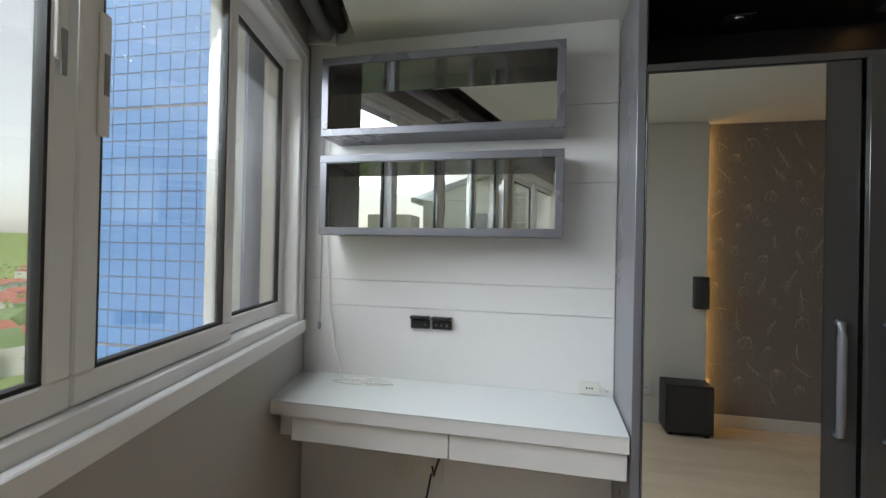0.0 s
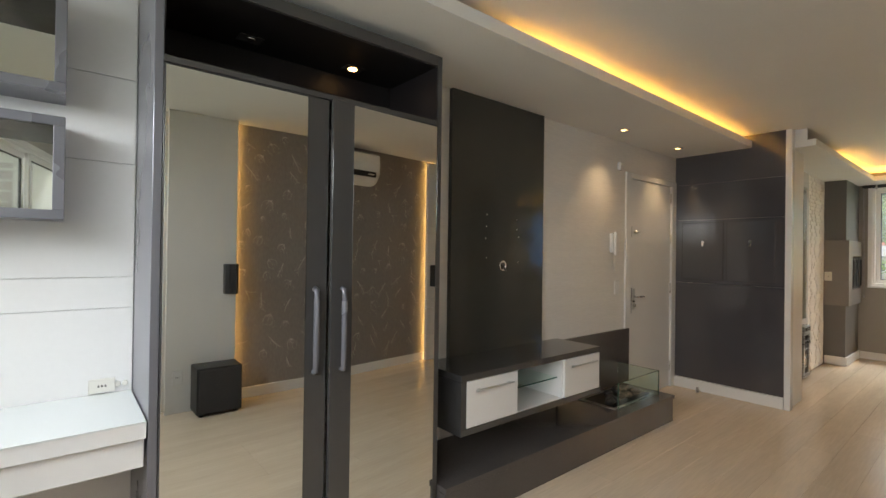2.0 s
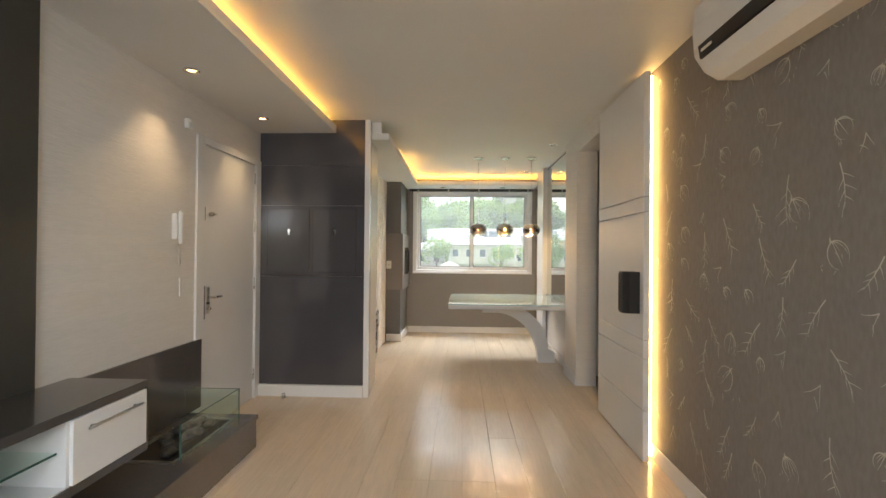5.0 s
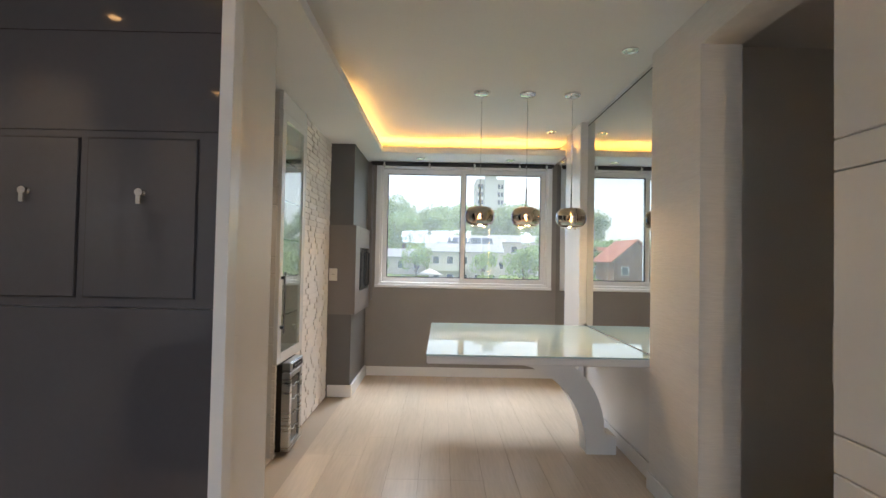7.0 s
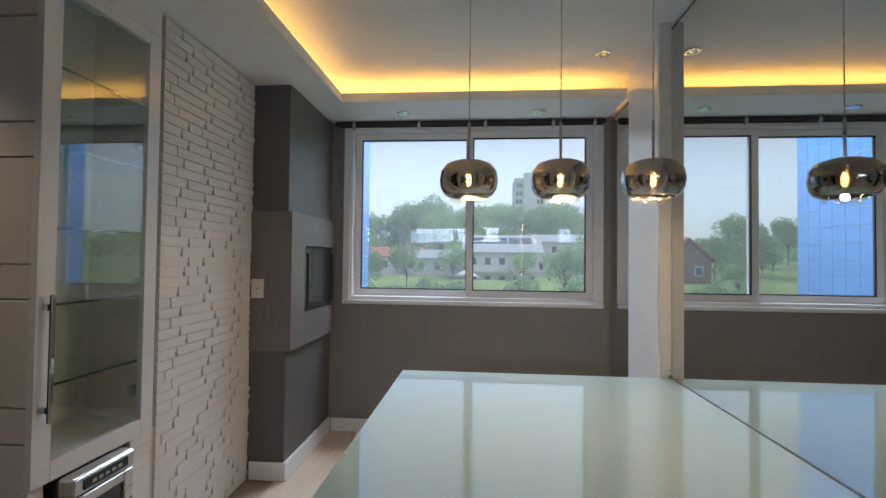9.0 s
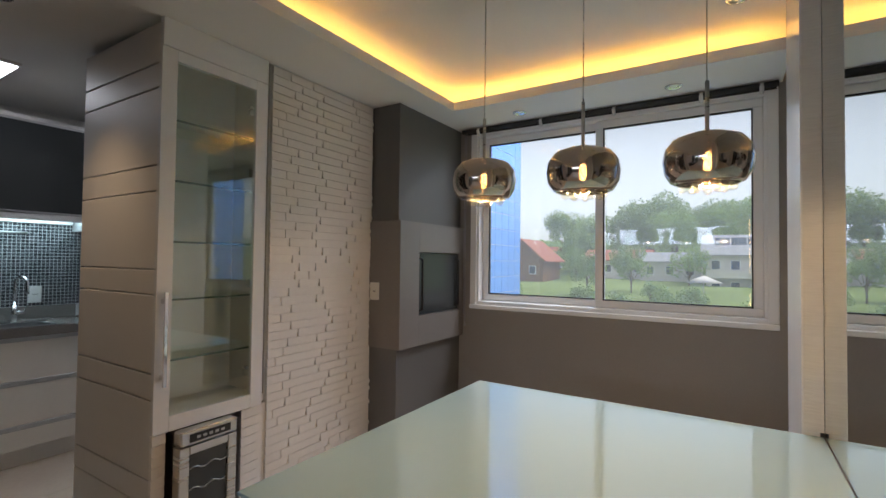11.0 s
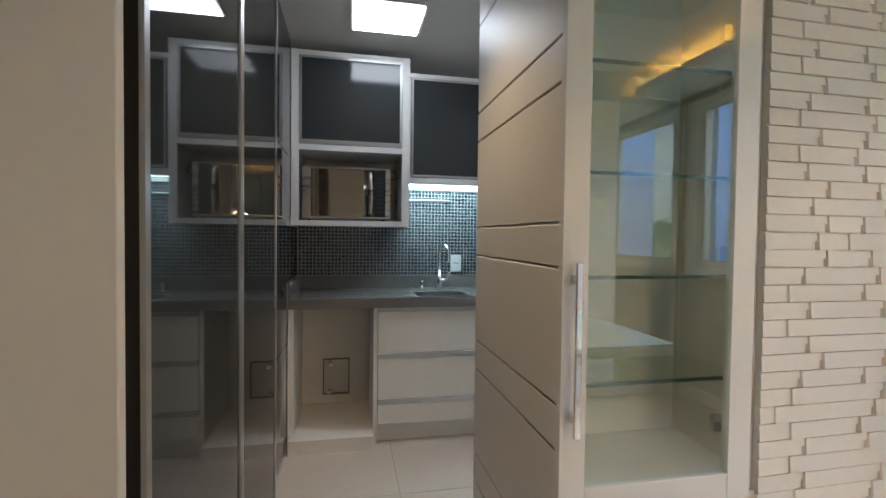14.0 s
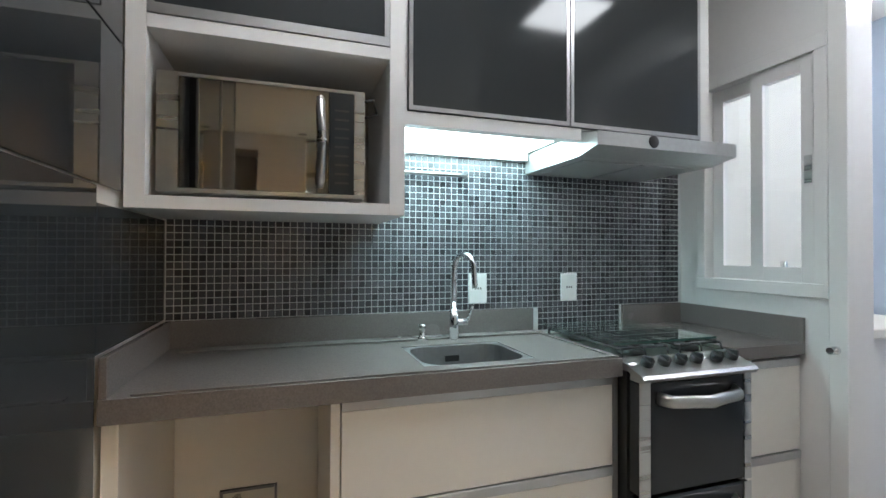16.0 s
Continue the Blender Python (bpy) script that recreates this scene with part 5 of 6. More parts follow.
part("profile", boxes((mx0 + 0.047, my - 0.003, 1.802, mx1 - 0.047, my + 0.0035, 1.828), (mx0 + 0.047, my - 0.003, 2.3105, mx1 - 0.047, my + 0.0035, 2.323), (mx0 + 0.047, my - 0.003, 1.8285, mx0 + 0.061, my + 0.0035, 2.31), (mx1 - 0.061, my - 0.003, 1.8285, mx1 - 0.047, my + 0.0035, 2.31)), M_ALU, d)

mw = thing("microwave", (5.81, 3.28, 1.345), "steel microwave oven with mirrored door", "microwave")
wx0, wx1, wy = 5.562, 6.095, 3.125
part("body", boxes((wx0, wy + 0.012, 1.356, wx1, 3.46, 1.675), bevel=0.004), M_STEEL, mw)
for x in (wx0 + 0.04, wx1 - 0.04):
    part("foot", rod(bmesh.new(), x, wy + 0.05, 1.3452, 1.3555, 0.012, 10), M_BLACK, mw)
part("door", boxes((wx0 + 0.05, wy, 1.37, wx1 - 0.10, wy + 0.0115, 1.663), bevel=0.002), M_DARKMIRROR, mw, "dark mirror glass door")
part("door_edge", boxes((wx0, wy - 0.002, 1.36, wx0 + 0.0495, wy + 0.0115, 1.672), (wx0 + 0.05, wy - 0.001, 1.6635, wx1, wy + 0.0115, 1.672), (wx0 + 0.05, wy - 0.001, 1.36, wx1, wy + 0.0115, 1.3695)), M_STEEL, mw)
cp = part("control_panel", boxes((wx1 - 0.0995, wy, 1.37, wx1 - 0.03, wy + 0.0115, 1.663)), M_DARKGLASS, mw)
part("end_strip", boxes((wx1 - 0.0295, wy - 0.002, 1.37, wx1, wy + 0.0115, 1.663)), M_STEEL, mw)
for i in range(9):
    part("key_row", boxes((wx1 - 0.085, wy - 0.001, 1.40 + i * 0.026, wx1 - 0.045, wy - 0.0001, 1.406 + i * 0.026)), M_GRAPH, cp)
hb = bmesh.new()
tube(hb, [(wx1 - 0.125, wy, 1.64), (wx1 - 0.125, wy - 0.028, 1.625), (wx1 - 0.122, wy - 0.034, 1.52), (wx1 - 0.125, wy - 0.028, 1.41), (wx1 - 0.125, wy, 1.395)], 0.012, 10)
part("handle", hb, M_STEEL, mw)
solo("power_cable", tube(bmesh.new(), [(6.09, 3.16, 1.655), (6.125, 3.15, 1.66), (6.135, 3.15, 1.62), (6.095, 3.16, 1.605)], 0.005, 6), M_BLACK, "black power cable beside the microwave", "cable")

uc = thing("wall_cabinet", (6.78, 3.3, 1.62), "white wall cabinet with two grey glass doors", "cabinet", "kitchen wall units")
ux0, ux1, uy = 6.21, 7.375, 3.10
part("body", boxes((ux0, uy + 0.02, 1.625, ux1, 3.505, 2.27)), M_LACQ, uc)
part("bottom_rail", boxes((ux0, uy, 1.585, 6.82, 3.14, 1.6245)), M_LACQ, uc)
part("back_rail", boxes((ux0, 3.47, 1.585, 6.82, 3.50, 1.6245)), M_LACQ, uc)
part("end_panel", boxes((7.335, uy - 0.004, 1.60, ux1, uy + 0.0195, 2.27)), M_LACQ, uc)
part("top_rail", boxes((ux0, uy - 0.002, 2.245, 7.334, uy + 0.0195, 2.27)), M_LACQ, uc)
for x0, x1 in ((6.222, 6.772), (6.777, 7.334)):
    d = part("door", boxes((x0, uy + 0.002, 1.628, x1, uy + 0.019, 2.243)), M_BLACKIN, uc)
    part("glass", boxes((x0 + 0.012, uy - 0.004, 1.642, x1 - 0.012, uy + 0.0015, 2.23)), M_GREYGLASS, d, "grey lacquered glass")
    part("profile", boxes((x0, uy - 0.005, 1.628, x1, uy + 0.0015, 1.6415), (x0, uy - 0.005, 2.2305, x1, uy + 0.0015, 2.243), (x0, uy - 0.005, 1.642, x0 + 0.0115, uy + 0.0015, 2.23), (x1 - 0.0115, uy - 0.005, 1.642, x1, uy + 0.0015, 2.23)), M_ALU, d)
ul = thing("under_cabinet_light", (6.51, 3.3, 1.6), "cool white light panel under the wall cabinet", "light")
part("panel", boxes((6.23, 3.16, 1.612, 6.80, 3.45, 1.622)), M_UNDER, ul)
solo("towel_rail", tube(bmesh.new(), [(6.22, 3.50, 1.51), (6.22, 3.47, 1.51), (6.55, 3.47, 1.51), (6.55, 3.50, 1.51)], 0.009, 8), M_STEEL, "steel rail on the mosaic wall", "rail")

hd = thing("range_hood", (7.12, 3.25, 1.53), "slim steel pull-out range hood over the stove", "range hood")
bm = bmesh.new()
prism(bm, [(3.02, 1.555), (3.02, 1.60), (3.10, 1.612), (3.50, 1.612), (3.50, 1.535), (3.12, 1.535)], "x", 6.825, 7.42)
part("body", bm, M_SATIN, hd)
for x0, x1 in ((6.87, 7.11), (7.13, 7.37)):
    part("filter", boxes((x0, 3.16, 1.530, x1, 3.46, 1.5345)), M_SATIN, hd)
part("badge", lathe(bmesh.new(), [(0.022, 0.0), (0.018, -0.003), (0.0, -0.004)], 7.05, 3.02, 14, "y", 1.58), M_BLACK, hd)

# stove
st = thing("stove", (7.085, 3.1, 0), "steel four-burner stove with two black glass ovens", "stove")
gx0, gx1, gy = 6.862, 7.305, 2.90
part("body", boxes((gx0, gy + 0.03, 0.04, gx1, 3.45, 0.845)), M_BLACK, st, "black enamelled side walls")
part("cooktop", boxes((gx0, gy + 0.02, 0.846, gx1, 3.46, 0.872), bevel=0.004), M_STEEL, st)
bm = bmesh.new()
prism(bm, [(gy - 0.036, 0.826), (gy - 0.046, 0.838), (gy - 0.038, 0.847), (gy + 0.060, 0.879), (gy + 0.075, 0.879), (gy + 0.075, 0.873), (gy + 0.010, 0.845), (gy + 0.010, 0.826)], "x", gx0 - 0.004, gx1 + 0.004)
part("control_fascia", bm, M_STEEL, st, "sloping steel control panel")
for i in range(6):
    x = gx0 + 0.06 + i * 0.064 + (0.02 if i > 3 else 0)
    kb = bmesh.new()
    tube(kb, [(x, gy + 0.016, 0.862), (x, gy + 0.006, 0.884)], 0.019, 14)
    box(kb, x - 0.005, gy - 0.012, 0.876, x + 0.005, gy + 0.022, 0.893, 0.002)
    part("knob", kb, M_BLACK, st)
for z0, z1 in ((0.485, 0.822), (0.07, 0.475)):
    od = part("oven_door", boxes((gx0 + 0.004, gy - 0.02, z0, gx1 - 0.004, gy + 0.028, z1), bevel=0.006), M_DARKGLASS, st, "black glass oven door")
    for xa, xb in ((gx0 + 0.002, gx0 + 0.04), (gx1 - 0.03, gx1 - 0.002)):
        part("side_trim", boxes((xa, gy - 0.024, z0, xb, gy - 0.0205, z1)), M_STEEL, od)
    hb = bmesh.new()
    tube(hb, [(gx0 + 0.07, gy - 0.02, z1 - 0.05), (gx0 + 0.09, gy - 0.055, z1 - 0.052), (gx0 + 0.22, gy - 0.075, z1 - 0.055), (gx1 - 0.09, gy - 0.055, z1 - 0.052), (gx1 - 0.07, gy - 0.02, z1 - 0.05)], 0.013, 10)
    for v in hb.verts:
        v.co.z = (z1 - 0.052) + (v.co.z - (z1 - 0.052)) * 1.5
    part("handle", hb, M_STEEL, od)
part("plinth", boxes((gx0 + 0.01, gy + 0.02, 0.0, gx1 - 0.01, 3.4, 0.039)), M_BLACK, st)
for bx in (6.97, 7.20):
    for by in (3.04, 3.31):
        bu = part("burner", lathe(bmesh.new(), [(0.045, 0.873), (0.045, 0.882), (0.03, 0.889), (0.0, 0.890)], bx, by, 20), M_BLACK, st)
for bx in (6.97, 7.20):
    gb = bmesh.new()
    for dx in (-0.09, 0.0, 0.09):
        tube(gb, [(bx + dx, 2.97, 0.874), (bx + dx, 2.975, 0.902), (bx + dx, 3.40, 0.902), (bx + dx, 3.405, 0.874)], 0.005, 6)
    for y in (2.99, 3.04, 3.17, 3.31, 3.385):
        tube(gb, [(bx - 0.10, y, 0.902), (bx + 0.10, y, 0.902)], 0.005, 6)
    part("grate", gb, M_BLACK, st)
gl = part("glass_lid", boxes((gx0 + 0.01, 3.0, 0.912, gx1 - 0.01, 3.44, 0.918)), M_SHELFGLASS, st, "clear glass lid")
part("lid_edge", boxes((gx0 + 0.01, 2.996, 0.9115, gx1 - 0.01, 2.9995, 0.9185)), M_GLASSEDGE, st)
ct2 = thing("worktop", (7.48, 3.2, 0), "brown-grey stone worktop beside the stove", "worktop")
part("slab", boxes((7.315, 2.945, 0.843, 7.657, 3.508, 0.885), bevel=0.001), M_COUNTER, ct2)
part("upstand", boxes((7.315, 3.492, 0.8855, 7.657, 3.508, 0.975), (7.642, 2.945, 0.8855, 7.657, 3.4915, 0.975), bevel=0.001), M_COUNTER, ct2)
cb2 = thing("base_cabinet", (7.48, 3.2, 0), "narrow cream base unit beside the stove", "cabinet", "kitchen base units")
part("body", boxes((7.317, 2.985, 0.0, 7.655, 3.49, 0.842)), M_KLACQ, cb2)
for z0, z1 in ((0.50, 0.80), (0.125, 0.465)):
    d = part("drawer", boxes((7.319, 2.962, z0, 7.653, 2.984, z1), bevel=0.0015), M_KLACQ, cb2)
    part("grip", boxes((7.319, 2.958, z1 + 0.001, 7.653, 2.9845, z1 + 0.03), bevel=0.002), M_ALU, d)

# window and door to the laundry
lw = thing("window_4", (7.66, 3.13, 1.09), "white sliding window to the laundry with steel catches", "window", kind="structure")
part("window_frame", boxes((7.64, 2.86, 1.05, 7.6595, 3.40, 1.10), (7.64, 2.86, 1.925, 7.6595, 3.40, 1.98), (7.64, 2.86, 1.1005, 7.6595, 2.905, 1.9245), (7.64, 3.355, 1.1005, 7.6595, 3.40, 1.9245), bevel=0.002), M_LACQ, lw)
for ya, yb, x in ((2.906, 3.15, 7.655), (3.12, 3.354, 7.69)):
    s = part("sash", boxes((x, ya, 1.101, x + 0.03, ya + 0.05, 1.924), (x, yb - 0.05, 1.101, x + 0.03, yb, 1.924), (x, ya + 0.0505, 1.101, x + 0.03, yb - 0.0505, 1.155), (x, ya + 0.0505, 1.87, x + 0.03, yb - 0.0505, 1.924)), M_LACQ, lw)
    g = part("pane", boxes((x + 0.012, ya + 0.051, 1.156, x + 0.017, yb - 0.051, 1.869)), M_GLASS, s)
    g.visible_shadow = False
    part("catch", boxes((x - 0.003, ya + 0.012, 1.46, x - 0.0005, ya + 0.038, 1.56)), M_STEEL, s)
jb = thing("trim_4", (7.65, 2.84, 0), "white door jamb beside the laundry", "trim", kind="structure")
part("jamb", boxes((7.64, 2.80, 0.0, 7.77, 2.858, 2.15), bevel=0.002), M_LACQ, jb)
part("head", boxes((7.64, 1.93, 2.151, 7.77, 2.858, 2.21), bevel=0.002), M_LACQ, jb)
part("catch", lathe(bmesh.new(), [(0.014, 0.0), (0.014, -0.012), (0.007, -0.016), (0.007, -0.03), (0.012, -0.034)], 7.64, 2.835, 12, "x", 0.88), M_CHROME, jb)
ls = thing("laundry_sink", (8.4, 3.2, 0), "white laundry sink unit with a chrome tap", "laundry sink")
part("counter", boxes((7.95, 3.0, 0.86, 8.84, 3.505, 0.90), bevel=0.004), M_OUTLET, ls)
part("cabinet", boxes((7.97, 3.03, 0.15, 8.82, 3.50, 0.859)), M_LACQ, ls)
bm = bmesh.new()
tube(bm, [(8.25, 3.50, 1.12), (8.25, 3.40, 1.12), (8.25, 3.36, 1.10), (8.25, 3.35, 1.05)], 0.013, 10)
rod(bm, 8.25, 3.44, 1.12, 1.17, 0.016, 10)
part("tap", bm, M_CHROME, ls)
hose = bmesh.new()
tube(hose, [(8.25, 3.35, 1.05), (8.23, 3.32, 0.98), (8.15, 3.28, 0.95), (8.05, 3.30, 1.0), (8.0, 3.36, 1.12)], 0.01, 8)
part("hose", hose, M_OUTLET, ls)

# kitchen lamps
KS = Vector((0, 0, 0))
kl = thing("ceiling_light", (5.99, 2.64, 2.41), "square white flush kitchen ceiling light, lit", "ceiling light")
part("frame", boxes((5.80, 2.46, 2.392, 6.18, 2.82, 2.4095), bevel=0.003), M_LACQ, kl)
part("diffuser", boxes((5.815, 2.475, 2.386, 6.165, 2.805, 2.3915)), M_COOL, kl)
downlight(5.88, 1.66, 2.41, "round chrome downlight, lit, at the kitchen entrance", True, False, 12)
kl2 = thing("ceiling_light", (7.137, 2.42, 2.41), "square white flush ceiling light over the stove end, lit", "ceiling light")
part("frame", boxes((6.967, 2.25, 2.392, 7.307, 2.59, 2.4095), bevel=0.003), M_LACQ, kl2)
part("diffuser", boxes((6.982, 2.265, 2.386, 7.292, 2.575, 2.3915)), M_COOL, kl2)
# unseen lamp, added so that the laundry beyond the door is bright
lc = thing("ceiling_light", (8.3, 2.5, 2.41), "unseen round white lamp added to brighten the laundry", "ceiling light")
part("diffuser", lathe(bmesh.new(), [(0.15, -0.001), (0.15, -0.03), (0.12, -0.05), (0.0, -0.055)], 8.3, 2.5, 24, "z", 2.41), M_LAUNDRYFILL, lc)

# ---- outdoors ----
def land(x, y):
    """Height of the ground: a shallow valley to the east, a deep one to the west."""
    if x > 0:
        z = -6.5 + 5.2 * min(max((x - 12) / 55, 0), 1) + 7.0 * min(max((x - 70) / 120, 0), 1) ** 1.3
        z += 0.8 * noise.noise(Vector((x * 0.02, y * 0.02, 0)))
        if x > 200:
            z += (x - 200) * 0.03
    else:
        z = -6.5 - 26.0 * min(max((-x - 15) / 160, 0), 1) + max(-x - 400, 0) * 0.035
        z += 3.0 * noise.noise(Vector((x * 0.006, y * 0.006, 3)))
    return z


gv, gf = [], []
xs = [-3000, -2000, -1200, -700, -450, -300, -200, -140, -90, -60, -40, -25, -15, -8, 0, 8, 12, 20, 28, 36, 44, 52, 60, 68, 76, 86, 100, 120, 150, 190, 240, 320, 480, 800, 1400, 2200, 3000]
ys = [-3000, -1500, -800, -400, -220, -140, -100, -70, -50, -35, -24, -15, -8, 0, 8, 15, 24, 35, 50, 70, 100, 140, 220, 400, 800, 1500, 3000]
for x in xs:
    for y in ys:
        gv.append((x, y, land(x, y)))
ny = len(ys)
for i in range(len(xs) - 1):
    for j in range(ny - 1):
        gf.append((i * ny + j, (i + 1) * ny + j, (i + 1) * ny + j + 1, i * ny + j + 1))
me = bpy.data.meshes.new("ground")
me.from_pydata(gv, [], gf)
me.materials.append(M_GRASS)
tagged(new("ground", me), "green lawns and scrub of the valley", "ground", kind="structure")

# the tiled wings of the building itself


def tiled_wing(name, x0, x1, y_face, z0, z1, depth, label, TP, grout, gap):
    w = thing(name, ((x0 + x1) / 2, y_face, z0), label, "building wing")
    part("wall", boxes((x0, y_face + 0.004, -8.0, x1, y_face + depth, z1)), grout, w)
    v, f = [], []
    nx, nz = int((x1 - x0) / TP), int((z1 - z0) / TP)
    for i in range(nx):
        for j in range(nz):
            a, c = x0 + i * TP + 0.002, z0 + j * TP + 0.002
            e, g = a + TP - gap, c + TP - (0.005 if (j + 1) % 14 else 0.016)
            k = len(v)
            v += [(a, y_face + 0.004, c), (e, y_face + 0.004, c), (e, y_face + 0.004, g), (a, y_face + 0.004, g), (a + 0.001, y_face, c + 0.001), (e - 0.001, y_face, c + 0.001), (e - 0.001, y_face, g - 0.001), (a + 0.001, y_face, g - 0.001)]
            f += [(k + 4, k + 5, k + 6, k + 7), (k, k + 1, k + 5, k + 4), (k + 1, k + 2, k + 6, k + 5), (k + 2, k + 3, k + 7, k + 6), (k + 3, k, k + 4, k + 7)]
    m = bpy.data.meshes.new("tile_field")
    m.from_pydata([Vector(p) - ORIG[w.name] for p in v], [], f)
    m.materials.append(M_BLUETILE)
    o = new("tile_field", m)
    o.parent = w
    tagged(o, "blue glazed tiles", kind="stuff")
    return w


tiled_wing("building_wing", -2.56, -1.52, 1.78, -1.5, 5.5, 1.4, "wing of the building clad in blue glazed tiles", 0.086, M_BLUEGROUT, 0.006)
tiled_wing("building_wing", 8.70, 9.75, 0.985, -1.5, 6.0, 2.4, "wing of the building clad in blue glazed tiles", 0.15, M_PALEBLUE, 0.0025)
solo("facade_trim", boxes((-1.62, 1.66, -1.5, -1.53, 1.775, 4.0)), M_PVC, "white facade strip beside the blue tiles", "facade strip")
setting("wall_outside_1", boxes((8.73, -8.0, -8.0, 8.9, -1.08, 12.0), (8.73, -1.08, -8.0, 8.78, 0.94, 0.95), (8.73, -1.08, 2.40, 8.78, 0.94, 12.0)), M_BLUETILE, "blue tiled outer wall")


# trees
def tree_mesh(seed, h, spread, trunk_h, leaves, leaf):
    r = random.Random(seed)
    tb_ = bmesh.new()
    tube(tb_, [(0, 0, -0.5), (0.05, 0.02, trunk_h * 0.5), (0.0, 0.08, trunk_h), (0.1, 0.05, h * 0.8)], 0.16, 7)
    limbs = []
    for k in range(7):
        a = r.uniform(0, 6.28)
        z0 = trunk_h * r.uniform(0.75, 1.2)
        e = (spread * 0.7 * math.cos(a), spread * 0.7 * math.sin(a), z0 + (h - z0) * r.uniform(0.3, 0.9))
        tube(tb_, [(0, 0, z0), (e[0] * 0.4, e[1] * 0.4, z0 + (e[2] - z0) * 0.6), e], 0.06, 5)
        limbs.append(Vector(e))
    tm = finish("trunk", tb_, M_BARK)
    blobs = [(l, spread * r.uniform(0.3, 0.5)) for l in limbs] + [(Vector((r.uniform(-1, 1) * spread * 0.4, r.uniform(-1, 1) * spread * 0.4, trunk_h + (h - trunk_h) * r.uniform(0.4, 0.95))), spread * r.uniform(0.3, 0.5)) for _ in range(7)]
    v, f = [], []
    for _ in range(leaves):
        c, rad = r.choice(blobs)
        d = Vector((r.gauss(0, 1), r.gauss(0, 1), r.gauss(0, 0.8))).normalized() * rad * r.uniform(0.6, 1.08)
        p = c + d
        u = Vector((r.gauss(0, 1), r.gauss(0, 1), r.gauss(0, 1))).normalized() * leaf * r.uniform(0.6, 1.3)
        w = u.cross(Vector((r.gauss(0, 1), r.gauss(0, 1), r.gauss(0, 1)))).normalized() * leaf * 0.6
        k = len(v)
        v += [p - u, p + w * 0.8, p + u, p - w]
        f.append((k, k + 1, k + 2, k + 3))
    cm = bpy.data.meshes.new("crown")
    cm.from_pydata(v, [], f)
    cm.materials.append(M_LEAF)
    return tm, cm


TREES = [tree_mesh(1, 10, 4.4, 2.2, 4200, 0.24), tree_mesh(2, 13, 5.2, 3.0, 5200, 0.27), tree_mesh(3, 7, 3.4, 1.2, 2200, 0.22), tree_mesh(4, 3.0, 2.2, 0.4, 1500, 0.16)]


def tree(kind, x, y, s=1.0, dz=0.0):
    t = thing("tree" if kind < 3 else "shrub", (x, y, land(x, y) + dz), ("broad green leafy tree in the valley", "tall dark green tree on the slope", "round leafy garden tree", "low green garden shrub")[kind], "tree" if kind < 3 else "shrub", "valley trees" if kind < 3 else "garden shrubs")
    t.scale = (s, s, s)
    t.rotation_euler = (0, 0, x * 1.7 + y)
    for nm, m in zip(("trunk", "crown"), TREES[kind]):
        o = new(nm, m)
        o.parent = t
    return t


rnd = random.Random(21)
for k, x, y, s in ((1, 95, 8, 1.0), (1, 100, 16, 1.1), (0, 90, -2, 1.0), (1, 104, 0, 1.15), (1, 110, -12, 1.0), (0, 92, 24, 0.9), (1, 112, 26, 1.0), (0, 98, -22, 1.0), (1, 118, -30, 1.1),
                   (0, 62, 9, 0.62), (0, 58, 13, 0.55), (2, 55, -9, 0.9), (2, 52, -12, 0.85), (0, 70, -16, 0.8), (2, 66, 30, 0.7), (2, 60, 27, 0.6), (0, 84, 42, 1.0), (1, 108, 52, 1.0),
                   (0, 80, 34, 0.7), (2, 46, 17, 0.5), (2, 74, 4, 0.8), (2, 72, -6, 0.7), (1, 125, 10, 1.1), (1, 130, 38, 1.2), (0, 90, 60, 1.0), (1, 120, 70, 1.0), (0, 64, -26, 1.0), (2, 78, 20, 0.7)):
    tree(k, x, y, s * 0.85)
for _ in range(26):
    tree(rnd.choice((0, 1, 1)), rnd.uniform(96, 130), rnd.uniform(-48, 17), rnd.uniform(0.8, 1.15))
for _ in range(14):
    tree(rnd.choice((0, 2)), rnd.uniform(84, 110), rnd.uniform(17, 75), rnd.uniform(0.45, 0.7))
for x, y, s in ((36, 5, 0.8), (38, 9, 0.7), (41, 3, 0.9), (44, 7, 0.7), (37, 14, 0.8), (48, 11, 0.7), (40, -3, 0.8), (50, -4, 0.8), (33, 11, 0.6), (52, 2, 0.6), (45, -8, 0.9), (47, 20, 0.7), (55, 6, 0.6)):
    tree(3, x, y, s)
# far woods
wv, wf = [], []
for _ in range(9000):
    a = rnd.uniform(-1.0, 1.2)
    d = rnd.uniform(150, 420)
    x, y = 5 + d * math.cos(a), d * math.sin(a)
    z = land(x, y) + rnd.uniform(0, 9) * (0.5 + 0.5 * noise.noise(Vector((x * 0.02, y * 0.02, 7))))
    u = Vector((rnd.gauss(0, 1), rnd.gauss(0, 1), rnd.gauss(0, 0.7))).normalized() * rnd.uniform(1.2, 2.4)
    w = u.cross(Vector((rnd.gauss(0, 1), rnd.gauss(0, 1), rnd.gauss(0, 1)))).normalized() * 1.4
    k = len(wv)
    p = Vector((x, y, z))
    wv += [p - u, p + w, p + u, p - w]
    wf.append((k, k + 1, k + 2, k + 3))
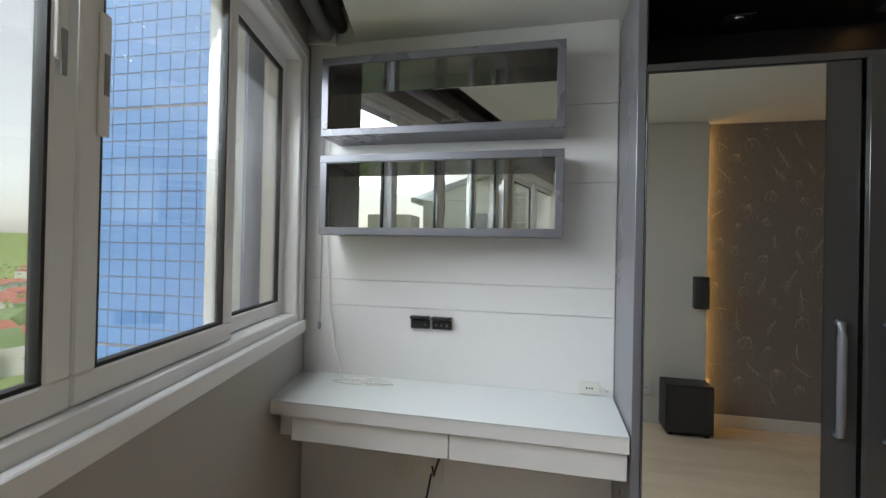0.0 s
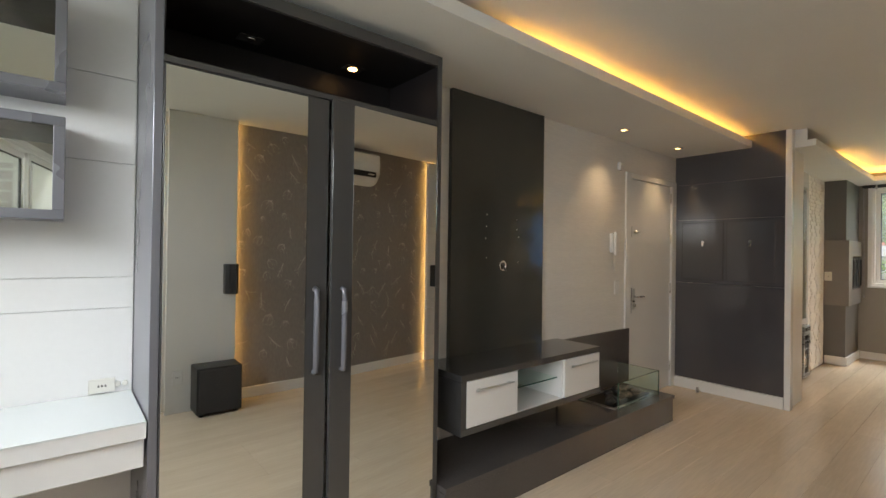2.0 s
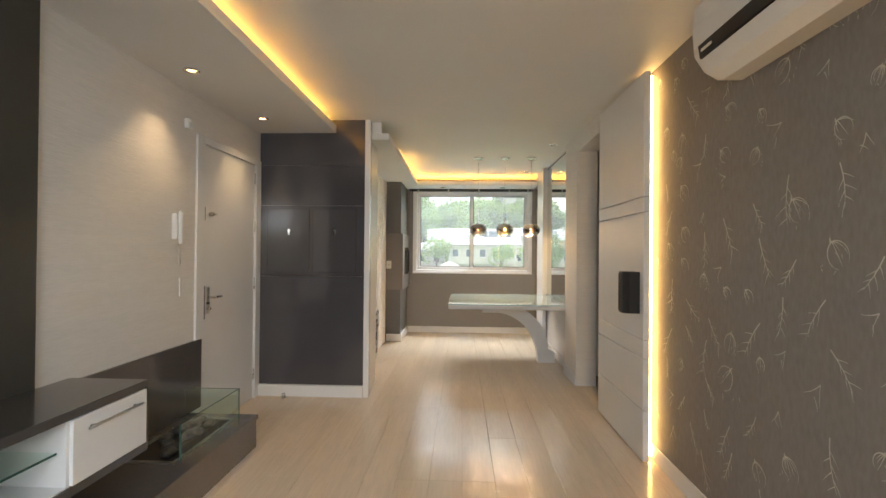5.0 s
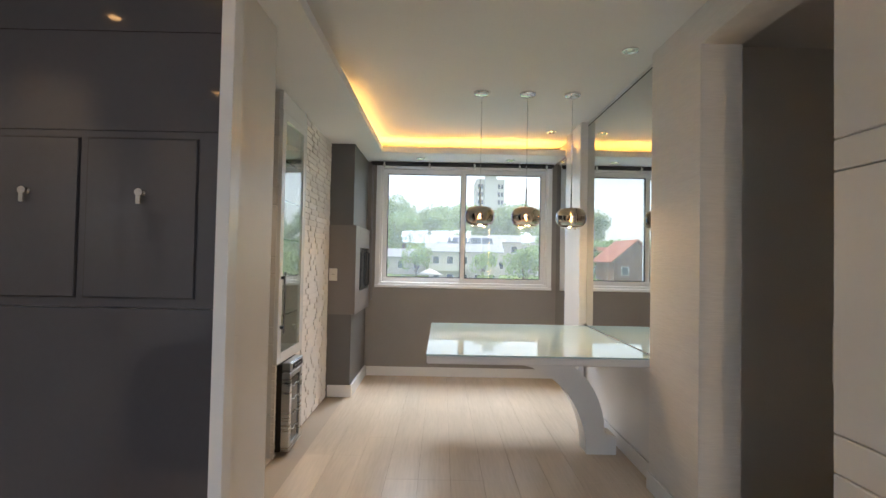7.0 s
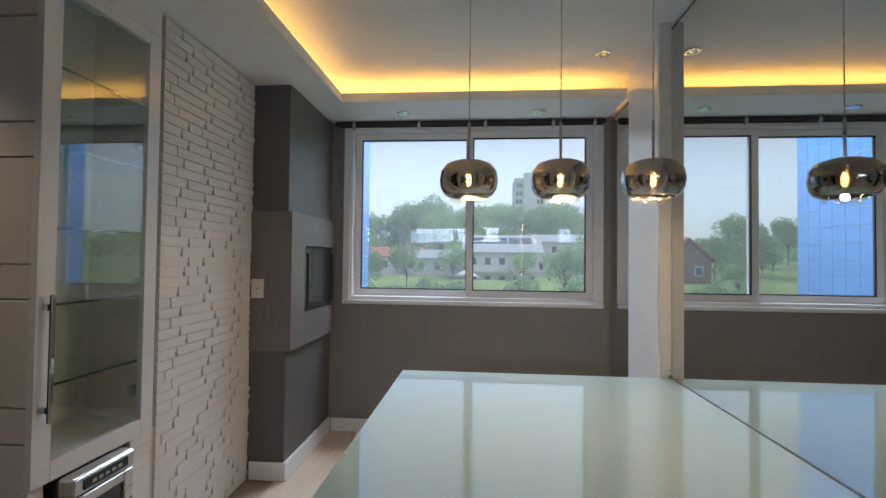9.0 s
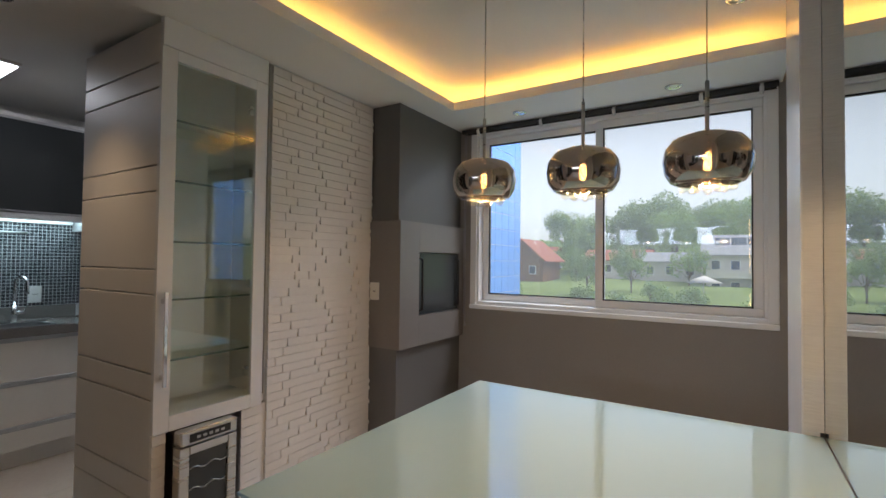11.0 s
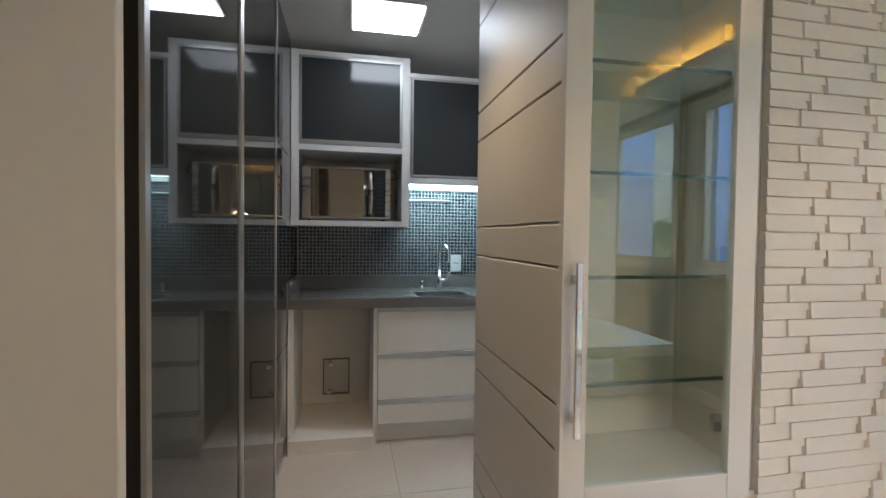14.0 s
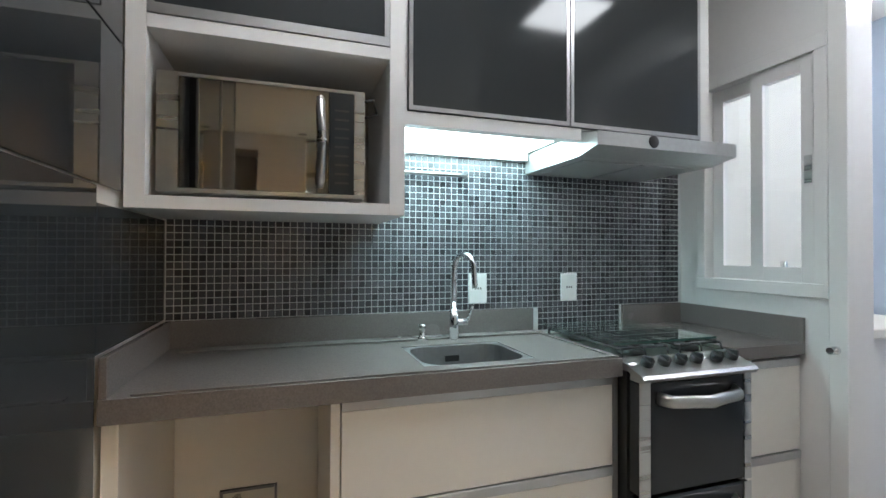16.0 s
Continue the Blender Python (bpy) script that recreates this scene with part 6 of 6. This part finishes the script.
for _ in range(9000):
    a = rnd.uniform(2.0, 4.4)
    d = rnd.uniform(60, 700)
    x, y = d * math.cos(a), d * math.sin(a)
    z = land(x, y) + rnd.uniform(0, 7)
    u = Vector((rnd.gauss(0, 1), rnd.gauss(0, 1), rnd.gauss(0, 0.7))).normalized() * rnd.uniform(1.0, 3.4)
    w = u.cross(Vector((rnd.gauss(0, 1), rnd.gauss(0, 1), rnd.gauss(0, 1)))).normalized() * 1.6
    k = len(wv)
    p = Vector((x, y, z))
    wv += [p - u, p + w, p + u, p - w]
    wf.append((k, k + 1, k + 2, k + 3))
me = bpy.data.meshes.new("far_woods")
me.from_pydata(wv, [], wf)
me.materials.append(M_LEAF)
tagged(new("far_woods", me), "distant woods on the hills", "woods", kind="stuff")


def house(x, y, w, d, floors, roof_mat, label, gable="y", roof_h=2.0, turn=0.0, dz=0.0, panels=False, wall_mat=None, face="x-"):
    z = land(x, y) + dz
    h = thing("house", (x, y, z), label, "house", "valley houses")
    wall_mat = wall_mat or M_HOUSE
    H = 2.8 * floors
    part("wall", boxes((x - w / 2, y - d / 2, z - 3, x + w / 2, y + d / 2, z + H)), wall_mat, h)
    bm = bmesh.new()
    e = 0.7
    if gable == "y":
        prism(bm, [(x - w / 2 - e, z + H - 0.15), (x, z + H + roof_h), (x + w / 2 + e, z + H - 0.15), (x + w / 2 + e, z + H), (x, z + H + roof_h + 0.22), (x - w / 2 - e, z + H)], "y", y - d / 2 - e, y + d / 2 + e)
    else:
        prism(bm, [(y - d / 2 - e, z + H - 0.15), (y, z + H + roof_h), (y + d / 2 + e, z + H - 0.15), (y + d / 2 + e, z + H), (y, z + H + roof_h + 0.22), (y - d / 2 - e, z + H)], "x", x - w / 2 - e, x + w / 2 + e)
        part("gable_wall", prism(bmesh.new(), [(y - d / 2, z + H), (y, z + H + roof_h - 0.1), (y + d / 2, z + H)], "x", x - w / 2, x - w / 2 + 0.2), wall_mat, h)
    rf = part("roof", bm, roof_mat, h)
    if panels:
        for k in range(5):
            yy = y - d / 2 + 0.8 + k * (d - 1.6) / 5
            sl = roof_h / (w / 2)
            pb = bmesh.new()
            prism(pb, [(x - w / 2 + 0.4, z + H + 0.35 + 0.4 * sl * 0.9), (x - 0.8, z + H + 0.25 + (w / 2 - 0.8) * sl), (x - 0.8, z + H + 0.3 + (w / 2 - 0.8) * sl), (x - w / 2 + 0.4, z + H + 0.4 + 0.4 * sl * 0.9)], "y", yy, yy + (d - 1.6) / 5 - 0.15)
            part("solar_panel", pb, M_SOLAR, rf)
    n = max(2, int(d / 2.2))
    for fl_ in range(floors):
        for k in range(n):
            yy = y - d / 2 + (k + 0.5) * d / n
            wn_ = part("window", boxes((x - w / 2 - 0.06, yy - 0.55, z + 2.8 * fl_ + 0.8, x - w / 2 - 0.002, yy + 0.55, z + 2.8 * fl_ + 2.1)), M_PVC, h)
            part("pane", boxes((x - w / 2 - 0.08, yy - 0.47, z + 2.8 * fl_ + 0.88, x - w / 2 - 0.062, yy + 0.47, z + 2.8 * fl_ + 2.02)), M_SOLAR, wn_)
        if fl_:
            bl_ = part("balcony", boxes((x - w / 2 - 1.3, y - d / 2, z + 2.8 * fl_ - 0.25, x - w / 2 - 0.002, y + d / 2, z + 2.8 * fl_)), M_HOUSE, h)
            part("railing", boxes((x - w / 2 - 1.3, y - d / 2, z + 2.8 * fl_ + 0.001, x - w / 2 - 1.2, y + d / 2, z + 2.8 * fl_ + 0.7)), M_HOUSE, bl_)
    return h


house(80, -3.4, 8, 11, 2, M_SLATE, "white two-storey house with grey roof and solar panels", "y", 2.6, dz=-1.6, panels=True)
house(76, 26.5, 8, 6.5, 1, M_REDROOF, "timber house with a steep red roof", "x", 3.2, dz=0.2, wall_mat=M_TIMBER)
house(86, 15, 7, 9, 1, M_REDROOF, "low white house with a tiled roof", "y", 1.5)
house(88, -16, 8, 14, 2, M_SLATE, "long white apartment house among trees", "y", 1.2)
house(98, 34, 8, 9, 1, M_REDROOF, "low house with a brown tiled roof", "y", 1.6)
house(84, 7, 6, 8, 1, M_SLATE, "low white house behind garden trees", "y", 1.2)
bm_ = land(-4, -30)
he = 5.0
wh = thing("house", (-5, -30, bm_), "white house with a grey gable roof nearby", "house", "valley houses")
part("wall", boxes((-9.0, -34, bm_ - 3, 0.6, -27.4, he)), M_HOUSE, wh)
part("roof", prism(bmesh.new(), [(-9.6, he - 0.2), (-4.2, he + 1.6), (1.2, he - 0.2), (1.2, he + 0.1), (-4.2, he + 1.95), (-9.6, he + 0.1)], "y", -35, -26.4), M_SLATE, wh)
part("gable", prism(bmesh.new(), [(-9.0, he + 0.001), (-4.2, he + 1.55), (0.6, he + 0.001)], "y", -27.4, -27.1), M_HOUSE, wh)
part("parapet", boxes((-12.0, -26.9, bm_, -9.1, -24.6, he - 1.2)), M_HOUSE, wh)
part("window", boxes((-5.6, -27.38, he - 2.2, -4.4, -27.3, he - 0.9)), M_SOLAR, wh)
# tower block on the ridge
tx, ty = 150, -14.5
tz = land(tx, ty)
tw_ = thing("apartment_tower", (tx, ty, tz), "pale concrete apartment tower on the ridge", "apartment tower")
part("wall", boxes((tx, ty - 5, tz - 3, tx + 12, ty + 4, tz + 24), (tx - 1.2, ty - 2.2, tz, tx - 0.003, ty + 1.4, tz + 25.5)), M_CONCRETE, tw_)
part("base", boxes((tx - 3, ty - 9, tz - 3, tx - 1.3, ty + 8, tz + 1.2)), M_CONCRETE, tw_)
for fl_ in range(8):
    for yy in (-4.2, -3.2, 2.2, 3.2):
        part("window", boxes((tx - 0.1, ty + yy - 0.35, tz + 3.5 + fl_ * 2.5, tx - 0.002, ty + yy + 0.35, tz + 4.9 + fl_ * 2.5)), M_SOLAR, tw_)
# street, kerb and garden wall
setting("road", prism(bmesh.new(), [(44, -60), (48, -60), (50, -8), (54, 6), (60, 60), (56, 60), (49.5, 6), (46, -8)], "z", -5.0, land(50, 0) + 0.45), M_ASPHALT, "grey garden street in the valley")
for x, y0, y1 in ((42, -14, -1), (43, 1.5, 9)):
    solo("garden_wall", boxes((x, y0, land(x, -4) - 1.5, x + 0.3, y1, land(x, -4) + 0.75)), M_BRICK, "low brick garden wall on the lawn", "garden wall")
for y in (-9, -2, 6, 13, 20):
    z = land(30, y)
    ps = thing("fence_post", (30, y, z), "thin grey post of the garden fence", "post", "fence posts")
    part("pole", rod(bmesh.new(), 30, y, z - 0.3, z + 1.6, 0.05, 8), M_CONCRETE, ps)
ub = thing("parasol", (57, 1.5, land(57, 1.5)), "white garden parasol beside the house", "parasol")
z = land(57, 1.5)
part("pole", rod(bmesh.new(), 57, 1.5, z, z + 2.3, 0.04, 8), M_CONCRETE, ub)
part("canopy", lathe(bmesh.new(), [(1.6, z + 1.9), (0.8, z + 2.3), (0.05, z + 2.6)], 57, 1.5, 10), M_HOUSE, ub)

# the hazy town below the western windows
rnd = random.Random(5)
hv, hf, rv, rf_ = [], [], [], []
for _ in range(420):
    a = rnd.uniform(2.2, 4.2)
    d = rnd.uniform(70, 650)
    x, y = d * math.cos(a), d * math.sin(a)
    z = land(x, y)
    w, q, h = rnd.uniform(4, 8), rnd.uniform(4, 9), rnd.uniform(3, 8)
    k = len(hv)
    hv += [(x - w, y - q, z - 2), (x + w, y - q, z - 2), (x + w, y + q, z - 2), (x - w, y + q, z - 2), (x - w, y - q, z + h), (x + w, y - q, z + h), (x + w, y + q, z + h), (x - w, y + q, z + h)]
    hf += [(k, k + 1, k + 5, k + 4), (k + 1, k + 2, k + 6, k + 5), (k + 2, k + 3, k + 7, k + 6), (k + 3, k, k + 4, k + 7)]
    k = len(rv)
    rv += [(x - w - 0.6, y - q - 0.6, z + h), (x + w + 0.6, y - q - 0.6, z + h), (x + w + 0.6, y + q + 0.6, z + h), (x - w - 0.6, y + q + 0.6, z + h), (x, y - q, z + h + 2), (x, y + q, z + h + 2)]
    rf_ += [(k, k + 1, k + 4), (k + 1, k + 2, k + 5, k + 4), (k + 2, k + 3, k + 5), (k + 3, k, k + 4, k + 5)]
for nm, v, f, m, lb in (("far_town", hv, hf, M_CONCRETE, "distant pale house walls in the valley"), ("far_roofs", rv, rf_, M_REDROOF, "distant tiled roofs in the valley")):
    me = bpy.data.meshes.new(nm)
    me.from_pydata(v, [], f)
    me.materials.append(m)
    tagged(new(nm, me), lb, "town", kind="stuff")

# rain drops on the western panes
dv, df = [], []
for _ in range(700):
    s = rnd.choice((rnd.uniform(0.21, 0.76), rnd.uniform(0.87, 1.38), rnd.uniform(1.54, 2.06)))
    z = rnd.uniform(1.18, 2.22)
    r = rnd.choice((0.0012, 0.0018, 0.0025, 0.0035))
    d = 0.083 if s < 0.8 else 0.038
    k = len(dv)
    for i in range(6):
        a = math.pi * i / 3
        dv.append(W0 + WU * (s + r * math.cos(a)) + WN * d + Vector((0, 0, z + 1.25 * r * math.sin(a))))
    dv.append(W0 + WU * s + WN * (d + r * 0.7) + Vector((0, 0, z - 0.2 * r)))
    df += [(k + i, k + (i + 1) % 6, k + 6) for i in range(6)]
me = bpy.data.meshes.new("rain_drops")
me.from_pydata([v - ORIG[win1.name] for v in dv], [], df)
me.materials.append(M_CRYSTAL)
ob = new("rain_drops", me)
ob.parent = win1
tagged(ob, "rain drops on the outside of the glass", kind="stuff")

# ---- floor boards and kitchen tiles ----
fl = setting("floor", boxes((-1.6, -2.65, -0.011, 8.475, 2.0, -0.0095)), M_JOINT, "pale laminate floor laid along the room")
rnd = random.Random(3)
pw_, plen = 0.192, 1.28
meshes = {}


def piece(name, parent, mat, x0, y0, x1, y1, z0=-0.009, z1=0.0, bev=0.0006):
    key = (name, round(x1 - x0, 3), round(y1 - y0, 3), mat.name)
    if key not in meshes:
        meshes[key] = finish(name, boxes((0, 0, z0, x1 - x0, y1 - y0, z1), bevel=bev), mat)
    ob = new(name, meshes[key])
    ob.parent = parent
    ob.location = Vector((x0, y0, 0)) - parent.location
    return ob


row = 0
y = -2.64
while y < 1.95:
    x = -1.3 - rnd.choice((0.0, 0.32, 0.64, 0.96))
    y1 = min(y + pw_ - 0.0008, 1.948)
    while x < 8.5:
        a, b = x, x + plen - 0.0008
        x += plen
        a, b = max(a, -1.3), min(b, 8.47)
        if y1 > 1.18:
            b = min(b, 5.0)
        if y < -1.3:
            if a > 6.1 or (0.75 < a and b < 4.2):
                continue
            b = min(b, 6.05)
        if b - a > 0.05:
            piece("floor_board", fl, M_PLANK, a, y, b, y1)
    y += pw_
kf = setting("kitchen_floor", boxes((5.449, 1.185, -0.008, 8.85, 3.484, 0.0015)), M_GROUT, "beige porcelain tiles in the kitchen")
for i in range(6):
    for j in range(4):
        x0, y0 = 5.452 + i * 0.60, 1.187 + j * 0.60
        x1, y1 = min(x0 + 0.597, 8.848), min(y0 + 0.597, 3.482)
        if x1 - x0 > 0.02 and y1 - y0 > 0.02:
            piece("floor_tile", kf, M_KTILE, x0, y0, x1, y1, 0.0017, 0.004, 0.0006)

# ---- relief panel of staggered strips ----
rp = thing("relief_panel", (7.24, 1.19, 0), "cream relief wall panel of staggered wedge strips", "wall panel")
hrow = 0.0455
part("backing_sheet", boxes((6.846, 1.1895, 0.004, 7.655, 1.1983, DSOF - 0.004), (6.70, 1.1895, 0.004, 6.8455, 1.1983, 0.60)), M_RELIEF, rp)
relief = {}
rnd = random.Random(9)


def strip(x0, x1, z, d0, d1):
    """A wedge, proud by d0 at its start and by d1 at its end."""
    key = (round(x1 - x0, 3), round(d0, 3), round(d1, 3))
    if key not in relief:
        bm = bmesh.new()
        w, h = x1 - x0, hrow - 0.0032
        g = 0.015 if w > 0.10 else 0.0
        prof = [(0, 0), (w - g, 0), (w - g, h * 0.5), (w, h * 0.5), (w, h), (0, h)] if g else [(0, 0), (w, 0), (w, h), (0, h)]
        fr = [bm.verts.new((px, -(d0 + (d1 - d0) * px / w) + 0.003 * pz / h, pz)) for px, pz in prof]
        bk = [bm.verts.new((px, 0, pz)) for px, pz in prof]
        bm.faces.new(fr)
        bm.faces.new(list(reversed(bk)))
        for i in range(len(prof)):
            j = (i + 1) % len(prof)
            bm.faces.new((fr[i], bk[i], bk[j], fr[j]))
        relief[key] = finish("strip", bm, M_RELIEF)
    ob = new("strip", relief[key])
    ob.parent = rp
    ob.location = Vector((x0, 1.1985, z)) - rp.location


seams = [0.13, 0.37, 0.60]
for r in range(52):
    z = 0.004 + r * hrow
    if z + hrow > DSOF:
        break
    lo, hi = 6.845, 7.64 + rnd.choice((0.0, 0.006, 0.012, 0.02))
    for c, home in enumerate((0.13, 0.37, 0.60)):
        go = rnd.choice((-0.075, -0.05, -0.03, 0.03, 0.05, 0.075))
        if abs(seams[c] + go - home) > 0.10:
            go = -go
        seams[c] += go
    cuts = [lo] + [lo + round(c, 2) for c in seams] + [hi]
    for a, b in zip(cuts, cuts[1:]):
        strip(a, b - 0.0005, z, 0.0215, 0.0165)
    if z + hrow < 0.60:
        strip(6.285, 6.345, z, 0.022, 0.012)
        strip(6.70, 6.842, z, 0.022, 0.010)

# ---- mosaic of the kitchen wall ----
KS = Vector((-0.042, -0.027, 0))
mos = thing("mosaic_wall", (6.6, 3.505, 0.975), "dark grey glass mosaic with pale grout on kitchen wall", "tile wall", kind="structure")
part("grout", boxes((5.5, 3.5035, 0.9765, 7.657, 3.5095, 1.62), (6.861, 3.5035, 0.87, 7.314, 3.5095, 0.976)), M_PALEGROUT, mos)
step = 0.0243
tile_mesh = finish("mosaic_tile", boxes((0, 0, 0, step - 0.0026, 0.004, step - 0.0026), bevel=0.0006), M_MOSAIC)
far_v, far_f = [], []
n = 0
for i in range(int(2.15 / step)):
    for j in range(-4, int(0.64 / step)):
        x, z = 5.503 + i * step, 0.978 + j * step
        if j < 0 and not 6.865 < x < 7.29:
            continue
        if j >= 26:
            continue
        if 6.52 < x < 6.86 and 1.16 < z and n < 300:
            ob = new("mosaic_tile", tile_mesh)
            ob.parent = mos
            ob.location = Vector((x, 3.5015, z)) + KS - mos.location
            n += 1
        else:
            k = len(far_v)
            q = step - 0.0026
            b = 0.0007
            far_v += [(x, 3.5035, z), (x + q, 3.5035, z), (x + q, 3.5035, z + q), (x, 3.5035, z + q), (x + b, 3.5015, z + b), (x + q - b, 3.5015, z + b), (x + q - b, 3.5015, z + q - b), (x + b, 3.5015, z + q - b)]
            far_f += [(k + 4, k + 5, k + 6, k + 7), (k, k + 1, k + 5, k + 4), (k + 1, k + 2, k + 6, k + 5), (k + 2, k + 3, k + 7, k + 6), (k + 3, k, k + 4, k + 7)]
me = bpy.data.meshes.new("mosaic_field")
me.from_pydata([Vector(v) + KS - mos.location for v in far_v], [], far_f)
me.materials.append(M_MOSAICF)
ob = new("mosaic_field", me)
ob.parent = mos
tagged(ob, kind="stuff")
KS = Vector((0, 0, 0))
